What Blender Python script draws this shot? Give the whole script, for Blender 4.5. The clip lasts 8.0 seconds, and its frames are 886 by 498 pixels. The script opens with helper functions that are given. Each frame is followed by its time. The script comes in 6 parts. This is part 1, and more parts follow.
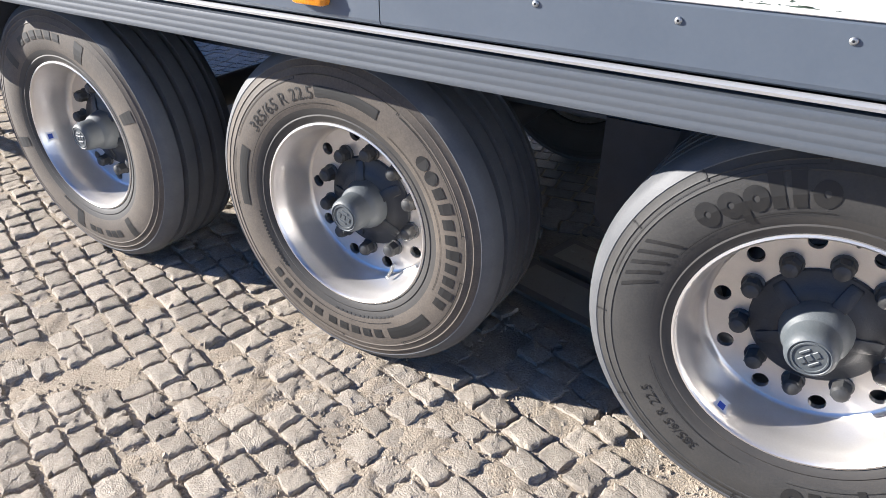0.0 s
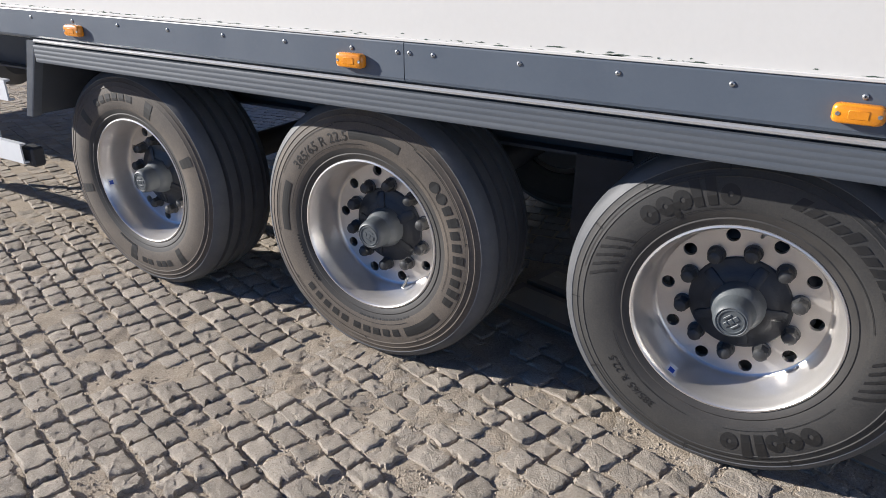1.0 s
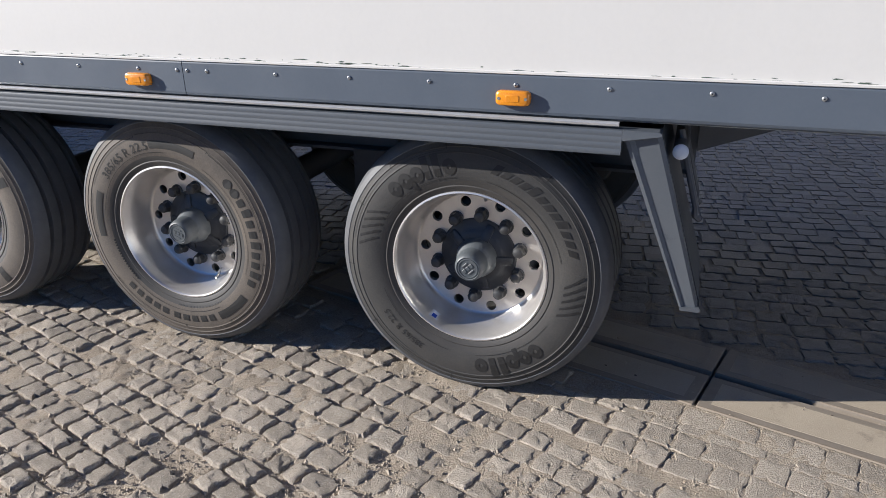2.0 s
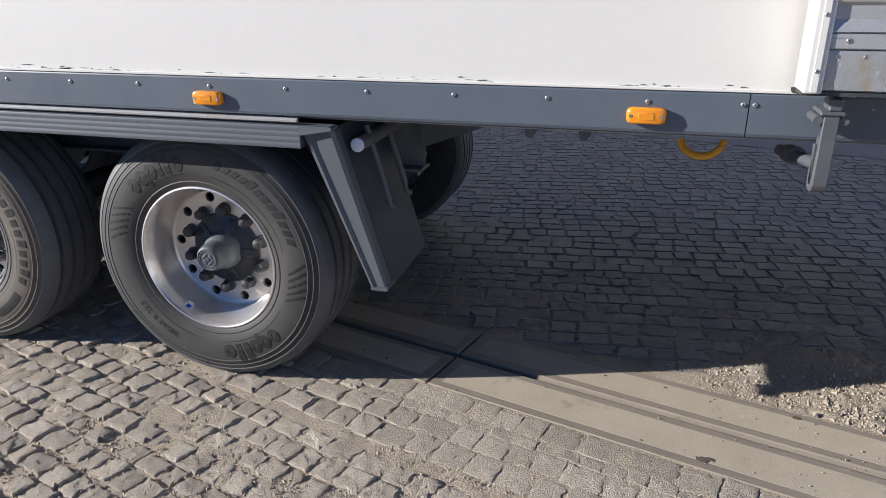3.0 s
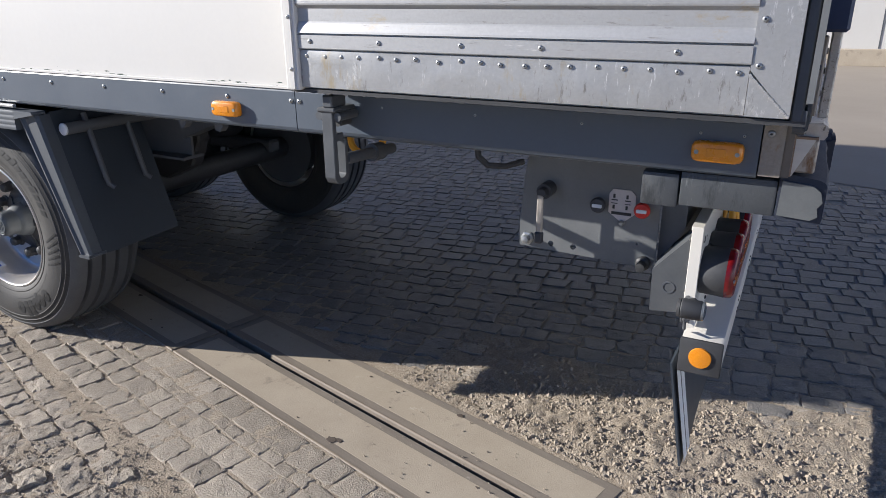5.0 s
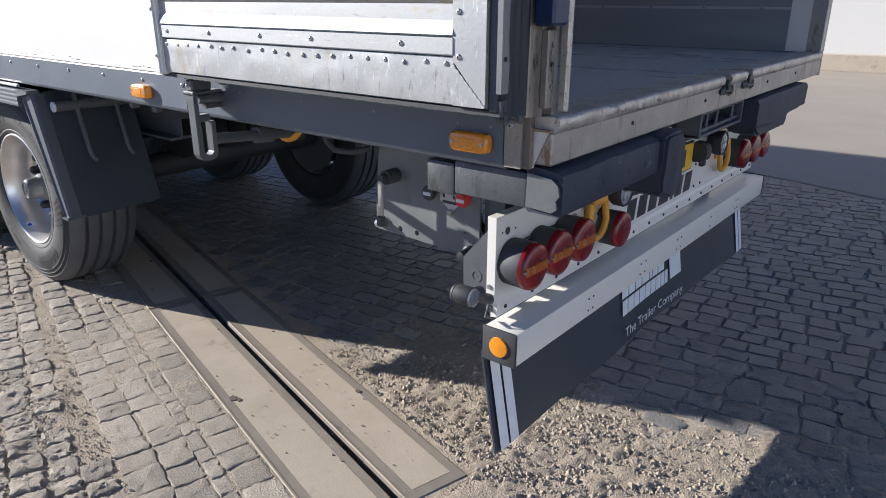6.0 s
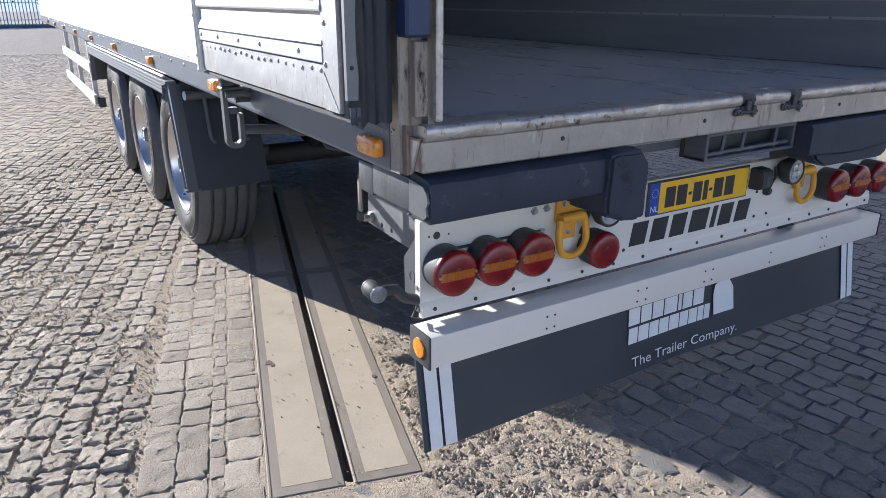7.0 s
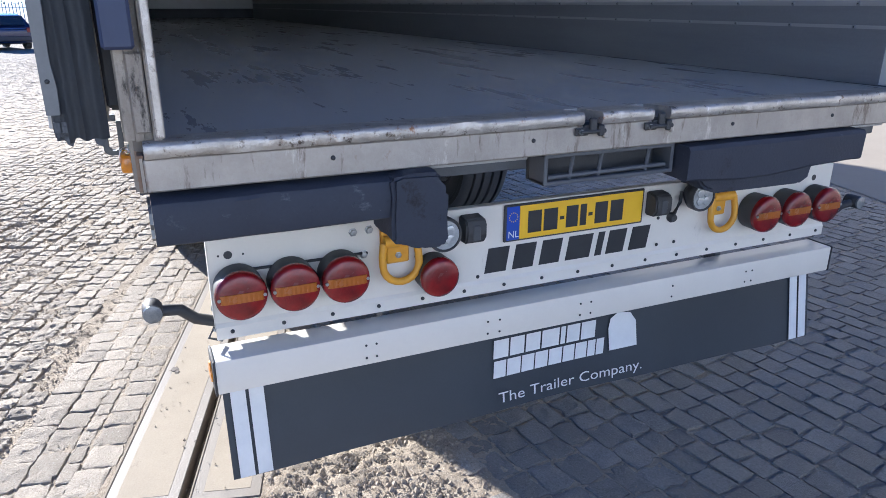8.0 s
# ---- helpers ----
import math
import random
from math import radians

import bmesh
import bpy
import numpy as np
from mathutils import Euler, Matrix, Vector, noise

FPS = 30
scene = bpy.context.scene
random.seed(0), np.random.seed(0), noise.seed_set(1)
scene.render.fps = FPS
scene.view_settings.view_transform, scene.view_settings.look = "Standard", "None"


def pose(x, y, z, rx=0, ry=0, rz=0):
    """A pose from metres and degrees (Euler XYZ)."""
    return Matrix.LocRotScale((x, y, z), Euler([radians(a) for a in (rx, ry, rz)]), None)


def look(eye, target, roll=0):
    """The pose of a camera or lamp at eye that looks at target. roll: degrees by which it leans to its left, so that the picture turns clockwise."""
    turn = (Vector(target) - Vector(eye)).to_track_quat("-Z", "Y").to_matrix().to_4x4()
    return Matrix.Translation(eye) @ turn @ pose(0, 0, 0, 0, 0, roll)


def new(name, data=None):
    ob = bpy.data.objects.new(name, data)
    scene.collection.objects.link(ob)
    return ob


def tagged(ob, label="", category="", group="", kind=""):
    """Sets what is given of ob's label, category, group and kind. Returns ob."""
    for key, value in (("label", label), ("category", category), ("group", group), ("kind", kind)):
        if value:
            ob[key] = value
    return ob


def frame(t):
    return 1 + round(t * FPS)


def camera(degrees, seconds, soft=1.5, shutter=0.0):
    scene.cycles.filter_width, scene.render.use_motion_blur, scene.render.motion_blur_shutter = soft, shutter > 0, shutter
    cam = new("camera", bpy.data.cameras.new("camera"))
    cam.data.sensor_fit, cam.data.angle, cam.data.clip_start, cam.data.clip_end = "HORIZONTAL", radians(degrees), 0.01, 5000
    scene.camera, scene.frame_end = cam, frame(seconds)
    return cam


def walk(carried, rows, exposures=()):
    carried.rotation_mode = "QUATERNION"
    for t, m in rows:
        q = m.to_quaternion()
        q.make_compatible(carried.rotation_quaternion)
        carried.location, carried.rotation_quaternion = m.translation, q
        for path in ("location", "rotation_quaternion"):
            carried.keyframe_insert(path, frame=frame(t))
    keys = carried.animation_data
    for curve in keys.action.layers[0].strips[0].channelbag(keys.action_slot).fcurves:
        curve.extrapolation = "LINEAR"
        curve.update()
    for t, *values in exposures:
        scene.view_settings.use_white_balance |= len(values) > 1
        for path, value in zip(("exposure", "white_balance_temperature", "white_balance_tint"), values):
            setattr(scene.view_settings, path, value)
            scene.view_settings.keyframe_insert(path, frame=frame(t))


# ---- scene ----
cam = camera(65.4, 8.0, soft=0.55)
PATH = [
    (0, (2.559, -1.318, 1.467), (1.646, 0.162, 0.479), -0.1),
    (0.5, (2.684, -1.571, 1.49), (1.72, -0.026, 0.664), -0.2),
    (1, (2.784, -1.811, 1.512), (1.852, -0.234, 0.711), -0.2),
    (1.2, (2.828, -1.888, 1.524), (1.981, -0.262, 0.725), -0.5),
    (2.3, (3.576, -2.111, 1.545), (2.999, -0.344, 0.807), -1.1),
    (2.5, (3.752, -2.082, 1.525), (3.209, -0.297, 0.802), -0.9),
    (3, (4.215, -2.038, 1.506), (3.685, -0.247, 0.789), -1.2),
    (3.5, (4.605, -1.949, 1.518), (4.131, -0.139, 0.81), -1.2),
    (4, (4.995, -1.816, 1.51), (4.364, -0.051, 0.813), -1.1),
    (4.5, (5.398, -1.754, 1.486), (4.584, -0.059, 0.805), -0.7),
    (5, (5.811, -1.617, 1.456), (4.937, 0.05, 0.777), -0.9),
    (5.2, (5.977, -1.527, 1.455), (5.087, 0.129, 0.773), -0.9),
    (6.3, (6.778, -1.117, 1.423), (5.413, 0.184, 0.756), -0.4),
    (6.5, (6.891, -0.991, 1.432), (5.413, 0.179, 0.764), -0.4),
    (7, (7.141, -0.725, 1.441), (5.533, 0.267, 0.783), -0.1),
    (7.5, (7.336, -0.399, 1.45), (5.71, 0.565, 0.796), -0.0),
    (8, (7.38, 0.022, 1.452), (5.648, 0.782, 0.803), -0.2),
]
walk(cam, [(t, look(eye, target, roll)) for t, eye, target, roll in PATH],
     exposures=[(0, 0.88, 5600, 10), (0.3, 0.44, 5600, 10), (0.6, 0.18, 5600, 10), (1.0, 0.11, 5590, 10), (2.5, 0.06, 5540, 10), (5.2, 0.05, 5540, 10), (6.3, 0.36, 5440, 10), (6.5, 0.42, 5420, 10), (7.0, 0.54, 5390, 10), (7.5, 0.72, 5330, 10), (8.0, 1.03, 5300, 10)])

# ---------------------------------------------------------------- world and sun
SUN_WAY = Vector((1.0, 0.375, -0.385)).normalized()
world = bpy.data.worlds.new("sky")
scene.world = world
world.use_nodes = True
wn = world.node_tree
wn.nodes.clear()
sky = wn.nodes.new("ShaderNodeTexSky")
sky.sky_type = "NISHITA"
sky.sun_disc = False
sky.ozone_density = 9.0
sky.dust_density = 0.4
sky.sun_elevation = math.asin(-SUN_WAY.z)
sky.sun_rotation = math.atan2(-SUN_WAY.x, -SUN_WAY.y)
bg = wn.nodes.new("ShaderNodeBackground")
bg.inputs["Strength"].default_value = 0.080
wout = wn.nodes.new("ShaderNodeOutputWorld")
deep_blue = wn.nodes.new("ShaderNodeMix")
deep_blue.data_type, deep_blue.blend_type = "RGBA", "MULTIPLY"
deep_blue.inputs["Factor"].default_value = 1.0
deep_blue.inputs["B"].default_value = (0.90, 1.0, 1.13, 1)
wn.links.new(sky.outputs[0], deep_blue.inputs["A"])
wn.links.new(deep_blue.outputs["Result"], bg.inputs["Color"])
wn.links.new(bg.outputs[0], wout.inputs["Surface"])
sun = new("sun", bpy.data.lights.new("sun", "SUN"))
sun.data.energy = 9.1
sun.data.angle = radians(0.55)
sun.data.color = (1.0, 0.870, 0.705)
sun.matrix_world = look((-20, -9, 8), Vector((-20, -9, 8)) + SUN_WAY)

# ---------------------------------------------------------------- materials


def surface(name, base, other, rough=0.6, metal=0.0, scale=6.0, fine=120.0, bump=0.15, contrast=0.5, coat=0.0, shift=False, spots=None, streak=None, rough_vary=0.15, rugged=0.0, speck=0.5, deep=0.01, gloss=0.5):
    """A material of two colours mixed by two scales of noise, with fine relief. spots: (colour, amount, scale); streak: stretch of the coarse noise (x, y, z)."""
    m = bpy.data.materials.new(name)
    m.use_nodes = True
    nt = m.node_tree
    n, l = nt.nodes, nt.links
    b = n["Principled BSDF"]
    tc = n.new("ShaderNodeTexCoord")
    mp = n.new("ShaderNodeMapping")
    l.new(tc.outputs["Object"], mp.inputs["Vector"])
    if shift:
        oi = n.new("ShaderNodeObjectInfo")
        mu = n.new("ShaderNodeMath")
        mu.operation = "MULTIPLY"
        mu.inputs[1].default_value = 37.0
        l.new(oi.outputs["Random"], mu.inputs[0])
        cx = n.new("ShaderNodeCombineXYZ")
        l.new(mu.outputs[0], cx.inputs[0])
        l.new(mu.outputs[0], cx.inputs[1])
        l.new(cx.outputs[0], mp.inputs["Location"])
    big = n.new("ShaderNodeTexNoise")
    big.inputs["Scale"].default_value = scale
    big.inputs["Detail"].default_value = 6.0
    big.inputs["Roughness"].default_value = 0.65
    if streak:
        ms = n.new("ShaderNodeMapping")
        ms.inputs["Scale"].default_value = streak
        l.new(mp.outputs[0], ms.inputs["Vector"])
        l.new(ms.outputs[0], big.inputs["Vector"])
    else:
        l.new(mp.outputs[0], big.inputs["Vector"])
    small = n.new("ShaderNodeTexNoise")
    small.inputs["Scale"].default_value = fine
    small.inputs["Detail"].default_value = 5.0
    small.inputs["Roughness"].default_value = 0.6
    l.new(mp.outputs[0], small.inputs["Vector"])
    ramp = n.new("ShaderNodeMapRange")
    ramp.inputs["From Min"].default_value = 0.5 - 0.5 * (1 - contrast) - 0.02
    ramp.inputs["From Max"].default_value = 0.5 + 0.5 * (1 - contrast) + 0.02
    l.new(big.outputs["Fac"], ramp.inputs["Value"])
    addn = n.new("ShaderNodeMath")
    addn.operation = "MULTIPLY_ADD"
    addn.inputs[1].default_value = speck
    addn.use_clamp = True
    l.new(small.outputs["Fac"], addn.inputs[0])
    sub = n.new("ShaderNodeMath")
    sub.operation = "SUBTRACT"
    sub.inputs[1].default_value = 0.5 * speck
    l.new(ramp.outputs[0], sub.inputs[0])
    l.new(sub.outputs[0], addn.inputs[2])
    mix = n.new("ShaderNodeMix")
    mix.data_type = "RGBA"
    mix.inputs["A"].default_value = (*base, 1)
    mix.inputs["B"].default_value = (*other, 1)
    l.new(addn.outputs[0], mix.inputs["Factor"])
    col = mix.outputs["Result"]
    if shift:
        hv = n.new("ShaderNodeHueSaturation")
        vr = n.new("ShaderNodeMapRange")
        vr.inputs["To Min"].default_value = 0.80
        vr.inputs["To Max"].default_value = 1.16
        l.new(oi.outputs["Random"], vr.inputs["Value"])
        l.new(vr.outputs[0], hv.inputs["Value"])
        l.new(col, hv.inputs["Color"])
        col = hv.outputs["Color"]
    for spots in (spots if isinstance(spots, list) else [spots] if spots else []):
        sn = n.new("ShaderNodeTexNoise")
        sn.inputs["Scale"].default_value = spots[2]
        sn.inputs["Detail"].default_value = 8.0
        sn.inputs["Roughness"].default_value = 0.75
        if len(spots) > 3:
            m2 = n.new("ShaderNodeMapping")
            m2.inputs["Scale"].default_value = spots[3]
            l.new(mp.outputs[0], m2.inputs["Vector"])
            l.new(m2.outputs[0], sn.inputs["Vector"])
        else:
            l.new(mp.outputs[0], sn.inputs["Vector"])
        sr = n.new("ShaderNodeMapRange")
        sr.inputs["From Min"].default_value = 0.72 - 0.3 * spots[1]
        sr.inputs["From Max"].default_value = 0.80 - 0.3 * spots[1]
        l.new(sn.outputs["Fac"], sr.inputs["Value"])
        sm = n.new("ShaderNodeMix")
        sm.data_type = "RGBA"
        sm.inputs["B"].default_value = (*spots[0], 1)
        l.new(sr.outputs[0], sm.inputs["Factor"])
        l.new(col, sm.inputs["A"])
        col = sm.outputs["Result"]
    l.new(col, b.inputs["Base Color"])
    rr = n.new("ShaderNodeMapRange")
    rr.inputs["To Min"].default_value = max(0.03, rough - rough_vary)
    rr.inputs["To Max"].default_value = min(1.0, rough + rough_vary)
    l.new(big.outputs["Fac"], rr.inputs["Value"])
    l.new(rr.outputs[0], b.inputs["Roughness"])
    b.inputs["Metallic"].default_value = metal
    b.inputs["Specular IOR Level"].default_value = gloss
    if coat:
        b.inputs["Coat Weight"].default_value = coat
        b.inputs["Coat Roughness"].default_value = 0.15
    if bump:
        bp = n.new("ShaderNodeBump")
        bp.inputs["Strength"].default_value = bump
        bp.inputs["Distance"].default_value = deep
        if rugged:
            mid = n.new("ShaderNodeTexNoise")
            mid.inputs["Scale"].default_value = rugged
            mid.inputs["Detail"].default_value = 4.0
            mid.inputs["Roughness"].default_value = 0.6
            l.new(mp.outputs[0], mid.inputs["Vector"])
            l.new(mid.outputs["Fac"], bp.inputs["Height"])
        else:
            l.new(small.outputs["Fac"], bp.inputs["Height"])
        l.new(bp.outputs[0], b.inputs["Normal"])
    return m


WHITE = surface("white_paint", (0.675, 0.655, 0.610), (0.610, 0.592, 0.55), 0.5, scale=1.2, fine=60, bump=0.02, contrast=0.2, streak=(1.5, 1, 0.25), coat=0.08, spots=((0.57, 0.56, 0.52), 0.12, 3.0, (3.0, 1.0, 0.4)))
GREY = surface("slate_grey_paint", (0.083, 0.101, 0.128), (0.108, 0.127, 0.153), 0.42, scale=2.5, fine=90, bump=0.03, contrast=0.3, spots=((0.17, 0.18, 0.19), 0.18, 7.0))
SKIRT = surface("grey_plastic", (0.070, 0.081, 0.096), (0.105, 0.115, 0.127), 0.52, scale=4, fine=140, bump=0.06, streak=(0.3, 3, 6), spots=((0.34, 0.34, 0.33), 0.10, 9.0, (0.4, 1, 1)))
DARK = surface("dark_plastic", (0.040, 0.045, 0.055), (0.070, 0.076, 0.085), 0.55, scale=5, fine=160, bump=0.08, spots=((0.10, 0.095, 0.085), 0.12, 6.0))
BLACK = surface("black_rubber", (0.030, 0.031, 0.034), (0.056, 0.057, 0.060), 0.6, scale=12, fine=200, bump=0.12)
CHASSIS = surface("chassis_paint", (0.066, 0.074, 0.088), (0.105, 0.110, 0.118), 0.6, scale=5, fine=130, bump=0.1, spots=((0.10, 0.07, 0.05), 0.12, 9.0))
GALV = surface("painted_steel_plate", (0.13, 0.14, 0.145), (0.19, 0.195, 0.195), 0.5, metal=0.15, scale=7, fine=140, bump=0.06, spots=((0.30, 0.295, 0.28), 0.16, 8.0))
PEEL = surface("peeling_grey_paint", (0.050, 0.056, 0.064), (0.085, 0.090, 0.094), 0.5, scale=5, fine=90, bump=0.12, spots=[((0.24, 0.25, 0.245), 0.38, 6.0, (1.6, 1.6, 0.3)), ((0.40, 0.41, 0.40), 0.34, 13.0, (1.6, 1.6, 0.25)), ((0.030, 0.033, 0.037), 0.46, 7.0, (1.4, 1.4, 0.35))])
DOCK = surface("dark_blue_dock_beam", (0.018, 0.023, 0.040), (0.032, 0.039, 0.058), 0.65, scale=6, fine=120, bump=0.15, spots=[((0.09, 0.10, 0.115), 0.32, 12.0, (1, 0.6, 1)), ((0.004, 0.005, 0.008), 0.36, 7.0), ((0.22, 0.22, 0.21), 0.16, 24.0)])
PEEL_PALE = surface("bare_pale_metal", (0.20, 0.212, 0.215), (0.14, 0.15, 0.155), 0.36, metal=0.4, scale=9, fine=120, bump=0.08, spots=((0.12, 0.13, 0.14), 0.17, 14.0))
SEAL = surface("grey_seal_rubber", (0.042, 0.048, 0.058), (0.078, 0.086, 0.098), 0.5, scale=7, fine=140, bump=0.15, streak=(3, 3, 0.3), spots=((0.13, 0.14, 0.15), 0.13, 9.0, (2, 2, 0.25)))
RETAINER = surface("dark_grey_steel", (0.085, 0.092, 0.10), (0.12, 0.125, 0.13), 0.45, metal=0.2, scale=12, fine=160, bump=0.06, spots=((0.24, 0.24, 0.235), 0.12, 12.0))
ALU = surface("worn_aluminium", (0.49, 0.49, 0.485), (0.34, 0.34, 0.34), 0.54, metal=0.5, scale=3, fine=140, bump=0.03, speck=0.7, contrast=0.45, streak=(0.5, 1, 3.0), spots=[((0.68, 0.675, 0.65), 0.36, 12.0, (0.35, 1, 3.0)), ((0.20, 0.19, 0.175), 0.42, 22.0, (0.4, 1, 4.0)), ((0.40, 0.345, 0.25), 0.50, 7.0, (0.6, 1, 1.6))], rough_vary=0.22)
ALU_SCUFFED = surface("scuffed_aluminium", (0.47, 0.47, 0.465), (0.34, 0.34, 0.335), 0.45, metal=0.5, scale=5, fine=120, bump=0.10, deep=0.004, speck=0.8, contrast=0.5, spots=[((0.66, 0.655, 0.63), 0.42, 9.0, (1.3, 1, 0.7)), ((0.24, 0.23, 0.215), 0.44, 26.0, (2.2, 1, 0.5)), ((0.74, 0.735, 0.72), 0.38, 40.0, (2.0, 1, 0.35)), ((0.38, 0.33, 0.24), 0.48, 6.0, (1.5, 1, 0.5))], rough_vary=0.25)
BRIGHT = surface("bright_aluminium", (0.60, 0.595, 0.58), (0.46, 0.46, 0.455), 0.36, metal=0.55, scale=6, fine=120, bump=0.04, streak=(0.3, 2, 4))
ALLOY = surface("brushed_alloy", (0.77, 0.745, 0.71), (0.60, 0.57, 0.535), 0.33, metal=0.76, scale=7, fine=260, bump=0.012, contrast=0.35, spots=((0.30, 0.25, 0.20), 0.10, 9.0), rough_vary=0.12)
HUBFLANGE = surface("dark_hub_casting", (0.017, 0.020, 0.024), (0.040, 0.043, 0.047), 0.45, scale=14, fine=200, bump=0.15)
HUBMAT = surface("hub_paint", (0.066, 0.077, 0.084), (0.098, 0.107, 0.112), 0.5, scale=14, fine=200, bump=0.12, spots=((0.17, 0.15, 0.12), 0.14, 18.0))
NUTMAT = surface("nut_steel", (0.038, 0.042, 0.048), (0.075, 0.072, 0.066), 0.5, metal=0.3, scale=30, fine=260, bump=0.1)
STEEL = surface("worn_steel", (0.46, 0.43, 0.39), (0.32, 0.29, 0.25), 0.5, metal=0.55, scale=6, fine=130, bump=0.14, spots=[((0.60, 0.57, 0.52), 0.45, 9.0, (1, 1, 0.4)), ((0.20, 0.17, 0.14), 0.48, 14.0, (1.5, 1.5, 0.25)), ((0.20, 0.12, 0.065), 0.30, 8.0, (1, 1, 0.35))], rough_vary=0.25)
LIP = surface("scuffed_steel_edge", (0.62, 0.59, 0.54), (0.36, 0.32, 0.27), 0.42, metal=0.6, scale=14, fine=120, bump=0.25, contrast=0.5, spots=[((0.80, 0.78, 0.74), 0.40, 22.0), ((0.12, 0.095, 0.07), 0.52, 34.0), ((0.27, 0.13, 0.06), 0.44, 12.0)], rough_vary=0.25)
GRIME = surface("grimy_post_steel", (0.36, 0.33, 0.29), (0.22, 0.188, 0.152), 0.55, metal=0.4, scale=8, fine=120, bump=0.2, speck=0.8, streak=(2, 2, 0.5), spots=[((0.60, 0.58, 0.54), 0.40, 14.0, (1, 1, 0.35)), ((0.05, 0.045, 0.04), 0.44, 16.0, (1, 1, 0.3)), ((0.26, 0.125, 0.055), 0.34, 12.0, (1, 1, 0.4))], rough_vary=0.25)
RUST = surface("rusty_edge", (0.20, 0.095, 0.045), (0.34, 0.28, 0.21), 0.75, scale=34, fine=160, bump=0.3, contrast=0.3)
# dirty brown steel with the recess's shade mixed into the colour
GRIME_SHADED = surface("dirty_shaded_steel", (0.13, 0.112, 0.09), (0.20, 0.175, 0.145), 0.6, metal=0.2, scale=12, fine=140, bump=0.15, streak=(2, 2, 0.5))
ZINC = surface("zinc_screw", (0.45, 0.46, 0.46), (0.30, 0.31, 0.31), 0.4, metal=0.8, scale=40, fine=200, bump=0.05)
TYRE_TAN = surface("dusty_rubber", (0.052, 0.044, 0.037), (0.142, 0.117, 0.091), 0.75, scale=4, fine=160, bump=0.10, contrast=0.5, speck=0.8, spots=((0.080, 0.072, 0.064), 0.2, 6.0))
TYRE_GREY = surface("grey_rubber", (0.026, 0.026, 0.026), (0.058, 0.054, 0.048), 0.7, scale=4, fine=160, bump=0.10, contrast=0.55, speck=0.8, spots=((0.105, 0.092, 0.072), 0.16, 6.0))
TREAD = surface("tread_rubber", (0.062, 0.066, 0.074), (0.112, 0.113, 0.115), 0.62, scale=9, fine=150, bump=0.12, spots=((0.10, 0.09, 0.075), 0.14, 14.0))
CLEAN = surface("clean_black_rubber", (0.030, 0.029, 0.028), (0.055, 0.050, 0.044), 0.65, scale=7, fine=160, bump=0.06, contrast=0.3)
MARK = surface("mark_rubber", (0.009, 0.009, 0.009), (0.018, 0.017, 0.016), 0.6, scale=18, fine=160, bump=0.04)
AMBER = surface("amber_lens", (0.78, 0.29, 0.006), (0.64, 0.215, 0.005), 0.28, scale=30, fine=300, bump=0.06, coat=0.5)
AMBER_DEEP = surface("deep_amber_lens", (0.40, 0.125, 0.012), (0.30, 0.085, 0.01), 0.25, scale=30, fine=400, bump=0.1, coat=0.4)
RED = surface("red_lens", (0.27, 0.010, 0.012), (0.10, 0.003, 0.005), 0.22, scale=18, fine=420, bump=0.18, contrast=0.6, coat=0.3)
YELLOW = surface("yellow_paint", (0.70, 0.36, 0.025), (0.58, 0.28, 0.02), 0.45, scale=20, fine=200, bump=0.06, spots=((0.25, 0.13, 0.05), 0.12, 24.0))
PLATE = surface("plate_yellow", (0.80, 0.50, 0.02), (0.74, 0.45, 0.02), 0.35, scale=20, fine=300, bump=0.03)
BLUE = surface("plate_blue", (0.015, 0.06, 0.42), (0.02, 0.07, 0.36), 0.4, scale=20, fine=300, bump=0.02)
BLUEPAINT = surface("dark_blue_paint", (0.014, 0.026, 0.075), (0.024, 0.038, 0.09), 0.45, scale=6, fine=120, bump=0.05, spots=((0.32, 0.33, 0.34), 0.20, 10.0))
PRINT_BLACK = surface("black_film", (0.020, 0.022, 0.026), (0.032, 0.034, 0.038), 0.45, scale=14, fine=160, bump=0.02)
PRINT_WHITE = surface("white_film", (0.72, 0.74, 0.76), (0.62, 0.64, 0.66), 0.5, scale=14, fine=160, bump=0.02)
FLAP = surface("flap_rubber", (0.022, 0.030, 0.042), (0.038, 0.048, 0.062), 0.55, scale=3, fine=140, bump=0.06, spots=((0.075, 0.072, 0.066), 0.12, 6.0, (1, 1, 0.3)))
BOARD = surface("board_white", (0.73, 0.70, 0.635), (0.655, 0.625, 0.565), 0.4, scale=3, fine=120, bump=0.02, spots=[((0.52, 0.50, 0.45), 0.28, 7.0, (1, 1, 0.4)), ((0.34, 0.28, 0.21), 0.12, 16.0, (1, 1, 0.4))], coat=0.15)
LED = surface("lamp_glass", (0.55, 0.57, 0.58), (0.35, 0.37, 0.38), 0.12, metal=0.3, scale=40, fine=240, bump=0.15, coat=1.0)
CLEAR_LENS = surface("clear_lens", (0.22, 0.23, 0.235), (0.12, 0.13, 0.135), 0.15, scale=60, fine=240, bump=0.2, coat=1.0)
FLOORMAT = surface("cargo_floor", (0.36, 0.36, 0.355), (0.45, 0.445, 0.43), 0.30, scale=2.5, fine=120, bump=0.08, streak=(0.4, 2.5, 1), spots=[((0.40, 0.39, 0.37), 0.26, 7.0, (0.35, 2, 1)), ((0.28, 0.28, 0.28), 0.22, 5.0, (0.5, 2, 1)), ((0.12, 0.12, 0.12), 0.12, 9.0, (1, 0.5, 1))])
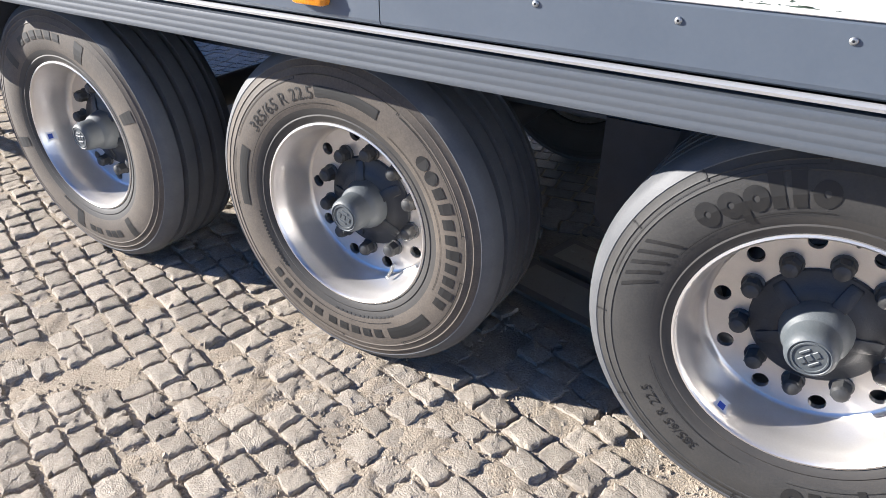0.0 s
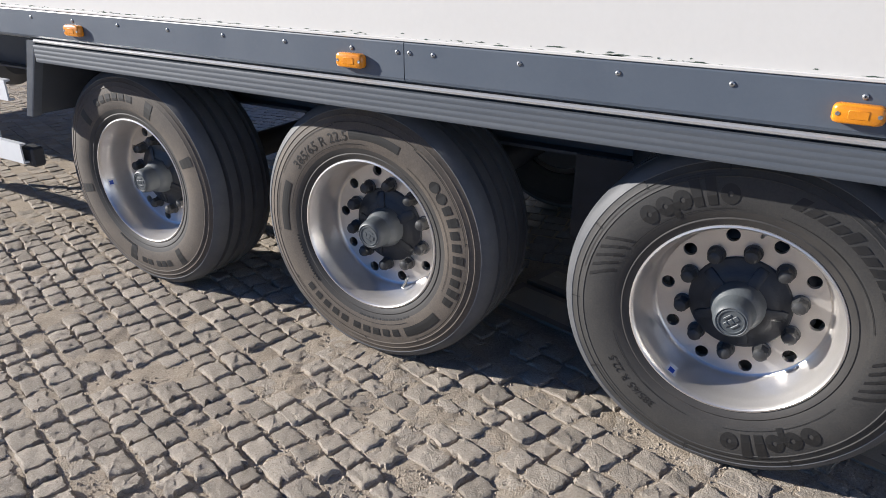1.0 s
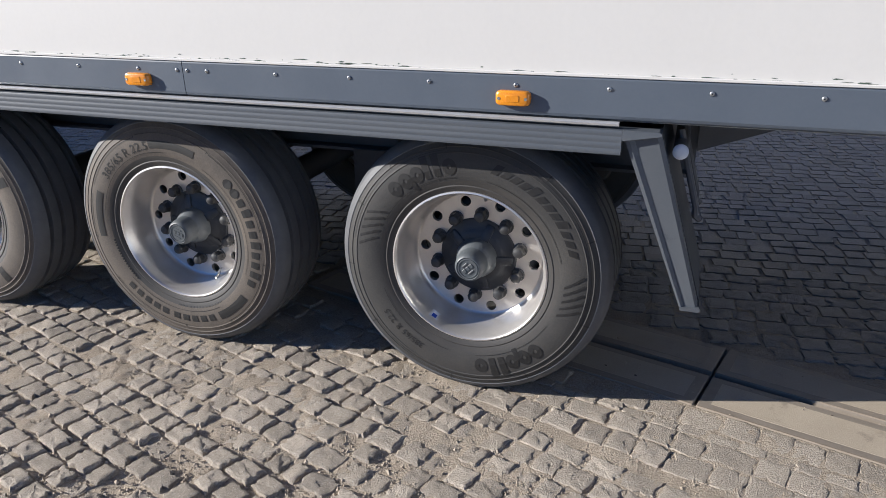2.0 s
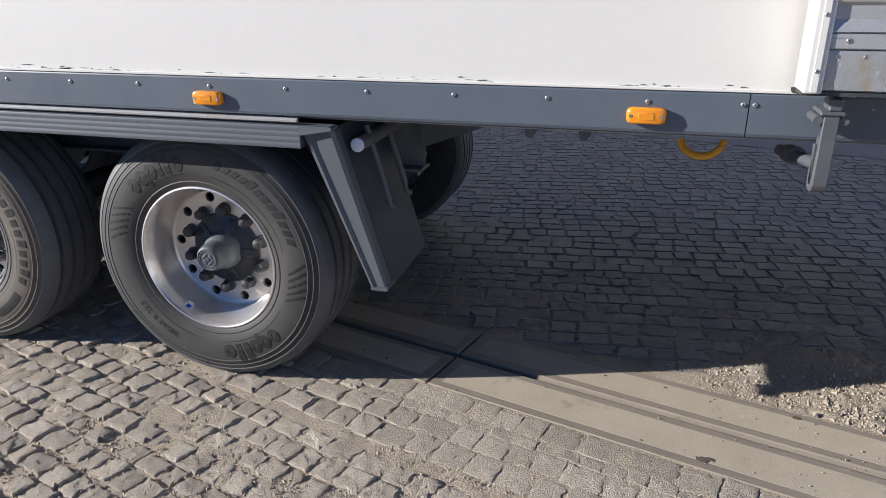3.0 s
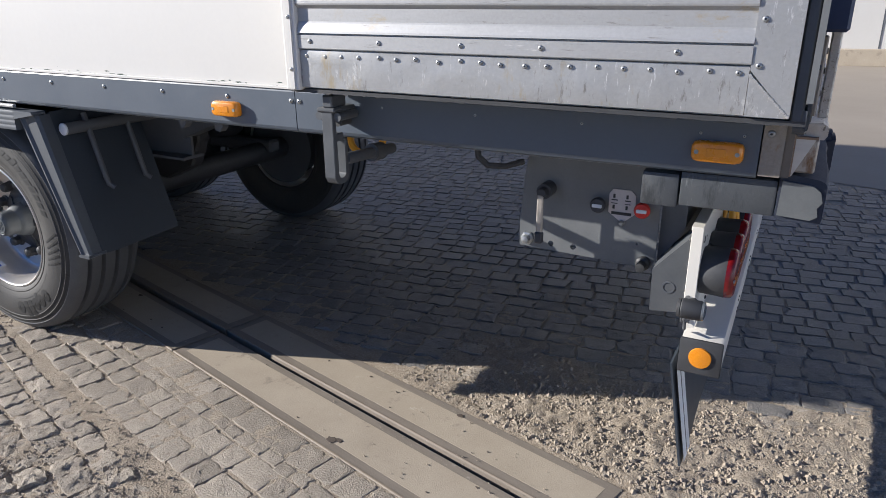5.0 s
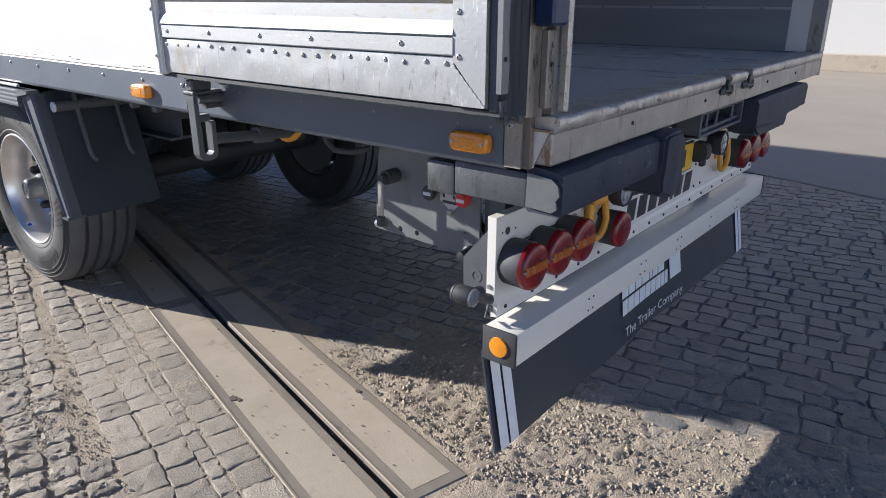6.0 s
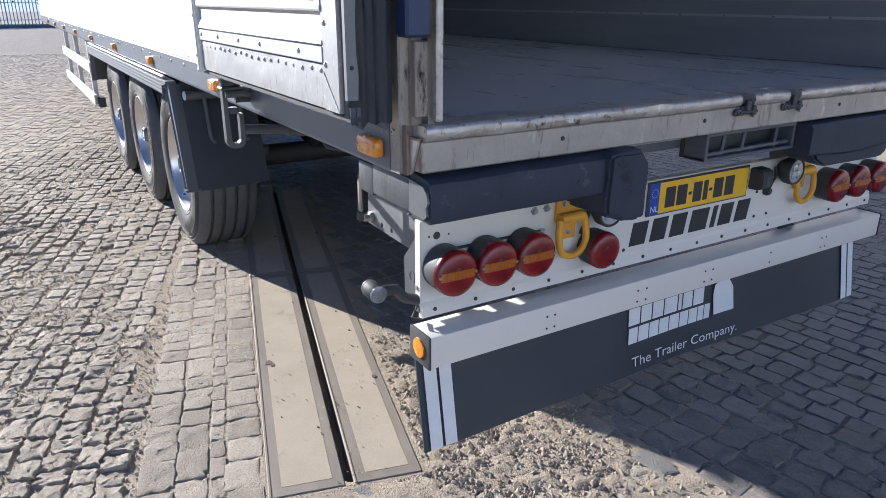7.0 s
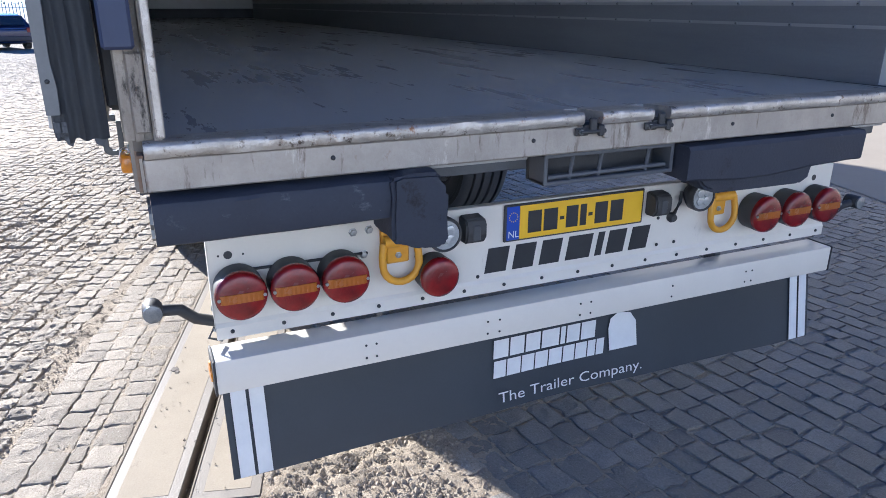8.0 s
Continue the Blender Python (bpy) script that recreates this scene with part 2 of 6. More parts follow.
KICK = surface("kick_plate", (0.27, 0.275, 0.285), (0.36, 0.365, 0.37), 0.4, metal=0.5, scale=4, fine=120, bump=0.06, streak=(0.3, 1, 3))
LABEL_GREY = surface("faded_label", (0.46, 0.42, 0.41), (0.56, 0.52, 0.50), 0.5, scale=30, fine=200, bump=0.02)
GREEN = surface("exposed_primer", (0.045, 0.085, 0.055), (0.09, 0.10, 0.08), 0.8, scale=60, fine=300, bump=0.1)
REDPAINT = surface("red_knob", (0.55, 0.03, 0.02), (0.42, 0.025, 0.02), 0.4, scale=30, fine=200, bump=0.03)
SETT = surface("granite_sett", (0.315, 0.272, 0.218), (0.46, 0.405, 0.332), 0.82, scale=10, fine=120, bump=1.0, rugged=185.0, deep=0.0095, gloss=0.18, speck=2.4, contrast=0.25, shift=True, spots=[((0.17, 0.15, 0.125), 0.48, 95.0), ((0.58, 0.54, 0.475), 0.46, 140.0)])
SAND = surface("sandy_dirt", (0.33, 0.275, 0.21), (0.48, 0.41, 0.32), 0.95, scale=5, fine=120, bump=1.0, rugged=150.0, deep=0.0125, gloss=0.1, speck=2.2, contrast=0.4, spots=[((0.17, 0.14, 0.11), 0.46, 75.0), ((0.57, 0.51, 0.42), 0.46, 120.0)])
CONCRETE = surface("concrete", (0.355, 0.302, 0.230), (0.455, 0.395, 0.308), 0.95, scale=4, fine=150, bump=0.45, rugged=210.0, deep=0.0025, gloss=0.1, speck=1.0, contrast=0.3, spots=[((0.29, 0.25, 0.20), 0.44, 5.0), ((0.50, 0.45, 0.37), 0.34, 11.0), ((0.20, 0.17, 0.14), 0.30, 75.0)])
LEG = surface("dark_grey_plastic", (0.062, 0.070, 0.081), (0.092, 0.100, 0.110), 0.5, scale=4, fine=140, bump=0.06, streak=(1, 1, 0.4), spots=[((0.20, 0.20, 0.195), 0.24, 11.0, (1.5, 1, 0.4)), ((0.03, 0.034, 0.04), 0.30, 6.0)])
EDGE_CONCRETE = surface("edge_concrete", (0.192, 0.165, 0.134), (0.268, 0.232, 0.188), 0.55, gloss=0.4, scale=8, fine=140, bump=0.25, deep=0.004, speck=0.9, streak=(0.5, 2.5, 1), spots=[((0.14, 0.12, 0.10), 0.30, 9.0), ((0.36, 0.32, 0.27), 0.34, 14.0)])
PIT = surface("dark_pit", (0.075, 0.058, 0.045), (0.12, 0.095, 0.075), 0.8, scale=40, fine=160, bump=0.2)
LIP_CONCRETE = surface("pale_slab_lip", (0.30, 0.252, 0.195), (0.21, 0.175, 0.135), 0.8, gloss=0.2, scale=12, fine=140, bump=0.2, deep=0.004, speck=0.9)
# cladding of the unseen warehouse, tinted blue for the light it bounces
BLUE_BOUNCE = surface("blue_grey_bounce", (0.44, 0.51, 0.62), (0.40, 0.47, 0.57), 0.6, scale=0.6, fine=20, bump=0.02)
PALE_WALL = surface("pale_wall_panel", (0.60, 0.585, 0.55), (0.55, 0.535, 0.50), 0.6, scale=0.6, fine=20, bump=0.02)
FENCE = surface("galvanised_fence", (0.66, 0.67, 0.67), (0.56, 0.57, 0.58), 0.55, metal=0.1, scale=3, fine=40, bump=0.02)
CARPAINT = surface("blue_car_paint", (0.012, 0.025, 0.085), (0.016, 0.032, 0.10), 0.22, metal=0.2, scale=2, fine=60, bump=0.0, coat=1.0)
GLASS = surface("dark_car_glass", (0.02, 0.025, 0.03), (0.03, 0.035, 0.04), 0.08, scale=2, fine=60, bump=0.0, coat=1.0)
LEAF = surface("leaves", (0.035, 0.070, 0.018), (0.075, 0.115, 0.03), 0.7, scale=2.5, fine=20, bump=0.0)
BARK = surface("bark", (0.10, 0.075, 0.05), (0.16, 0.125, 0.09), 0.9, scale=6, fine=40, bump=0.5)
GRASS = surface("verge_grass", (0.07, 0.10, 0.03), (0.13, 0.14, 0.05), 0.9, scale=3, fine=30, bump=0.3)

SETT_FAR = SETT.copy()
SETT_FAR.name = "granite_setts"


def island_vary(m):
    """Swap the piece-by-piece variation of joined stones to one value per island."""
    nt = m.node_tree
    for nd in list(nt.nodes):
        if nd.bl_idname == "ShaderNodeObjectInfo":
            geo = nt.nodes.new("ShaderNodeNewGeometry")
            for lk in list(nd.outputs["Random"].links):
                nt.links.new(geo.outputs["Random Per Island"], lk.to_socket)
            nt.nodes.remove(nd)


island_vary(SETT_FAR)
# greyer, darker copy of the setts; the trailer's shade is in its colour
SETT_SHADED = surface("grey_shaded_setts", (0.160, 0.151, 0.139), (0.265, 0.249, 0.228), 0.52, scale=10, fine=120, bump=1.0, rugged=185.0, deep=0.0095, gloss=0.40, speck=2.2, contrast=0.25, shift=True, spots=[((0.11, 0.105, 0.098), 0.46, 95.0), ((0.42, 0.405, 0.38), 0.44, 140.0)])
island_vary(SETT_SHADED)
SAND_GRIT = surface("grit_stone", (0.26, 0.218, 0.168), (0.42, 0.360, 0.282), 0.9, scale=30, fine=120, bump=0.3, gloss=0.15)
APRON = surface("smooth_concrete", (0.275, 0.238, 0.190), (0.345, 0.300, 0.245), 0.85, scale=0.7, fine=30, bump=0.1, spots=((0.24, 0.22, 0.20), 0.1, 1.5))

# the ground's own material: sand between the setts near by, a pattern of setts where the yard is far off


def ground_material():
    m = SAND.copy()
    m.name = "yard_ground"
    nt = m.node_tree
    n, l = nt.nodes, nt.links
    b = n["Principled BSDF"]
    sand_col = b.inputs["Base Color"].links[0].from_socket
    tc = n.new("ShaderNodeTexCoord")
    mp = n.new("ShaderNodeMapping")
    mp.inputs["Rotation"].default_value = (0, 0, radians(16))
    l.new(tc.outputs["Object"], mp.inputs["Vector"])
    br = n.new("ShaderNodeTexBrick")
    br.inputs["Scale"].default_value = 1.0
    br.inputs["Brick Width"].default_value = 0.17
    br.inputs["Row Height"].default_value = 0.15
    br.inputs["Mortar Size"].default_value = 0.012
    br.inputs["Color1"].default_value = (0.27, 0.245, 0.21, 1)
    br.inputs["Color2"].default_value = (0.36, 0.33, 0.285, 1)
    br.inputs["Mortar"].default_value = (0.13, 0.115, 0.095, 1)
    l.new(mp.outputs[0], br.inputs["Vector"])
    sep = n.new("ShaderNodeSeparateXYZ")
    l.new(tc.outputs["Object"], sep.inputs[0])
    far = n.new("ShaderNodeMapRange")
    far.inputs["From Min"].default_value = -20.0
    far.inputs["From Max"].default_value = -21.5
    l.new(sep.outputs[0], far.inputs["Value"])
    mix = n.new("ShaderNodeMix")
    mix.data_type = "RGBA"
    l.new(far.outputs[0], mix.inputs["Factor"])
    l.new(sand_col, mix.inputs["A"])
    l.new(br.outputs["Color"], mix.inputs["B"])
    l.new(mix.outputs["Result"], b.inputs["Base Color"])
    return m


YARD = ground_material()

# ---------------------------------------------------------------- mesh helpers


def to_mesh(name, bm, mats, smooth=False, angle=40):
    bmesh.ops.recalc_face_normals(bm, faces=bm.faces)
    me = bpy.data.meshes.new(name)
    bm.to_mesh(me)
    bm.free()
    for m in (mats if isinstance(mats, (list, tuple)) else [mats]):
        me.materials.append(m)
    if smooth:
        me.shade_smooth()
        me.set_sharp_from_angle(angle=radians(angle))
    return me


def part(name, bm, material, parent, label="", smooth=False, at=None, angle=40):
    """One mesh object under a thing or a part. bm: a bmesh, or a mesh to share."""
    me = bm if isinstance(bm, bpy.types.Mesh) else to_mesh(name, bm, material, smooth, angle)
    ob = new(name, me)
    ob.parent = parent
    if at is not None:
        ob.matrix_basis = at
    if label:
        ob["label"] = label
    return ob


def box(bm, x0, x1, y0, y1, z0, z1, bevel=0.0, seg=1):
    m = Matrix.LocRotScale(((x0 + x1) / 2, (y0 + y1) / 2, (z0 + z1) / 2), None, (abs(x1 - x0), abs(y1 - y0), abs(z1 - z0)))
    vs = bmesh.ops.create_cube(bm, size=1.0, matrix=m)["verts"]
    if bevel:
        es = list({e for v in vs for e in v.link_edges})
        bmesh.ops.bevel(bm, geom=es, offset=bevel, segments=seg, affect="EDGES", profile=0.6)
    return bm


def cyl(bm, p, way, r, h, seg=16, r2=None):
    """A closed cylinder or cone from p along way, h long."""
    way = Vector(way).normalized()
    m = Matrix.Translation(Vector(p) + way * h / 2) @ way.to_track_quat("Z", "Y").to_matrix().to_4x4()
    bmesh.ops.create_cone(bm, cap_ends=True, segments=seg, radius1=r, radius2=r if r2 is None else r2, depth=h, matrix=m)
    return bm


def prism(bm, pts, axis, a, b):
    """A polygon pushed along an axis from a to b. pts: for x (y, z), for y (x, z), for z (x, y)."""
    def put(u, v, w):
        return {"x": (w, u, v), "y": (u, w, v), "z": (u, v, w)}[axis]
    lo = [bm.verts.new(put(u, v, a)) for u, v in pts]
    hi = [bm.verts.new(put(u, v, b)) for u, v in pts]
    n = len(pts)
    for i in range(n):
        bm.faces.new((lo[i], lo[(i + 1) % n], hi[(i + 1) % n], hi[i]))
    bm.faces.new(lo[::-1])
    bm.faces.new(hi)
    return bm


def lathe(bm, profile, seg=48, axis="y", closed=False, centre=(0, 0, 0), mat=None):
    """A profile of (place along the axis, radius) turned round it. mat(i): the slot of the band after point i."""
    c = Vector(centre)
    rings = []
    for s, r in profile:
        ring = []
        for k in range(seg):
            a = 2 * math.pi * k / seg
            u, v = r * math.cos(a), r * math.sin(a)
            ring.append(bm.verts.new(c + Vector((u, s, v) if axis == "y" else (s, u, v))))
        rings.append(ring)
    pairs = list(zip(rings, rings[1:])) + ([(rings[-1], rings[0])] if closed else [])
    for i, (p, q) in enumerate(pairs):
        for k in range(seg):
            f = bm.faces.new((p[k], p[(k + 1) % seg], q[(k + 1) % seg], q[k]))
            if mat:
                f.material_index = mat(i)
    if not closed:
        for ring in (rings[0], rings[-1]):
            if profile[0 if ring is rings[0] else -1][1] < 0.2:
                bm.faces.new(ring)
    return bm


def tube(bm, pts, r, seg=10, closed=False):
    """A round rod along a line of points."""
    pts = [Vector(p) for p in pts]
    rings = []
    n = len(pts)
    for i, p in enumerate(pts):
        if closed:
            t = (pts[(i + 1) % n] - pts[i - 1]).normalized()
        else:
            t = (pts[min(i + 1, n - 1)] - pts[max(i - 1, 0)]).normalized()
        side = t.cross(Vector((0.31, 0.17, 0.93))).normalized()
        up = side.cross(t)
        rings.append([bm.verts.new(p + r * (math.cos(2 * math.pi * k / seg) * side + math.sin(2 * math.pi * k / seg) * up)) for k in range(seg)])
    for a, b in list(zip(rings, rings[1:])) + ([(rings[-1], rings[0])] if closed else []):
        for k in range(seg):
            bm.faces.new((a[k], a[(k + 1) % seg], b[(k + 1) % seg], b[k]))
    if not closed:
        bm.faces.new(rings[0])
        bm.faces.new(rings[-1])
    return bm


def plate_with_holes(outer, holes, thick):
    """A flat sheet in x and z, thick along y from 0, with round holes (x, z, r)."""
    bm = bmesh.new()

    def loop(pts):
        vs = [bm.verts.new((x, 0, z)) for x, z in pts]
        return [bm.edges.new((vs[i], vs[(i + 1) % len(vs)])) for i in range(len(vs))]
    es = loop(outer)
    for x, z, r in holes:
        es += loop([(x + r * math.cos(k * math.pi / 8), z + r * math.sin(k * math.pi / 8)) for k in range(16)])
    bmesh.ops.triangle_fill(bm, edges=es, use_beauty=True)
    got = bmesh.ops.extrude_face_region(bm, geom=bm.faces[:])
    bmesh.ops.translate(bm, vec=(0, thick, 0), verts=[g for g in got["geom"] if isinstance(g, bmesh.types.BMVert)])
    return bm


def glyphs(text, size):
    """The outlines of a word in the built-in font, as vertices (u, v) and faces."""
    cu = bpy.data.curves.new("word", "FONT")
    cu.body, cu.size, cu.resolution_u = text, size, 3
    ob = bpy.data.objects.new("word", cu)
    scene.collection.objects.link(ob)
    me = bpy.data.meshes.new_from_object(ob.evaluated_get(bpy.context.evaluated_depsgraph_get()))
    vs = [(v.co.x, v.co.y) for v in me.vertices]
    fs = [tuple(p.vertices) for p in me.polygons]
    bpy.data.objects.remove(ob)
    bpy.data.curves.remove(cu)
    bpy.data.meshes.remove(me)
    return vs, fs


RIVET = to_mesh("rivet", lathe(bmesh.new(), [(0, 0.009), (-0.002, 0.0088), (-0.0042, 0.006), (-0.0042, 0.0028), (-0.0025, 0.0022), (-0.0022, 0.0005)], 12, mat=lambda i: 1 if i > 2 else 0), [ZINC, PRINT_BLACK], True, 50)
SCREW = to_mesh("screw", lathe(bmesh.new(), [(0, 0.006), (0.003, 0.0055), (0.0045, 0.003), (0.004, 0.0005)], 8, "x"), PRINT_BLACK, True, 50)

# ---------------------------------------------------------------- the semi-trailer, in its own frame (it stands nose-up by a little)
trailer = new("semi_trailer")
trailer.matrix_basis = Matrix.Translation((2.6, 0, 0)) @ Matrix.Rotation(math.atan(0.01155), 4, "Y") @ Matrix.Translation((-2.6, 0, 0))
tagged(trailer, "white refrigerated semi-trailer with slate grey rails, rear door folded back", "trailer")
FRONT, REAR, WIDE, ROOF = -7.75, 5.80, 2.53, 3.95

bm = box(bmesh.new(), FRONT, REAR - 0.03, 0.003, 0.063, 1.236, ROOF)
part("side_wall", bm, WHITE, trailer, "white painted side wall, chipped along its lower edge")
bm = box(bmesh.new(), FRONT, REAR - 0.03, WIDE - 0.063, WIDE - 0.003, 1.236, ROOF)
part("side_wall", bm, WHITE, trailer)
bm = box(bmesh.new(), FRONT, REAR - 0.02, 0.0, WIDE, ROOF + 0.001, ROOF + 0.06)
part("roof", bm, WHITE, trailer)
bm = box(bmesh.new(), FRONT - 0.06, FRONT - 0.001, 0.0, WIDE, 1.12, ROOF + 0.06)
part("front_wall", bm, WHITE, trailer)
bm = box(bmesh.new(), FRONT, REAR - 0.075, 0.066, WIDE - 0.066, 1.10, 1.232)
part("cargo_floor", bm, FLOORMAT, trailer, "dark scuffed cargo floor")
bm = box(bmesh.new(), FRONT + 0.001, FRONT + 0.02, 0.07, WIDE - 0.07, 1.234, 1.415)
part("front_kick_plate", bm, DARK, trailer, "dark scuffed plate across the front wall's foot")
# kick plates along the inside, with lines of rivets
for y0, y1, sgn in ((0.0645, 0.068, 1), (WIDE - 0.068, WIDE - 0.0645, -1)):
    bm = box(bmesh.new(), FRONT + 0.02, REAR - 0.12, y0, y1, 1.234, 1.515)
    kick = part("kick_plate", bm, KICK, trailer)
    yy = y1 if sgn > 0 else y0
    bm = bmesh.new()
    for z0, z1 in ((1.425, 1.437), (1.503, 1.519)):
        box(bm, FRONT + 0.02, REAR - 0.12, yy - 0.004, yy + 0.004, z0, z1)
    part("kick_strip", bm, BRIGHT, kick)
    for z in (1.431, 1.511):
        for k in range(24):
            part("rivet", RIVET, None, kick, at=Matrix.Translation((REAR - 0.25 - 0.28 * k, yy + 0.005 * sgn, z)) @ Matrix.Rotation(0 if sgn < 0 else math.pi, 4, "Z"))

# the slate grey side rail in lengths, with rivets
JOINTS = [FRONT, -1.345, 1.565, 4.471, 5.725]
for x0, x1 in zip(JOINTS, JOINTS[1:]):
    bm = prism(bmesh.new(), [(0.06, 1.116), (0.012, 1.113), (0.002, 1.119), (-0.002, 1.128), (-0.003, 1.232), (0.0, 1.238), (0.06, 1.238)], "x", x0 + 0.0015, x1 - 0.0015)
    part("side_rail", bm, GREY, trailer, "slate grey painted lower rail")
    bm = prism(bmesh.new(), [(WIDE - 0.06, 1.116), (WIDE + 0.003, 1.116), (WIDE + 0.003, 1.238), (WIDE - 0.06, 1.238)], "x", x0 + 0.0015, x1 - 0.0015)
    part("side_rail", bm, GREY, trailer)
bm = box(bmesh.new(), FRONT, REAR - 0.14, -0.0055, 0.0025, 1.2385, 1.2475, 0.0015)
part("rail_bead", bm, WHITE, trailer, "white sealing bead")
RIV_X = [1.083 - 0.292 * k for k in range(1, 26)] + [1.083, 1.366, 1.540, 1.585, 1.669] + [1.669 + 0.282 * k for k in range(1, 10)] + [4.456, 4.486, 4.770, 5.05, 5.33, 5.60, 5.69]
for x in RIV_X:
    part("rivet", RIVET, None, trailer, at=Matrix.Translation((x, -0.003, 1.206)) @ Matrix.Scale(0.8 if x < 4.6 else 0.42, 4))

# flaked paint above the rail
rnd = random.Random(5)
bm = bmesh.new()
for k in range(190):
    cx = rnd.uniform(2.5, 4.5) if k % 6 == 0 else rnd.uniform(-1.2, 2.6)
    cz = 1.2455 + abs(rnd.gauss(0, 0.0055))
    w, hgt = min(0.03, rnd.expovariate(95) + 0.002), rnd.uniform(0.0008, 0.0028)
    if abs(cx - 3.02) < 0.1:
        w *= 1.5
    n = 17
    vs = []
    for i in range(n):
        a = 2 * math.pi * i / n
        q = rnd.uniform(0.35, 1.2)
        vs.append(bm.verts.new((cx + w * math.cos(a) * q, 0.0024, cz + hgt * math.sin(a) * q)))
    bm.faces.new(vs)
tagged(part("paint_chip", bm, GREEN, trailer, "dark chips where the white paint has flaked off"), kind="stuff")

# side marker lamps
bm = bmesh.new()
rim = [(-0.0545, -0.012), (-0.0545, 0.012), (-0.050, 0.0195), (-0.040, 0.0230), (0.040, 0.0230), (0.050, 0.0195), (0.0545, 0.012), (0.0545, -0.012), (0.050, -0.0195), (0.040, -0.0230), (-0.040, -0.0230), (-0.050, -0.0195)]
loops = [[bm.verts.new((x * q, y, z * q)) for x, z in rim] for q, y in ((1.0, 0.0), (1.0, -0.010), (0.97, -0.016), (0.90, -0.0205), (0.80, -0.0225))]
for p, q in zip(loops, loops[1:]):
    for k in range(12):
        bm.faces.new((p[k], p[(k + 1) % 12], q[(k + 1) % 12], q[k]))
bm.faces.new(loops[-1])
LAMP_BODY = to_mesh("marker_lamp", bm, AMBER, True, 35)
LAMP_LENS = to_mesh("lens", box(bmesh.new(), -0.021, 0.021, -0.0240, -0.021, -0.010, 0.010, 0.001, 1), AMBER, True)
LAMP_SCREW = to_mesh("screw", lathe(bmesh.new(), [(-0.021, 0.0055), (-0.0235, 0.005), (-0.0235, 0.002), (-0.0225, 0.0005)], 8), ZINC, True)
for x in (5.640, 4.206, 2.792, 1.367, -0.075, -1.50, -2.925, -4.35, -5.775):
    lamp = part("marker_lamp", LAMP_BODY, None, trailer, "amber side marker lamp", at=Matrix.Translation((x, -0.004, 1.168)))
    part("lens", LAMP_LENS, None, lamp)
    for sx in (-0.042, 0.042):
        part("screw", LAMP_SCREW, None, lamp, at=Matrix.Translation((sx, 0, 0)))

# bright strip and ribbed fender rail above the wheels
bm = prism(bmesh.new(), [(0.0, 1.1125), (-0.010, 1.1115), (-0.014, 1.107), (-0.013, 1.101), (0.0, 1.099)], "x", -0.385, 3.115)
part("trim_strip", bm, BRIGHT, trailer, "bright aluminium strip", smooth=True, angle=50)
def rib_profile(z1, z0):
    prof = [(0.03, z1)]
    n = max(2, round((z1 - z0) / 0.0185))
    step = (z1 - z0) / n
    for k in range(n):
        z = z1 - k * step
        prof += [(-0.0236, z - 0.0008), (-0.0247, z - 0.25 * step), (-0.0250, z - 0.5 * step), (-0.0247, z - 0.75 * step), (-0.0236, z - step + 0.0008)]
    return prof + [(0.03, z0)]


bm = prism(bmesh.new(), rib_profile(1.0915, 1.016), "x", -0.375, 3.127)
part("fender_rail", bm, SKIRT, trailer, "ribbed grey fender rail", smooth=True, angle=50)
bm = prism(bmesh.new(), [(3.1275, 1.0915), (3.232, 1.0915), (3.240, 1.088), (3.240, 1.080), (3.1275, 1.060)], "y", -0.0245, 0.03)
part("rail_end", bm, SKIRT, trailer)
bm = box(bmesh.new(), -0.40, 3.235, -0.006, 0.52, 1.060, 1.068)
part("fender_top", bm, DARK, trailer)
# rear fender leg: folded sloping channel, and the dark flap behind it


def fender_leg(top0, top1, tip0, tip1, ztop, ztip, back):
    bm = bmesh.new()
    rows = []
    for t in [i / 8 for i in range(9)]:
        z = ztop + (ztip - ztop) * t
        a = top0 + (tip0 - top0) * t
        b = top1 + (tip1 - top1) * t
        s = 1 if b > a else -1
        w = abs(b - a)
        outer = [(a, 0.030), (a, -0.010), (a + s * 0.12 * w, -0.012), (a + s * 0.20 * w, -0.008), (a + s * 0.26 * w, -0.0045), (a + s * 0.88 * w, -0.0085), (b, 0.002), (b, 0.055)]
        inner = [(b - s * 0.004, 0.055), (b - s * 0.004, 0.006), (a + s * 0.26 * w, 0.007), (a + s * 0.004, -0.004), (a + s * 0.004, 0.030)]
        rows.append([bm.verts.new((x, y, z)) for x, y in outer + inner])
    n = len(rows[0])
    for p, q in zip(rows, rows[1:]):
        for k in range(n):
            bm.faces.new((p[k], p[(k + 1) % n], q[(k + 1) % n], q[k]))
    bm.faces.new(rows[0])
    bm.faces.new(rows[-1])
    return bm


leg = part("fender_leg", fender_leg(3.128, 3.240, 3.350, 3.406, 1.078, 0.533, 1), LEG, trailer, "sloping grey fender end", smooth=True, angle=30)
bm = prism(bmesh.new(), [(3.348, 0.540), (3.408, 0.545), (3.411, 0.536), (3.405, 0.532), (3.350, 0.532)], "y", -0.02, 0.06)
part("end_cap", bm, LEG, leg)
bm = bmesh.new()
ring = []
for dx in (0.0, 0.010):
    ring.append([bm.verts.new(p) for p in ((3.228 + dx, 0.045, 1.085), (3.398 + dx, 0.045, 0.535), (3.399 + dx, 0.12, 0.532), (3.396 + dx, 0.43, 0.540), (3.228 + dx, 0.43, 1.085))])
for k in range(5):
    bm.faces.new((ring[0][k], ring[0][(k + 1) % 5], ring[1][(k + 1) % 5], ring[1][k]))
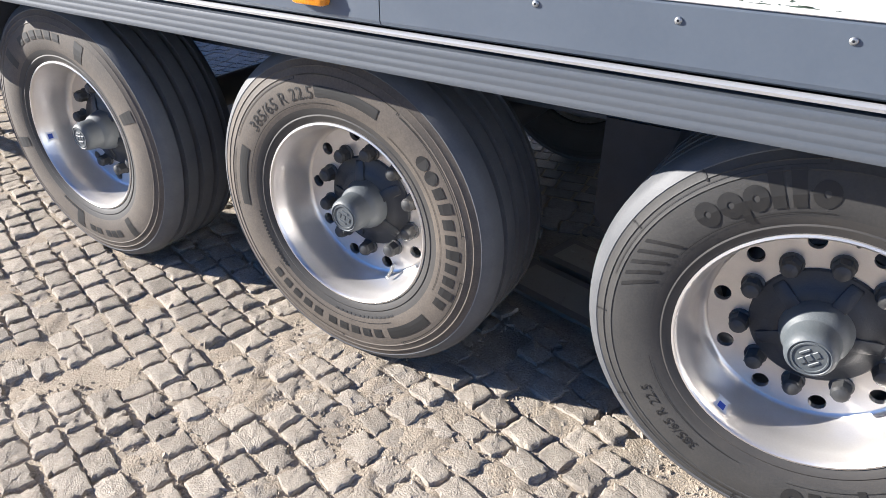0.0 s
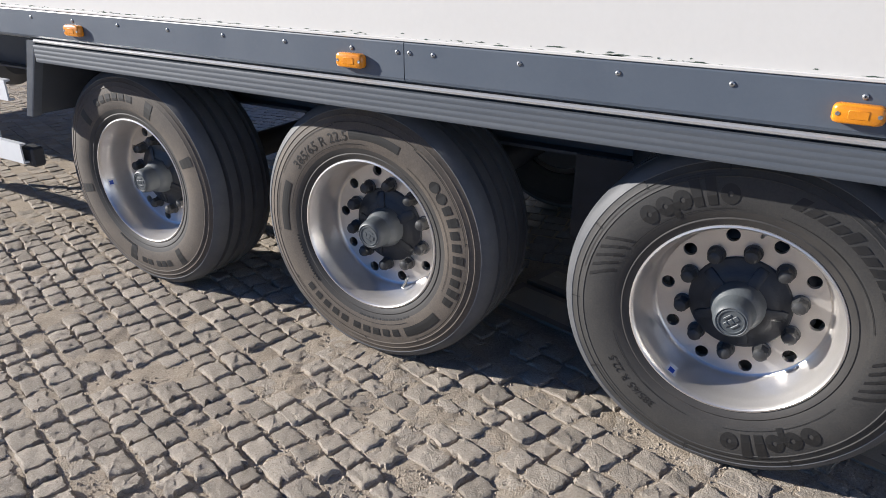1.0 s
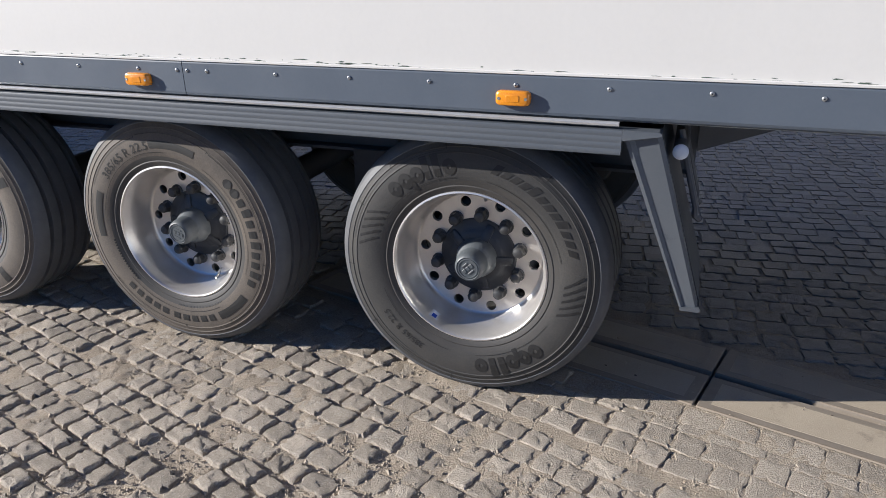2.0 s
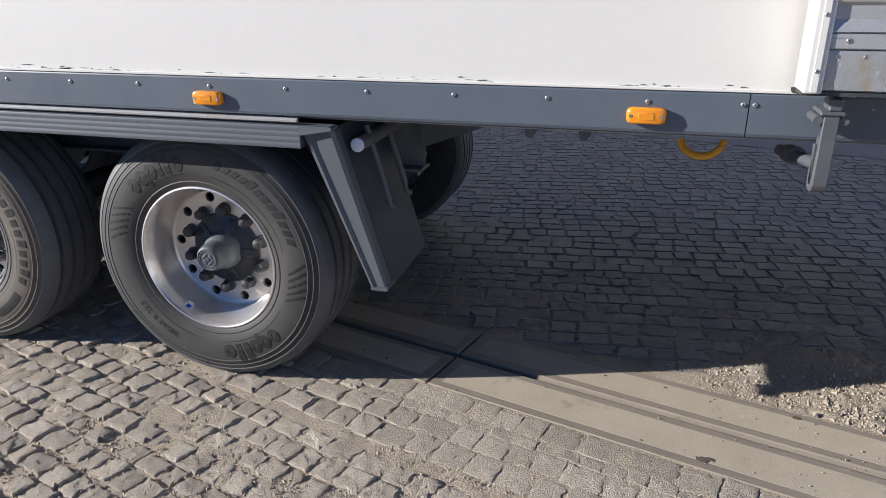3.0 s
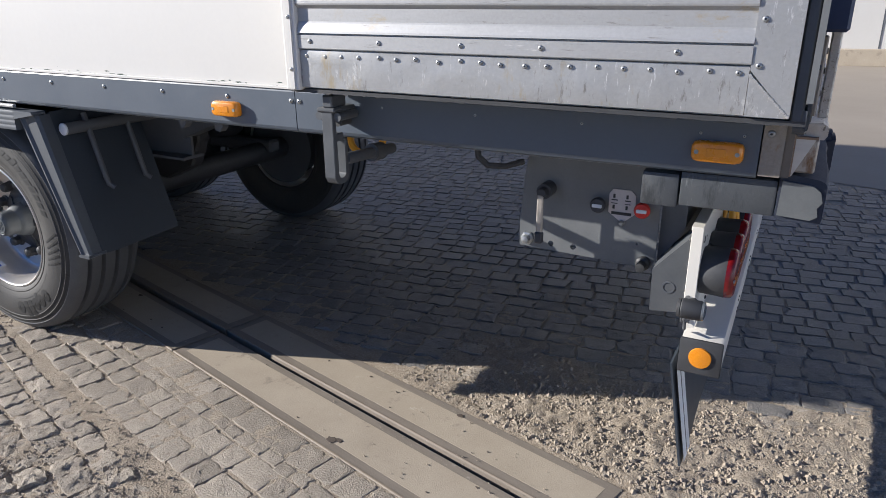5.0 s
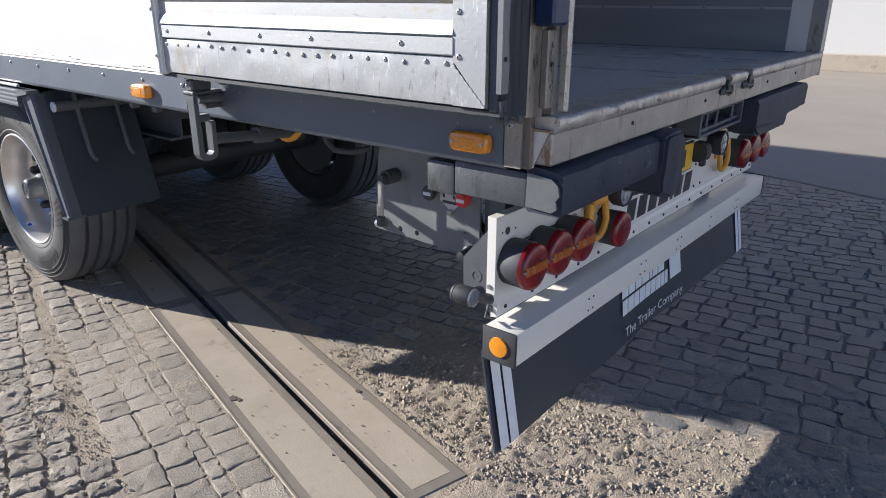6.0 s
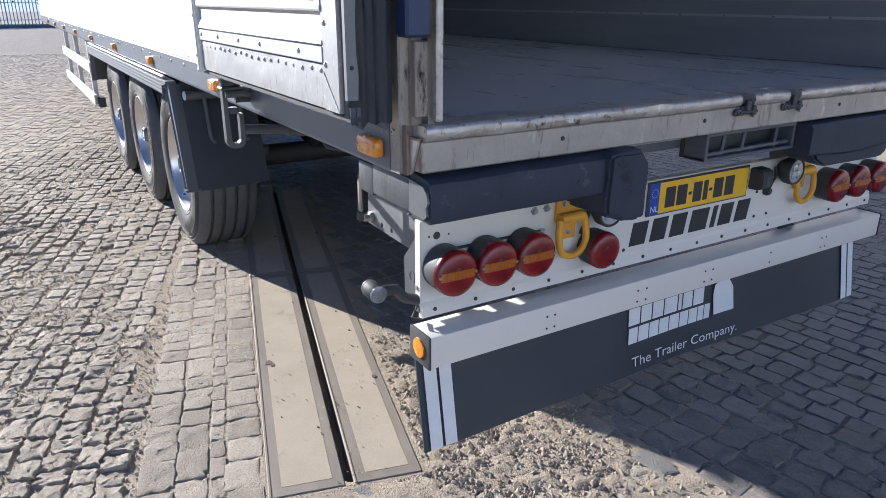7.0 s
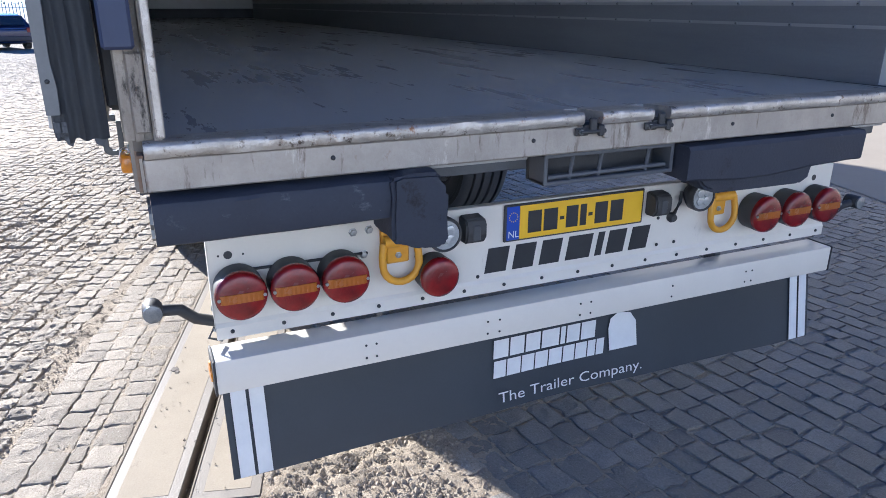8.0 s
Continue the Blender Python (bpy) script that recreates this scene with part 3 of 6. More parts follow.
bm.faces.new(ring[0])
bm.faces.new(ring[1])
flap = part("splash_panel", bm, FLAP, trailer, "dark plastic splash panel behind the wheel")
for y in (0.15, 0.33):
    bm = tube(bmesh.new(), [(3.29, y, 1.07), (3.33, y, 0.93), (3.362, y, 0.82), (3.362, y + 0.008, 0.79), (3.378, y + 0.02, 0.775)], 0.011, 8)
    part("strap", bm, CHASSIS, flap, smooth=True)
bm = cyl(bmesh.new(), (3.296, 0.055, 1.021), (0, 1, 0), 0.023, 0.45, 20)
arm = part("fender_arm", bm, CHASSIS, trailer, "round steel arm with a pale plug", smooth=True)
bm = lathe(bmesh.new(), [(0.056, 0.0235), (0.050, 0.0235), (0.046, 0.018), (0.045, 0.006), (0.046, 0.0005)], 20)
part("plug", bm, PRINT_WHITE, arm, "pale end plug", at=Matrix.Translation((3.296, 0, 1.021)), smooth=True)
# front fender leg and panel
part("fender_leg", fender_leg(-0.375, -0.452, -0.530, -0.590, 1.105, 0.748, -1), SKIRT, trailer, smooth=True, angle=30)
bm = prism(bmesh.new(), [(-0.40, 1.07), (-0.385, 1.07), (-0.535, 0.755), (-0.55, 0.755)], "y", 0.03, 0.48)
part("splash_panel", bm, DARK, trailer)

# ---------------------------------------------------------------- wheels
TYRE_PROF = [(-0.150, 0.288), (-0.166, 0.293), (-0.174, 0.306), (-0.178, 0.318), (-0.1765, 0.322), (-0.184, 0.342), (-0.188, 0.365), (-0.190, 0.392), (-0.188, 0.420), (-0.185, 0.438),
             (-0.1865, 0.441), (-0.184, 0.446), (-0.180, 0.459), (-0.1815, 0.462), (-0.178, 0.467), (-0.1735, 0.480), (-0.1745, 0.483), (-0.170, 0.489), (-0.162, 0.501), (-0.150, 0.5105), (-0.134, 0.516)]


def wall_y(r):
    """The sidewall's place along the axle at radius r."""
    for (y0, r0), (y1, r1) in zip(TYRE_PROF[1:], TYRE_PROF[2:]):
        if r0 <= r <= r1:
            return y0 + (y1 - y0) * (r - r0) / (r1 - r0)
    return TYRE_PROF[-1][0]


def tyre_mesh(side_mat):
    half = list(TYRE_PROF)
    mid = []
    for g in (-0.106, -0.036, 0.036, 0.106):
        mid += [(g - 0.0115, 0.5205), (g - 0.0095, 0.494), (g + 0.0095, 0.494), (g + 0.0115, 0.5205)]
    prof = half + mid + [(-y, r) for y, r in half[::-1]]
    nside = len(half)
    bm = lathe(bmesh.new(), prof, 96, mat=lambda i: 2 if i < 5 else (0 if (i < nside - 6 or i >= len(prof) - nside + 5) else 1))
    for f in bm.faces:
        f.smooth = True
    me = to_mesh("tyre", bm, [side_mat, TREAD, CLEAN], True, 32)
    return me


RIM_PROF = [(-0.166, 0.2985), (-0.172, 0.2965), (-0.1735, 0.291), (-0.169, 0.2865), (-0.158, 0.284), (-0.140, 0.276), (-0.118, 0.2705), (-0.085, 0.266), (-0.050, 0.2635), (-0.030, 0.258), (-0.022, 0.250), (-0.020, 0.240),
            (-0.008, 0.240), (-0.006, 0.262), (0.05, 0.262), (0.12, 0.275), (0.155, 0.290), (0.16, 0.298), (0.14, 0.292), (0.0, 0.272), (-0.14, 0.290)]


def rim_mesh():
    return to_mesh("wheel", lathe(bmesh.new(), RIM_PROF, 72, closed=True), ALLOY, True, 40)


def disc_mesh():
    outer = [(0.246 * math.cos(k * math.pi / 32), 0.246 * math.sin(k * math.pi / 32)) for k in range(64)]
    holes = [(0.2175 * math.cos(radians(36 * k + 18)), 0.2175 * math.sin(radians(36 * k + 18)), 0.0205) for k in range(10)] + [(0, 0, 0.125)]
    bm = plate_with_holes(outer, holes, 0.016)
    return to_mesh("disc", bm, ALLOY)


FLANGE_PROF = [(-0.012, 0.150), (-0.030, 0.150), (-0.034, 0.146), (-0.038, 0.118), (-0.044, 0.106), (-0.050, 0.094), (-0.052, 0.070)]
HUB_PROF = [(-0.050, 0.080), (-0.058, 0.079), (-0.080, 0.074), (-0.098, 0.067), (-0.104, 0.060), (-0.108, 0.0585), (-0.142, 0.0565), (-0.158, 0.0535), (-0.167, 0.047), (-0.1690, 0.044), (-0.1665, 0.042), (-0.1665, 0.0005)]


def hub_mesh():
    return to_mesh("hub_cap", lathe(bmesh.new(), HUB_PROF, 48), HUBMAT, True, 35)


def flange_mesh():
    return to_mesh("hub_flange", lathe(bmesh.new(), FLANGE_PROF, 48), HUBFLANGE, True, 35)


def web_mesh():
    bm = prism(bmesh.new(), [(0.060, -0.036), (0.140, -0.034), (0.134, -0.040), (0.100, -0.0515), (0.060, -0.066)], "z", -0.017, 0.017)
    bmesh.ops.bevel(bm, geom=bm.edges[:], offset=0.003, segments=1, affect="EDGES")
    return to_mesh("flange_web", bm, HUBFLANGE, True, 50)


def cap_emblem():
    """A raised ring and plain bars where the cap carries a maker's mark."""
    bm = lathe(bmesh.new(), [(-0.1665, 0.039), (-0.1688, 0.038), (-0.1688, 0.035), (-0.1665, 0.034)], 32, closed=True)
    for x0, x1, z0, z1 in ((-0.024, -0.010, -0.008, 0.008), (-0.007, 0.007, -0.008, 0.008), (0.010, 0.024, -0.008, 0.008), (-0.013, 0.013, 0.014, 0.021), (-0.013, 0.013, -0.021, -0.014)):
        box(bm, x0, x1, -0.1690, -0.1660, z0, z1, 0.0015)
    return to_mesh("emblem", bm, HUBMAT)


def nut_mesh():
    bm = lathe(bmesh.new(), [(-0.018, 0.0245), (-0.024, 0.0245), (-0.027, 0.021)], 16)
    cyl(bm, (0, -0.024, 0), (0, -1, 0), 0.0215, 0.026, 6, 0.0205)
    lathe(bm, [(-0.050, 0.0195), (-0.058, 0.016), (-0.062, 0.008), (-0.0625, 0.0005)], 12)
    return to_mesh("lug_nut", bm, NUTMAT, True, 30)


TYRES = {"tan": tyre_mesh(TYRE_TAN), "grey": tyre_mesh(TYRE_GREY)}
DRUM = to_mesh("brake_drum", lathe(bmesh.new(), [(-0.004, 0.20), (0.02, 0.215), (0.15, 0.215), (0.16, 0.255), (0.165, 0.255), (0.17, 0.06)], 40), CHASSIS, True, 35)
RIM, DISC, HUB, FLANGE, WEB, EMBLEM, NUT = rim_mesh(), disc_mesh(), hub_mesh(), flange_mesh(), web_mesh(), cap_emblem(), nut_mesh()


def on_wall(bm, a, r, lift=0.0016):
    return bm.verts.new((r * math.cos(a), wall_y(r) - lift, r * math.sin(a)))


def arc_block(out, a0, a1, r0, r1, skew=0.0):
    """A raised block on the sidewall between two angles (degrees) and two radii."""
    bm = bmesh.new()
    out.append(bm)
    n = max(2, int(abs(a1 - a0) / 2.5) + 1)
    rows = []
    for j in range(4):
        r = r0 + (r1 - r0) * j / 3
        rows.append([on_wall(bm, radians(a0 + (a1 - a0) * i / n + skew * (j - 1.5)), r) for i in range(n + 1)])
    for p, q in zip(rows, rows[1:]):
        for i in range(n):
            bm.faces.new((p[i], p[i + 1], q[i + 1], q[i]))


def arc_disc(out, a, r, size):
    """A raised round spot on the sidewall."""
    bm = bmesh.new()
    out.append(bm)
    da = math.degrees(size / r)
    bm.faces.new([on_wall(bm, radians(a + da * math.cos(t)), r + size * math.sin(t)) for t in [2 * math.pi * k / 14 for k in range(14)]])


def arc_ring(out, a, r, tall, wide):
    """A raised upright ring on the sidewall, with a small open middle."""
    bm = bmesh.new()
    out.append(bm)
    loops = []
    for q in (1.0, 0.62, 0.28):
        loops.append([on_wall(bm, radians(a) - q * wide * math.cos(t) / r, r + q * tall * math.sin(t)) for t in [2 * math.pi * k / 20 for k in range(20)]])
    for p, q in zip(loops, loops[1:]):
        for k in range(20):
            bm.faces.new((p[k], p[(k + 1) % 20], q[(k + 1) % 20], q[k]))


def arc_word(out, text, a_mid, r, size):
    bm = bmesh.new()
    out.append(bm)
    vs, fs = glyphs(text, size)
    wide = max(u for u, v in vs)
    made = [on_wall(bm, radians(a_mid) - (u - wide / 2) / r, r + v) for u, v in vs]
    for f in fs:
        bm.faces.new([made[i] for i in f])


def marks(kind):
    bm = []
    if kind == "first":
        for k in range(6):
            a = 120 - 7.0 * k
            arc_block(bm, a, a - 5.0, 0.382, 0.414)
        for k in range(2):
            arc_block(bm, 262 + 6 * k, 266.5 + 6 * k, 0.385, 0.415)
        for k in range(3):
            arc_block(bm, 277 + 6 * k, 281.5 + 6 * k, 0.385, 0.415)
        for a in (133, 62, 250, 303, 190, 20):
            arc_block(bm, a, a + 6, 0.355, 0.43)
        for a in range(236, 256, 2):
            arc_block(bm, a, a + 1.3, 0.345, 0.357)
    if kind == "second":
        arc_word(bm, "385/65 R 22.5", 122, 0.372, 0.052)
        arc_block(bm, 98, 66, 0.376, 0.408)
        arc_block(bm, 156, 187, 0.376, 0.408)
        arc_block(bm, 296, 322, 0.376, 0.412)
        for k in range(11):
            a = 40 - 6.6 * k
            if k in (0, 1):
                arc_disc(bm, a, 0.394, 0.021)
            else:
                arc_block(bm, a + 2.2, a - 2.2, 0.378, 0.412 if k % 3 else 0.420)
        for k in range(10):
            a = 222 + 7.0 * k + (2 if k > 4 else 0)
            arc_block(bm, a, a + 4.6, 0.378, 0.408)
        for a0, a1, r in ((154, 108, 0.430), (106, 60, 0.4375), (58, 8, 0.430), (350, 300, 0.430), (268, 214, 0.430), (188, 160, 0.430)):
            arc_block(bm, a0, a1, r, r + 0.0022)
        for a in (107, 59, 9, 349, 301, 267, 215, 187):
            arc_block(bm, a, a + 0.5, 0.430, 0.4395)
        for a0, a1 in ((168, 88), (58, -22), (300, 220)):
            arc_block(bm, a0, a1, 0.3575, 0.3592)
        for k in range(16):
            arc_block(bm, 190 + 2.2 * k, 191.3 + 2.2 * k, 0.338, 0.347)
        for k in range(14):
            arc_block(bm, 262 + 3 * k, 264 + 3 * k, 0.335, 0.342)
    if kind == "third":
        for base in (133, 313):
            for da in (0, 7.6, 15.2, 34.0):
                arc_ring(bm, base - da, 0.392, 0.030, 0.0255)
            arc_block(bm, base - 9.6, base - 12.4, 0.345, 0.392)
            for da in (21.3, 27.0):
                arc_block(bm, base - da + 1.9, base - da - 1.9, 0.363, 0.446)
        for k in range(12):
            a = 76 - 5.2 * k
            arc_block(bm, a, a - 3.8, 0.386, 0.414 if k % 4 else 0.424, -0.8)
        arc_word(bm, "385/65 R 22.5", 228, 0.376, 0.036)
        for k in range(5):
            arc_block(bm, 150 + 4.5 * k, 151.5 + 4.5 * k, 0.36, 0.43, 2.2)
        for k in range(5):
            arc_block(bm, -18 + 4.5 * k, -16.5 + 4.5 * k, 0.36, 0.43, 2.2)
        for a0, a1 in ((150, 96), (78, 12), (330, 276), (258, 200)):
            arc_block(bm, a0, a1, 0.3505, 0.3522)
        for a0, a1 in ((170, 100), (60, -30), (300, 215)):
            arc_block(bm, a0, a1, 0.4505, 0.4520)
        for a in (99, 52, 20, 340, 215, 128, 152, 184, 262, 300):
            arc_block(bm, a, a + 0.5, 0.455, 0.482)
    return bm


def wheel(x, y, turn, kind, tyre, outward=True):
    z = 0.515 + (x - 2.6) * 0.01155
    m = Matrix.Translation((x, y, z))
    if not outward:
        m = m @ Matrix.Rotation(math.pi, 4, "Z")
    w = part("wheel", RIM, None, trailer, "brushed alloy wheel with dusty tyre", at=m)
    part("tyre", TYRES[tyre], None, w, "dust-stained black rubber tyre")
    spin = Matrix.Rotation(radians(turn), 4, "Y")
    part("disc", DISC, None, w, at=Matrix.Translation((0, -0.026, 0)) @ spin)
    part("brake_drum", DRUM, None, w)
    part("hub_flange", FLANGE, None, w, "dark cast hub flange", at=spin)
    for k in range(5):
        part("flange_web", WEB, None, w, at=spin @ Matrix.Rotation(radians(72 * k + 18), 4, "Y"))
    part("hub_cap", HUB, None, w, "dark painted round hub cap", at=spin)
    part("emblem", EMBLEM, None, w, at=Matrix.Rotation(radians(turn * 1.7 - 20), 4, "Y"))
    for k in range(10):
        a = radians(36 * k)
        part("lug_nut", NUT, None, w, at=Matrix.Rotation(radians(turn) - a, 4, "Y") @ Matrix.Translation((0.1675, -0.005, 0)) @ Matrix.Scale(1.12, 4))
    if outward:
        for piece in marks(kind):
            part("raised_mark", piece, MARK, w)
        bm = bmesh.new()
        a = radians(180 + {"first": 12, "second": 100, "third": 58}[kind])
        for n0, n1, y0, y1, slot in ((-0.07, 0.07, -0.150, -0.112, 0), (-0.035, 0.035, -0.146, -0.128, 1)):
            q = []
            for s, yy in ((n0, y0), (n1, y0), (n1, y1), (n0, y1)):
                rr = 0.2795 + (yy + 0.140) * -0.24 - 0.0035 - 0.0012 * slot
                q.append(bm.verts.new((rr * math.cos(a + s), yy, rr * math.sin(a + s))))
            bm.faces.new(q).material_index = slot
        if kind != "second":
            part("sticker", bm, [PRINT_WHITE, BLUE], w, "small white and blue sticker")
        bm = tube(bmesh.new(), [(0.20, -0.03, -0.10), (0.215, -0.05, -0.11), (0.222, -0.075, -0.118)], 0.0055, 8)
        part("valve", bm, ZINC, w, smooth=True, at=Matrix.Rotation(radians({"first": 0, "second": 42, "third": 250}[kind]), 4, "Y"))


for i, kind in enumerate(("first", "second", "third")):
    x = (0.004, 1.314, 2.608)[i]
    wheel(x, 0.283, (8, 22, -14)[i], kind, ("tan", "tan", "grey")[i])
    wheel(x, WIDE - 0.283, 20 * i, kind, "grey", False)
    bm = cyl(bmesh.new(), (x, 0.36, 0.515 + (x - 2.6) * 0.01155), (0, 1, 0), 0.07, WIDE - 0.72, 20)
    part("axle", bm, BLACK, trailer, smooth=True)
    for y in (0.62, WIDE - 0.62):
        bm = box(bmesh.new(), x - 0.55, x + 0.10, y - 0.05, y + 0.05, 0.52, 0.60, 0.015)
        arm = part("trailing_arm", bm, CHASSIS, trailer)
        bm = lathe(bmesh.new(), [(0.60, 0.10), (0.63, 0.13), (0.72, 0.14), (0.80, 0.12), (0.90, 0.12)], 20, "y")
        hanger = prism(bmesh.new(), [(x - 0.66, 0.81), (x - 0.66, 0.50), (x - 0.60, 0.42), (x - 0.50, 0.42), (x - 0.44, 0.52), (x - 0.38, 0.81)], "y", y - 0.07, y + 0.07)
        part("hanger_bracket", hanger, BLACK, trailer)
        part("air_spring", bm, BLACK, arm, smooth=True, at=Matrix.Translation((x - 0.35, y, 0)) @ Matrix.Rotation(radians(90), 4, "X"))

# chassis under the box
for y in (0.62, WIDE - 0.62):
    bm = prism(bmesh.new(), [(y - 0.06, 0.80), (y + 0.06, 0.80), (y + 0.06, 0.812), (y + 0.006, 0.815), (y + 0.006, 1.085), (y + 0.06, 1.088), (y + 0.06, 1.10), (y - 0.06, 1.10), (y - 0.06, 1.088), (y - 0.006, 1.085), (y - 0.006, 0.815), (y - 0.06, 0.812)], "x", -7.0, 3.35)
    part("chassis_beam", bm, CHASSIS, trailer)
    bm = prism(bmesh.new(), [(3.35, 0.90), (3.35, 1.10), (5.55, 1.10), (5.55, 1.03), (3.7, 1.03)], "y", y - 0.05, y + 0.05)
    part("chassis_beam", bm, CHASSIS, trailer)
for k in range(24):
    x = FRONT + 0.4 + 0.55 * k
    bm = box(bmesh.new(), x - 0.03, x + 0.03, 0.35, WIDE - 0.35, 1.055, 1.098)
    part("cross_member", bm, CHASSIS, trailer)
# added dark plate: keeps the sunlit axle from showing in the dark underside
bm = prism(bmesh.new(), [(2.62, 0.60), (2.80, 0.57), (3.00, 0.66), (3.07, 0.80), (3.07, 1.08), (2.62, 1.08)], "y", 0.92, 1.00)
bmesh.ops.bevel(bm, geom=bm.edges[:], offset=0.01, segments=1, affect="EDGES")
part("dark_fill_plate", bm, BLACK, trailer, "dark plate added for the dark mass under the chassis")
for x in (3.86, 4.03):
    bm = prism(bmesh.new(), [(x - 0.025, 1.112), (x + 0.025, 1.112), (x + 0.018, 1.075), (x + 0.004, 1.060), (x - 0.014, 1.064)], "y", 0.12, 0.15)
    part("chassis_hook", bm, CHASSIS, trailer)
bm = tube(bmesh.new(), [(4.40 + 0.07 * math.cos(a), 0.47 + 0.02 * math.sin(a), 1.01 + 0.055 * math.sin(a)) for a in [math.pi * (1 + k / 10) for k in range(11)]], 0.013, 8)
part("lashing_ring", bm, YELLOW, trailer, "yellow steel lashing ring", smooth=True)
# forward side guard
for z0, z1 in ((0.485, 0.585), (0.80, 0.90)):
    bm = prism(bmesh.new(), [(0.0, z0), (0.0, z1), (0.03, z1), (0.03, z1 - 0.008), (0.008, z1 - 0.012), (0.008, z0 + 0.012), (0.03, z0 + 0.008), (0.03, z0)], "x", -3.9, -0.73)
    part("guard_rail", bm, FENCE, trailer, "aluminium side guard rail")
for x in (-1.05, -2.4, -3.7):
    bm = box(bmesh.new(), x - 0.03, x + 0.03, 0.031, 0.075, 0.47, 1.10, 0.004)
    part("guard_post", bm, FENCE, trailer)
bm = box(bmesh.new(), -0.80, -0.70, 0.033, 0.10, 0.46, 0.56, 0.01)
part("guard_foot", bm, BLACK, trailer)
bm = lathe(bmesh.new(), [(-3.6, 0.12), (-3.5, 0.2), (-2.3, 0.2), (-2.2, 0.12)], 28, "x", centre=(0, 0.9, 0.78))
part("air_tank", bm, CHASSIS, trailer, smooth=True)

# ---------------------------------------------------------------- the folded-back rear door
DOOR0, DOOR1, DZ = 4.567, 5.772, 1.265
Y = -0.138
bm = box(bmesh.new(), DOOR0 + 0.01, DOOR1 - 0.004, Y + 0.0125, -0.036, DZ, 3.93, 0.004)
door = part("rear_door", bm, WHITE, trailer, "folded-back rear door clad in worn ribbed aluminium")
prof = [(Y + 0.012, DZ + 0.1015), (Y - 0.005, DZ + 0.102), (Y - 0.006, DZ + 0.104)]
z = DZ + 0.139
while z < 3.80:
    prof += [(Y - 0.006, z - 0.003), (Y + 0.004, z - 0.0025), (Y + 0.004, z + 0.0005), (Y - 0.0070, z + 0.002), (Y - 0.0062, z + 0.007), (Y - 0.0005, z + 0.026), (Y + 0.002, z + 0.030), (Y + 0.002, z + 0.061), (Y - 0.0065, z + 0.069), (Y - 0.0075, z + 0.073), (Y - 0.0075, z + 0.080), (Y - 0.006, z + 0.086)]
    z += 0.1135
prof += [(Y - 0.006, z - 0.003), (Y + 0.012, z - 0.002)]
bm = prism(bmesh.new(), prof, "x", DOOR0 + 0.043, DOOR1 - 0.08)
part("ribbed_sheet", bm, ALU, door, "worn ribbed aluminium cladding")
# plain scuffed plate along the door's foot, a little dented
bm = bmesh.new()
rows = []
for i in range(61):
    x = DOOR0 + 0.043 + (DOOR1 - 0.0815 - DOOR0 - 0.043) * i / 60
    rows.append([bm.verts.new((x, yy if yy > Y + 0.005 else yy + (0.0022 * noise.noise((x * 9, zz * 30, 4)) + 0.0012 * noise.noise((x * 26, zz * 60, 8))) * (1 if 0.01 < zz < 0.09 else 0.15), DZ + zz)) for yy, zz in ((Y + 0.012, 0.004), (Y, 0.005), (Y - 0.001, 0.025), (Y - 0.001, 0.045), (Y - 0.001, 0.065), (Y - 0.001, 0.085), (Y, 0.0985), (Y + 0.012, 0.0985))])
for p, q in zip(rows, rows[1:]):
    for k in range(8):
        bm.faces.new((p[k], p[(k + 1) % 8], q[(k + 1) % 8], q[k]))
bm.faces.new(rows[0])
bm.faces.new(rows[-1])
part("foot_plate", bm, ALU_SCUFFED, door, "plain scuffed and dented aluminium plate", smooth=True, angle=30)
bm = prism(bmesh.new(), [(DOOR1 - 0.0805, DZ + 0.092), (DOOR1 - 0.080, 3.92), (DOOR1, 3.92), (DOOR1, DZ + 0.004)], "y", Y - 0.004, Y + 0.012)
prism(bm, [(DOOR1 - 0.0805, DZ + 0.084), (DOOR1 - 0.001, DZ + 0.004), (DOOR1 - 0.0805, DZ + 0.004)], "y", Y - 0.003, Y + 0.012)
part("edge_plate", bm, ALU_SCUFFED, door, "aluminium edge plate with a mitred weld")
bm = bmesh.new()
for k in range(22):
    t = (k + 0.5) / 22
    cyl(bm, (DOOR1 - 0.0805 + 0.0785 * t, Y - 0.003, DZ + 0.084 - 0.078 * t), (0, -1, 0), 0.0022 + 0.001 * (k % 3 == 0), 0.0022, 7)
part("weld_bead", bm, BRIGHT, door)
bm = bmesh.new()
box(bm, DOOR0, DOOR0 + 0.0425, Y - 0.012, -0.035, DZ - 0.004, 3.93, 0.005, 2)
box(bm, DOOR0 + 0.016, DOOR0 + 0.030, Y - 0.015, Y - 0.011, DZ, 3.9)
part("edge_profile", bm, WHITE, door, "white painted edge profile")
def frayed(x0, x1, y0, y1, hang, wild, seed):
    """A rubber strip with a torn lower edge along x."""
    r = random.Random(seed)
    n = int((x1 - x0) / 0.006)
    low = [(x1 - (x1 - x0) * k / n, DZ - hang - wild * (0.5 + 0.5 * noise.noise((k * 0.31, seed, 0))) * r.uniform(0.35, 1.3)) for k in range(n + 1)]
    return prism(bmesh.new(), [(x0, DZ - 0.001), (x1, DZ - 0.001)] + low, "y", y0, y1)


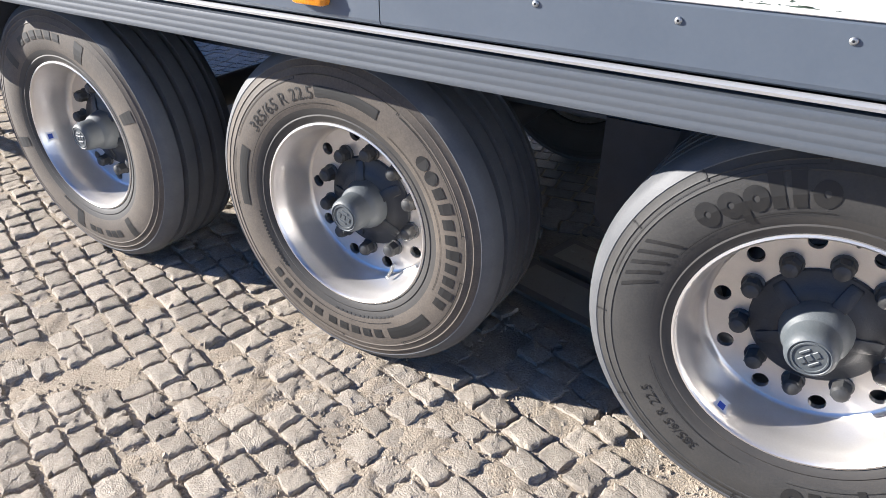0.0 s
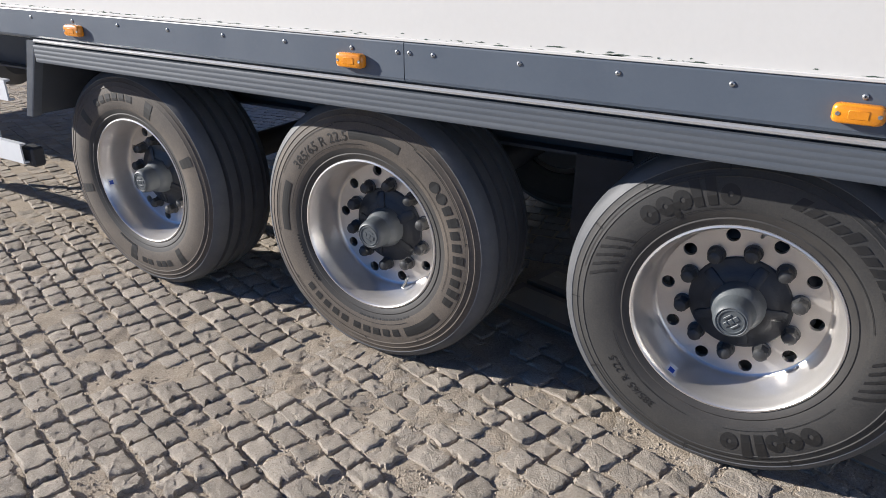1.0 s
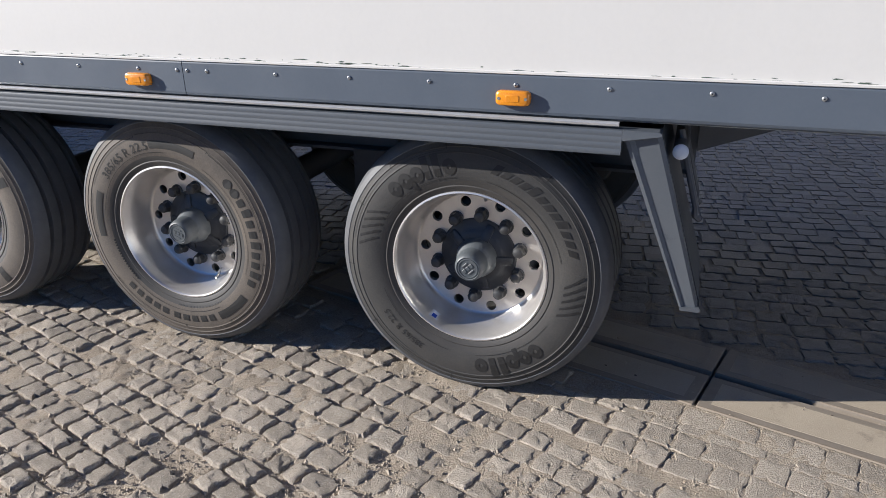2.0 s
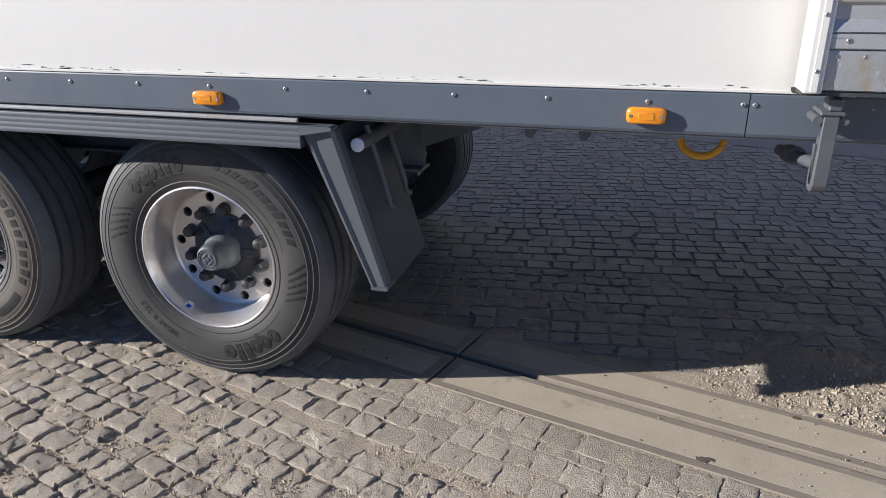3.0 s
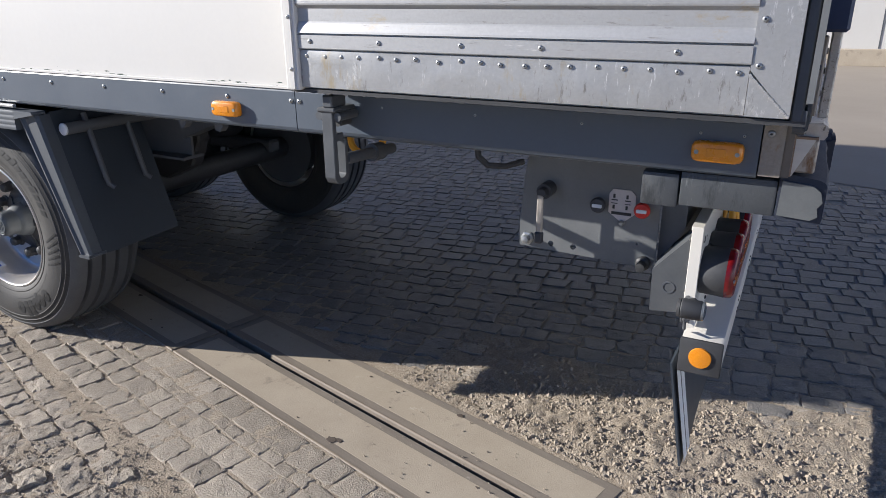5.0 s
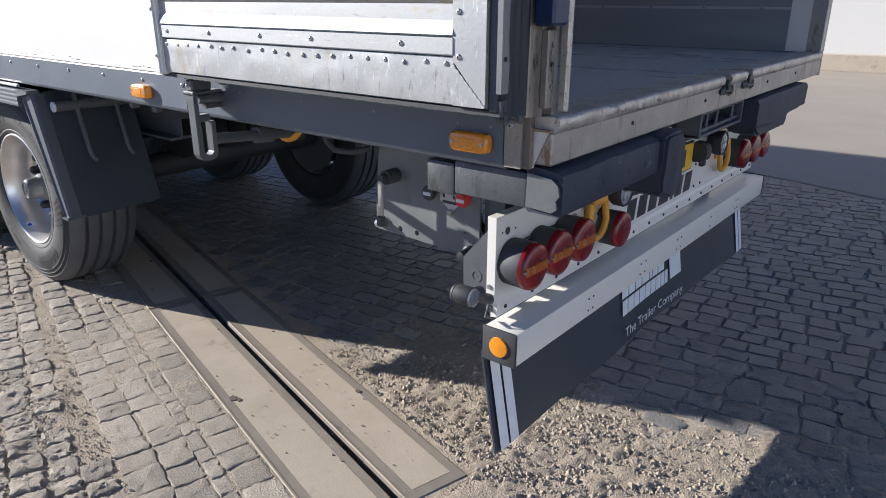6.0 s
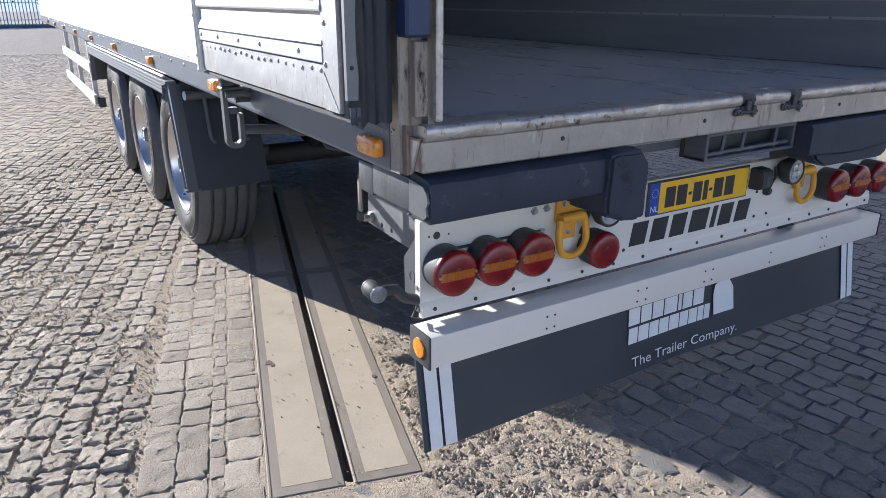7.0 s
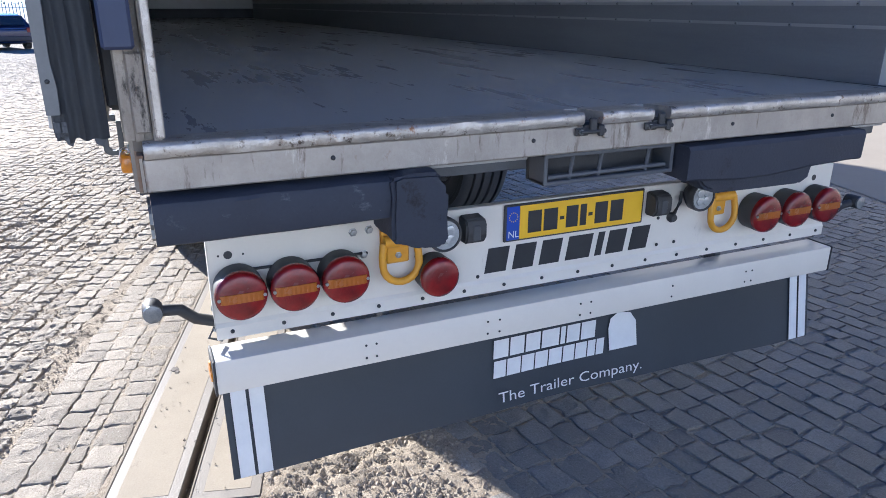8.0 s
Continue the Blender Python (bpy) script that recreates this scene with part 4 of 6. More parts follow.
bm = frayed(DOOR0, DOOR1 + 0.03, Y + 0.006, -0.060, 0.009, 0.004, 3)
bottom = part("bottom_seal", bm, BLACK, door, "black rubber seal along the door's foot")
# unseen strips added behind the seal to fray the door's shadow on the rail
for k, (a, b, yy) in enumerate(((-0.010, 0.11, -0.055), (0.02, 0.20, -0.046), (0.10, 0.26, -0.040))):
    part("torn_rubber", frayed(DOOR0 + a, DOOR0 + b, yy - 0.003, yy, 0.006, 0.020, 11 + k), BLACK, bottom)
rnd = random.Random(11)
for k in range(20):
    part("rivet", RIVET, None, door, at=Matrix.Translation((DOOR0 + 0.065 + 0.0545 * k + rnd.uniform(-0.006, 0.006), Y - 0.001, DZ + 0.084 + rnd.uniform(-0.003, 0.003))) @ Matrix.Scale(0.62, 4))
for row in range(6):
    for k in range(5):
        part("rivet", RIVET, None, door, at=Matrix.Translation((DOOR0 + 0.10 + (0.09 if row % 2 else 0) + 0.215 * k + rnd.uniform(-0.05, 0.05), Y - 0.006, DZ + 0.121 + 0.1135 * row)) @ Matrix.Scale(0.68, 4))
for k in range(9):
    part("rivet", RIVET, None, door, at=Matrix.Translation((DOOR1 - 0.066, Y - 0.004, DZ + 0.10 + 0.085 * k)) @ Matrix.Scale(0.68, 4))
    part("rivet", RIVET, None, door, at=Matrix.Translation((DOOR0 + 0.023, Y - 0.015, DZ + 0.05 + 0.13 * k)) @ Matrix.Scale(0.6, 4))
# rubber seals on the door's free edge
bm = bmesh.new()
box(bm, DOOR1 + 0.001, DOOR1 + 0.024, Y + 0.004, -0.034, DZ - 0.004, 3.92, 0.004)
seal = part("door_seal", bm, SEAL, door, "grey-black ribbed rubber door seal, frayed at its foot", smooth=True)
bm = bmesh.new()
rows = []
for k in range(61):
    zz = DZ - 0.012 + 0.0445 * k
    row = []
    for i in range(23):
        y = -0.130 + 0.096 * i / 22
        ridge = 0.007 * math.exp(-((y + 0.101 + 0.003 * noise.noise((zz * 3, 1, 0))) / 0.006) ** 2) + 0.005 * math.exp(-((y + 0.078 + 0.004 * noise.noise((zz * 2.5, 5, 0))) / 0.005) ** 2) + 0.008 * math.exp(-((y + 0.050) / 0.009) ** 2)
        row.append(bm.verts.new((DOOR1 + 0.029 + ridge + 0.004 * noise.noise((zz * 5, y * 30, 2)), y, zz - (0.010 * (0.5 + noise.noise((y * 60, 3, 3))) if k == 0 else 0))))
    rows.append(row)
for p, q in zip(rows, rows[1:]):
    for i in range(22):
        bm.faces.new((p[i], p[i + 1], q[i + 1], q[i]))
bmesh.ops.solidify(bm, geom=bm.faces[:], thickness=0.004)
part("seal_lip", bm, SEAL, seal, "creased rubber sheet with long ridges", smooth=True, angle=60)
for y0, y1, z0 in ((-0.118, -0.096, -0.030), (-0.090, -0.070, -0.018), (-0.066, -0.040, -0.034), (-0.132, -0.120, -0.014)):
    bm = prism(bmesh.new(), [(y0, DZ + 0.02), (y1, DZ + 0.02), (y1 - 0.002, DZ + z0 * 0.6), (y1 - 0.008, DZ + z0), (y0 + 0.005, DZ + z0 * 0.8), (y0 + 0.001, DZ + z0 * 0.3)], "x", DOOR1 + 0.008, DOOR1 + 0.030)
    part("torn_rubber", bm, SEAL, seal)
bm = bmesh.new()
pts = []
for k in range(54):
    zz = DZ + 0.035 + 0.05 * k
    pts.append((Y - 0.002 + 0.0025 * noise.noise((zz * 20, 1, 0)), zz))
for k in range(53, -1, -1):
    zz = DZ + 0.035 + 0.05 * k
    pts.append((Y + 0.022 + 0.008 * noise.noise((zz * 13, 9, 0)), zz))
prism(bm, pts, "x", DOOR1 + 0.0245, DOOR1 + 0.0365)
strip_ob = part("seal_strip", bm, GALV, door, "pale ragged metal strip holding the seal")
for k in range(8):
    part("screw", SCREW, None, strip_ob, at=Matrix.Translation((DOOR1 + 0.0365, Y + 0.010, DZ + 0.10 + 0.16 * k)) @ Matrix.Scale(0.8, 4))
# hinge leaves between door and post
bm = box(bmesh.new(), 5.70, 5.745, -0.033, -0.004, 1.30, 3.9, 0.006)
part("hinge_cover", bm, BLACK, door)

# door retainer on the side rail: a bar folded into a long slot, and its clamp
bm = bmesh.new()
prism(bm, [(-0.016, 0.085), (-0.016, -0.100), (-0.008, -0.114), (0.006, -0.121), (0.030, -0.121), (0.044, -0.114), (0.051, -0.100), (0.051, 0.0), (0.036, 0.0), (0.036, -0.096), (0.026, -0.105), (0.010, -0.105), (0.000, -0.094), (0.000, 0.085)], "x", -0.018, 0.018)
bmesh.ops.bevel(bm, geom=bm.edges[:], offset=0.002, segments=1, affect="EDGES")
ret = part("door_retainer", bm, RETAINER, trailer, "grey steel door retainer with a long slot", at=Matrix.Translation((4.655, -0.085, 1.118)))
bm = box(bmesh.new(), -0.016, 0.016, 0.0005, 0.0355, 0.0, 0.022, 0.003)
part("web", bm, RETAINER, ret)
bm = bmesh.new()
box(bm, -0.030, 0.030, -0.022, 0.080, 0.082, 0.094, 0.004)
cyl(bm, (-0.030, -0.010, 0.070), (0, 1, 0), 0.012, 0.085, 12)
cyl(bm, (0.030, -0.010, 0.070), (0, 1, 0), 0.012, 0.085, 12)
box(bm, -0.012, 0.020, -0.018, 0.050, 0.094, 0.128, 0.004)
part("clamp", bm, RETAINER, ret)
bm = bmesh.new()
cyl(bm, (0.0, 0.030, 0.05), (0, 1, 0), 0.014, 0.05, 12)
part("pivot", bm, BLACK, ret, smooth=True)
bm = cyl(bmesh.new(), (0.005, 0.048, -0.058), (-0.13, 0.985, -0.10), 0.017, 0.33, 16)
cyl(bm, (-0.018, 0.22, -0.075), (-0.13, 0.985, -0.10), 0.027, 0.07, 16)
part("stay", bm, CHASSIS, ret, "round steel stay running in under the floor", smooth=True)

# ---------------------------------------------------------------- rear frame
bm = prism(bmesh.new(), [(5.727, 1.122), (5.727, 1.236), (5.770, 1.236), (5.770, 1.122)], "y", -0.002, 0.030)
post = part("corner_post", bm, GRIME, trailer, "worn steel rear corner post")
bm = bmesh.new()
prism(bm, [(5.748, 0.064), (5.748, -0.006), (5.752, -0.010), (5.783, -0.010), (5.787, -0.006), (5.789, 0.012), (5.800, 0.014), (5.800, 0.030), (5.789, 0.031), (5.789, 0.046), (5.812, 0.048), (5.812, 0.064)], "z", 1.2365, 3.95)
part("post_profile", bm, GRIME, post)
# recess beside the post; its shadow is part of the dark brown
bm = box(bmesh.new(), 5.7705, 5.787, 0.006, 0.030, 1.122, 1.236)
part("post_web", bm, GRIME_SHADED, post, "dirty recessed web of the post, darkened for its shade")
# sunlit triangle at the sill's end, its light put into a bright metal
bm = prism(bmesh.new(), [(5.7875, 1.206), (5.828, 1.206), (5.792, 1.125), (5.7875, 1.125)], "y", 0.0135, 0.0195)
part("gusset", bm, BRIGHT, post, "triangular gusset in bright metal, its sunlit look put into the colour")
bm = bmesh.new()
box(bm, 5.822, 5.842, 0.052, 0.070, 1.246, 3.9, 0.003)
part("post_edge", bm, LIP, post, "scuffed bright post edge")
bm = bmesh.new()
box(bm, 5.800, 5.818, 0.014, 0.046, 1.255, 1.415, 0.003)
for z in (1.30, 1.345, 1.385):
    cyl(bm, (5.818, 0.030, z), (1, 0, 0), 0.006, 0.003, 10)
part("hinge_plate", bm, GRIME, post)
bm = box(bmesh.new(), 5.80, 5.850, -0.024, 0.036, 1.423, 1.62, 0.006)
part("hinge_block", bm, BLUEPAINT, post, "dark blue hinge block with scratched paint")
bm = bmesh.new()
box(bm, 5.7872, 5.7905, 0.006, 0.0125, 1.125, 1.215)
box(bm, 5.7872, 5.832, 0.010, 0.022, 1.2065, 1.2115)
part("weld_rust", bm, RUST, post)
for z in (1.215,):
    part("rivet", RIVET, None, post, at=Matrix.Translation((5.742, -0.002, z)) @ Matrix.Scale(0.9, 4))
bm = bmesh.new()
box(bm, 5.745, 5.838, WIDE - 0.062, WIDE, 1.2365, 3.95, 0.004)
box(bm, 5.70, 5.836, WIDE - 0.012, WIDE + 0.002, 1.128, 1.236)
part("corner_post", bm, STEEL, trailer)
bm = box(bmesh.new(), 5.745, 5.838, 0.064, WIDE - 0.064, 3.88, 3.95)
part("header_beam", bm, STEEL, trailer)
# sill: face, rounded lip with two lock pockets
bm = box(bmesh.new(), 5.74, 5.835, 0.0205, WIDE - 0.0125, 1.132, 1.205, 0.004)
sill = part("rear_sill", bm, STEEL, trailer, "stained steel rear sill")
lip = [(5.725, 1.2335), (5.835, 1.2385), (5.843, 1.236), (5.847, 1.230), (5.847, 1.214), (5.843, 1.2065), (5.725, 1.2065)]
for y0, y1 in ((0.024, 1.10), (1.155, 1.325), (1.385, WIDE - 0.065)):
    bm = bmesh.new()
    n = max(2, int((y1 - y0) / 0.012))
    rows = []
    for i in range(n + 1):
        y = y0 + (y1 - y0) * i / n
        nick = rnd.uniform(0.001, 0.0045) if rnd.random() < 0.28 else 0.0
        rows.append([bm.verts.new((x - (nick if x > 5.84 else 0) + (0.0022 * noise.noise((y * 14, x * 90, z * 90)) + 0.0022 * noise.noise((y * 45, x * 90, z * 90)) if x > 5.8 else 0), y, z + (0.0018 * noise.noise((y * 9, 3, z * 60)) + 0.0014 * noise.noise((y * 38, 3, z * 60)) if x > 5.8 else 0))) for x, z in lip])
    for p, q in zip(rows, rows[1:]):
        for k in range(len(lip)):
            bm.faces.new((p[k], p[(k + 1) % len(lip)], q[(k + 1) % len(lip)], q[k]))
    bm.faces.new(rows[0])
    bm.faces.new(rows[-1])
    part("sill_lip", bm, LIP, sill, "scuffed rounded sill lip", smooth=True, angle=50)
for y in (1.128, 1.355):
    bm = bmesh.new()
    box(bm, 5.80, 5.842, y - 0.026, y + 0.026, 1.196, 1.206, 0.002)
    box(bm, 5.838, 5.852, y - 0.013, y + 0.008, 1.186, 1.224, 0.003)
    box(bm, 5.836, 5.846, y - 0.055, y - 0.012, 1.178, 1.200, 0.004)
    box(bm, 5.842, 5.856, y + 0.012, y + 0.030, 1.176, 1.206, 0.004)
    cyl(bm, (5.849, y - 0.045, 1.189), (0, 1, 0), 0.006, 0.080, 10)
    part("lock_keeper", bm, NUTMAT, sill)
    bm = cyl(bmesh.new(), (5.845, y - 0.040, 1.189), (1, 0, 0), 0.0075, 0.006, 8)
    part("bolt", bm, ZINC, sill)
    bm = box(bmesh.new(), 5.838, 5.8475, y + 0.034, y + 0.046, 1.168, 1.205, 0.002)
    part("keeper_hook", bm, STEEL, sill)
for y in (0.95, 1.63, 2.05, 0.42):
    part("screw", SCREW, None, sill, at=Matrix.Translation((5.8352, y, 1.175)))

# dock beam wrapping the corner, with buffer blocks


def lumpy(bm):
    """Round a block's edges and knock it uneven."""
    bmesh.ops.bevel(bm, geom=bm.edges[:], offset=0.009, segments=2, affect="EDGES")
    bmesh.ops.triangulate(bm, faces=[f for f in bm.faces if len(f.verts) > 4])
    bmesh.ops.subdivide_edges(bm, edges=[e for e in bm.edges if e.calc_length() > 0.03], cuts=3, use_grid_fill=True)
    for v in bm.verts:
        c = v.co * 22
        v.co += Vector((0.005 * noise.noise(c), 0.006 * noise.noise(c + Vector((9, 0, 0))), 0.006 * noise.noise(c + Vector((0, 9, 0)))))


def dock_side(sgn, name):
    def yy(v):
        return v if sgn > 0 else WIDE - v
    bm = box(bmesh.new(), 5.475, 5.562, yy(0.030), yy(0.11), 1.018, 1.100, 0.008, 2)
    p = part("dock_beam", bm, PEEL, trailer, "dark rounded rear dock beam with peeling paint", smooth=True)
    bm = box(bmesh.new(), 5.565, 5.770, yy(0.028), yy(0.12), 1.026, 1.108, 0.006, 2)
    part("beam_side", bm, PEEL, p, smooth=True)
    bm = bmesh.new()
    shape = [(5.773, 1.030), (5.780, 1.022), (5.858, 1.021), (5.864, 1.025), (5.866, 1.031), (5.866, 1.108), (5.862, 1.116), (5.850, 1.121), (5.785, 1.129), (5.773, 1.122)]
    rows = []
    for k in range(41):
        v = 0.024 + 0.576 * k / 40
        rows.append([bm.verts.new((x + 0.003 * noise.noise((v * 11, z * 40, sgn)), yy(v), z + (0.0035 * noise.noise((v * 13, x * 30, 2)) - 0.002 if z > 1.09 else 0.002 * noise.noise((v * 7, x * 20, 4))))) for x, z in shape])
    for a, b in zip(rows, rows[1:]):
        for k in range(10):
            bm.faces.new((a[k], a[(k + 1) % 10], b[(k + 1) % 10], b[k]))
    bm.faces.new(rows[0])
    bm.faces.new(rows[-1])
    part("beam_rear", bm, DOCK, p, "dark blue dock beam", smooth=True, angle=28)
    bm = prism(bmesh.new(), [(5.776, 1.034), (5.842, 1.030), (5.856, 1.040), (5.852, 1.058), (5.861, 1.072), (5.855, 1.094), (5.840, 1.106), (5.778, 1.112)], "y", yy(0.017), yy(0.0235))
    part("beam_cap", bm, PEEL_PALE, p, "pale bare end of the beam")
    bm = prism(bmesh.new(), [(yy(0.545), 1.118), (yy(0.57), 1.130), (yy(0.668), 1.130), (yy(0.676), 1.09), (yy(0.690), 1.078), (yy(0.692), 0.948), (yy(0.68), 0.938), (yy(0.62), 0.940), (yy(0.545), 0.964)], "x", 5.72, 5.885)
    lumpy(bm)
    part("buffer_block", bm, DOCK, p, "black rubber buffer block", smooth=True)
    for v in (0.10, 0.22, 0.36, 0.46):
        bm = cyl(bmesh.new(), (5.864, yy(v), 1.065), (1, 0, 0), 0.008, 0.003, 10)
        part("bolt", bm, DOCK, p)
    return p


dock_side(1, "near")
# the far dock beam is bent in at its end
bm = bmesh.new()
rows = []
for k in range(36):
    y = 1.452 + 0.735 * k / 35
    sag = 0.020 * math.exp(-((y - 1.72) / 0.22) ** 2)
    rows.append([bm.verts.new((x + 0.003 * noise.noise((y * 9, z * 30, 8)), y, z + 0.003 * noise.noise((y * 12, x * 30, 5)))) for x, z in ((5.74, 1.03 - sag), (5.86, 1.028 - sag), (5.866, 1.034 - sag), (5.866, 1.112), (5.858, 1.124), (5.74, 1.127))])
for a, b in zip(rows, rows[1:]):
    for k in range(6):
        bm.faces.new((a[k], a[(k + 1) % 6], b[(k + 1) % 6], b[k]))
bm.faces.new(rows[0])
bm.faces.new(rows[-1])
far_beam = part("dock_beam", bm, DOCK, trailer, "dark blue dock beam bent in at its end", smooth=True, angle=28)
bm = prism(bmesh.new(), [(1.50, 1.03), (1.99, 1.03), (1.985, 0.975), (1.95, 0.962), (1.62, 0.968), (1.54, 0.985)], "x", 5.735, 5.845)
lumpy(bm)
part("buffer_block", bm, DOCK, far_beam, "black rubber buffer block", smooth=True)
bm = box(bmesh.new(), 5.565, 5.70, 2.30, 2.385, 1.03, 1.10, 0.006, 2)
part("beam_side", bm, PEEL, far_beam, smooth=True)
bm = box(bmesh.new(), 5.60, 5.72, 0.10, WIDE - 0.10, 1.072, 1.128, 0.004)
part("rear_cross_beam", bm, CHASSIS, trailer)
bm = bmesh.new()
for y0, y1, z0, z1 in ((1.0, 1.012, 1.045, 1.128), (1.428, 1.44, 1.045, 1.128), (1.0, 1.44, 1.118, 1.13), (1.0, 1.44, 1.043, 1.054)):
    box(bm, 5.735, 5.815, y0, y1, z0, z1, 0.002)
grille = part("step_frame", bm, CHASSIS, trailer, "black recessed step frame under the sill")
bm = box(bmesh.new(), 5.72, 5.734, 1.0, 1.44, 1.045, 1.128)
part("backing", bm, BLACK, grille)
for y in (1.09, 1.185, 1.35):
    bm = tube(bmesh.new(), [(5.80, y, 1.05), (5.80, y + 0.01, 1.12)], 0.006, 6)
    part("bar", bm, CHASSIS, grille)
bm = tube(bmesh.new(), [(5.80, 1.02, 1.062), (5.80, 1.42, 1.066)], 0.007, 6)
part("bar", bm, CHASSIS, grille)

# ---------------------------------------------------------------- valve plate under the rail
outer = [(5.092, 0.785), (5.478, 0.775), (5.492, 0.80), (5.492, 1.09), (5.118, 1.09), (5.105, 1.02), (5.09, 0.86)]
bm = plate_with_holes(outer, [(5.190, 0.803, 0.0085), (5.258, 0.803, 0.0085), (5.44, 0.842, 0.004)], 0.008)
vp = part("valve_plate", bm, GALV, trailer, "grey steel plate carrying brake valves", at=Matrix.Translation((0, 0.238, 0)))
bm = bmesh.new()
cyl(bm, (5.178, 0.0, 0.972), (0, -1, 0), 0.022, 0.05, 16)
cyl(bm, (5.178, -0.05, 0.972), (0, -1, 0), 0.015, 0.02, 14, 0.012)
part("valve_boss", bm, BLACK, vp, smooth=True)
bm = box(bmesh.new(), 5.166, 5.184, -0.072, -0.062, 0.85, 0.967, 0.003)
lever = part("lever", bm, STEEL, vp, "bare metal lever with a black grip")
bm = box(bmesh.new(), 5.163, 5.187, -0.078, -0.058, 0.825, 0.858, 0.004)
part("grip", bm, BLACK, lever)
bm = lathe(bmesh.new(), [(0, 0.020), (-0.010, 0.020), (-0.012, 0.013), (-0.030, 0.012), (-0.032, 0.004), (-0.032, 0.0005)], 6)
part("plate_bolt", bm, ZINC, vp, at=Matrix.Translation((5.118, 0, 0.812)))
for x, mat, nm in ((5.328, BLACK, "black push knob"), (5.449, REDPAINT, "red pull knob")):
    bm = lathe(bmesh.new(), [(0, 0.012), (-0.016, 0.013), (-0.018, 0.021), (-0.028, 0.022), (-0.034, 0.019), (-0.035, 0.0005)], 20)
    kb = part("knob", bm, mat, vp, nm, smooth=True, at=Matrix.Translation((x, 0, 0.946)))
    bm = box(bmesh.new(), -0.014, 0.014, -0.0375, -0.0345, -0.005, 0.005, 0.002)
    part("knob_tag", bm, PRINT_WHITE, kb)
o8 = [(5.363, 0.992), (5.412, 0.992), (5.426, 0.978), (5.426, 0.925), (5.400, 0.902), (5.386, 0.902), (5.353, 0.925), (5.353, 0.978)]
bm = prism(bmesh.new(), o8, "y", -0.004, -0.0005)
lp = part("valve_label", bm, LABEL_GREY, vp, "faded pinkish-grey octagonal valve label")
bm = bmesh.new()
for x0, x1, z0, z1 in ((5.364, 5.370, 0.967, 0.978), (5.400, 5.406, 0.967, 0.978), (5.364, 5.370, 0.936, 0.947), (5.400, 5.406, 0.936, 0.947), (5.360, 5.377, 0.960, 0.963), (5.397, 5.413, 0.960, 0.963), (5.360, 5.377, 0.951, 0.953), (5.397, 5.413, 0.951, 0.953), (5.362, 5.417, 0.920, 0.928)):
    box(bm, x0, x1, -0.0052, -0.0042, z0, z1)
part("print", bm, PRINT_BLACK, lp)
bm = lathe(bmesh.new(), [(0, 0.008), (-0.014, 0.008), (-0.018, 0.005), (-0.018, 0.0005)], 10)
part("nozzle", bm, ZINC, vp, at=Matrix.Translation((5.393, 0, 0.898)))
bm = bmesh.new()
tube(bm, [(5.40, 0.10, 0.92), (5.40, 0.13, 0.83), (5.46, 0.10, 0.80), (5.47, 0.03, 0.79)], 0.012, 8)
tube(bm, [(5.33, 0.10, 0.95), (5.30, 0.16, 0.86), (5.20, 0.22, 0.90), (5.10, 0.3, 1.0)], 0.010, 8)
part("air_hose", bm, BLACK, vp, smooth=True)
bm = lathe(bmesh.new(), [(0, 0.02), (-0.015, 0.02), (-0.02, 0.013), (-0.05, 0.013), (-0.052, 0.0005)], 10)
part("air_coupling", bm, NUTMAT, vp, smooth=True, at=Matrix.Translation((5.462, 0, 0.79)))
bm = tube(bmesh.new(), [(5.00, 0.12, 1.11), (5.005, 0.12, 1.07), (5.03, 0.13, 1.045), (5.07, 0.16, 1.04), (5.11, 0.2, 1.05)], 0.009, 8)
part("cable", bm, BLACK, trailer, smooth=True)
# small grey junction box by the lamp board, and brackets to the board
bm = prism(bmesh.new(), [(5.505, 0.690), (5.596, 0.700), (5.592, 0.895), (5.585, 0.905), (5.503, 0.81)], "y", 0.15, 0.30)
jb = part("board_bracket", bm, RETAINER, trailer, "grey folded bracket behind the lamp board")
bm = lathe(bmesh.new(), [(0.150, 0.017), (0.1485, 0.017), (0.1485, 0.013), (0.150, 0.013)], 20, closed=True)
part("knockout", bm, CHASSIS, jb, at=Matrix.Translation((5.548, 0, 0.765)))
for y in (0.62, WIDE - 0.62):
    bm = prism(bmesh.new(), [(5.40, 1.04), (5.54, 1.04), (5.585, 0.93), (5.585, 0.58), (5.54, 0.58)], "y", y - 0.01, y + 0.01)
    part("board_hanger", bm, CHASSIS, trailer)
bm = prism(bmesh.new(), [(5.494, 1.05), (5.494, 0.78), (5.505, 0.80), (5.56, 0.90), (5.56, 1.05)], "y", 0.26, 0.60)
part("dark_bracket", bm, CHASSIS, trailer)

# ---------------------------------------------------------------- lamp board
B0, B1, BX = 0.138, 2.392, 5.600
bm = bmesh.new()
prism(bm, [(BX - 0.010, 0.945), (BX + 0.018, 0.945), (BX + 0.020, 0.942), (BX + 0.020, 0.713), (BX + 0.026, 0.702), (BX + 0.026, 0.668), (BX + 0.006, 0.664), (BX + 0.006, 0.700), (BX, 0.712), (BX, 0.935), (BX - 0.010, 0.935)], "y", B0, B1)
board = part("lamp_board", bm, BOARD, trailer, "white painted sheet steel lamp board")
for y0, y1 in ((B0 - 0.003, B0), (B1, B1 + 0.003)):
    part("end_flange", box(bmesh.new(), BX - 0.008, BX + 0.020, y0, y1, 0.700, 0.945, 0.001), BOARD, board)
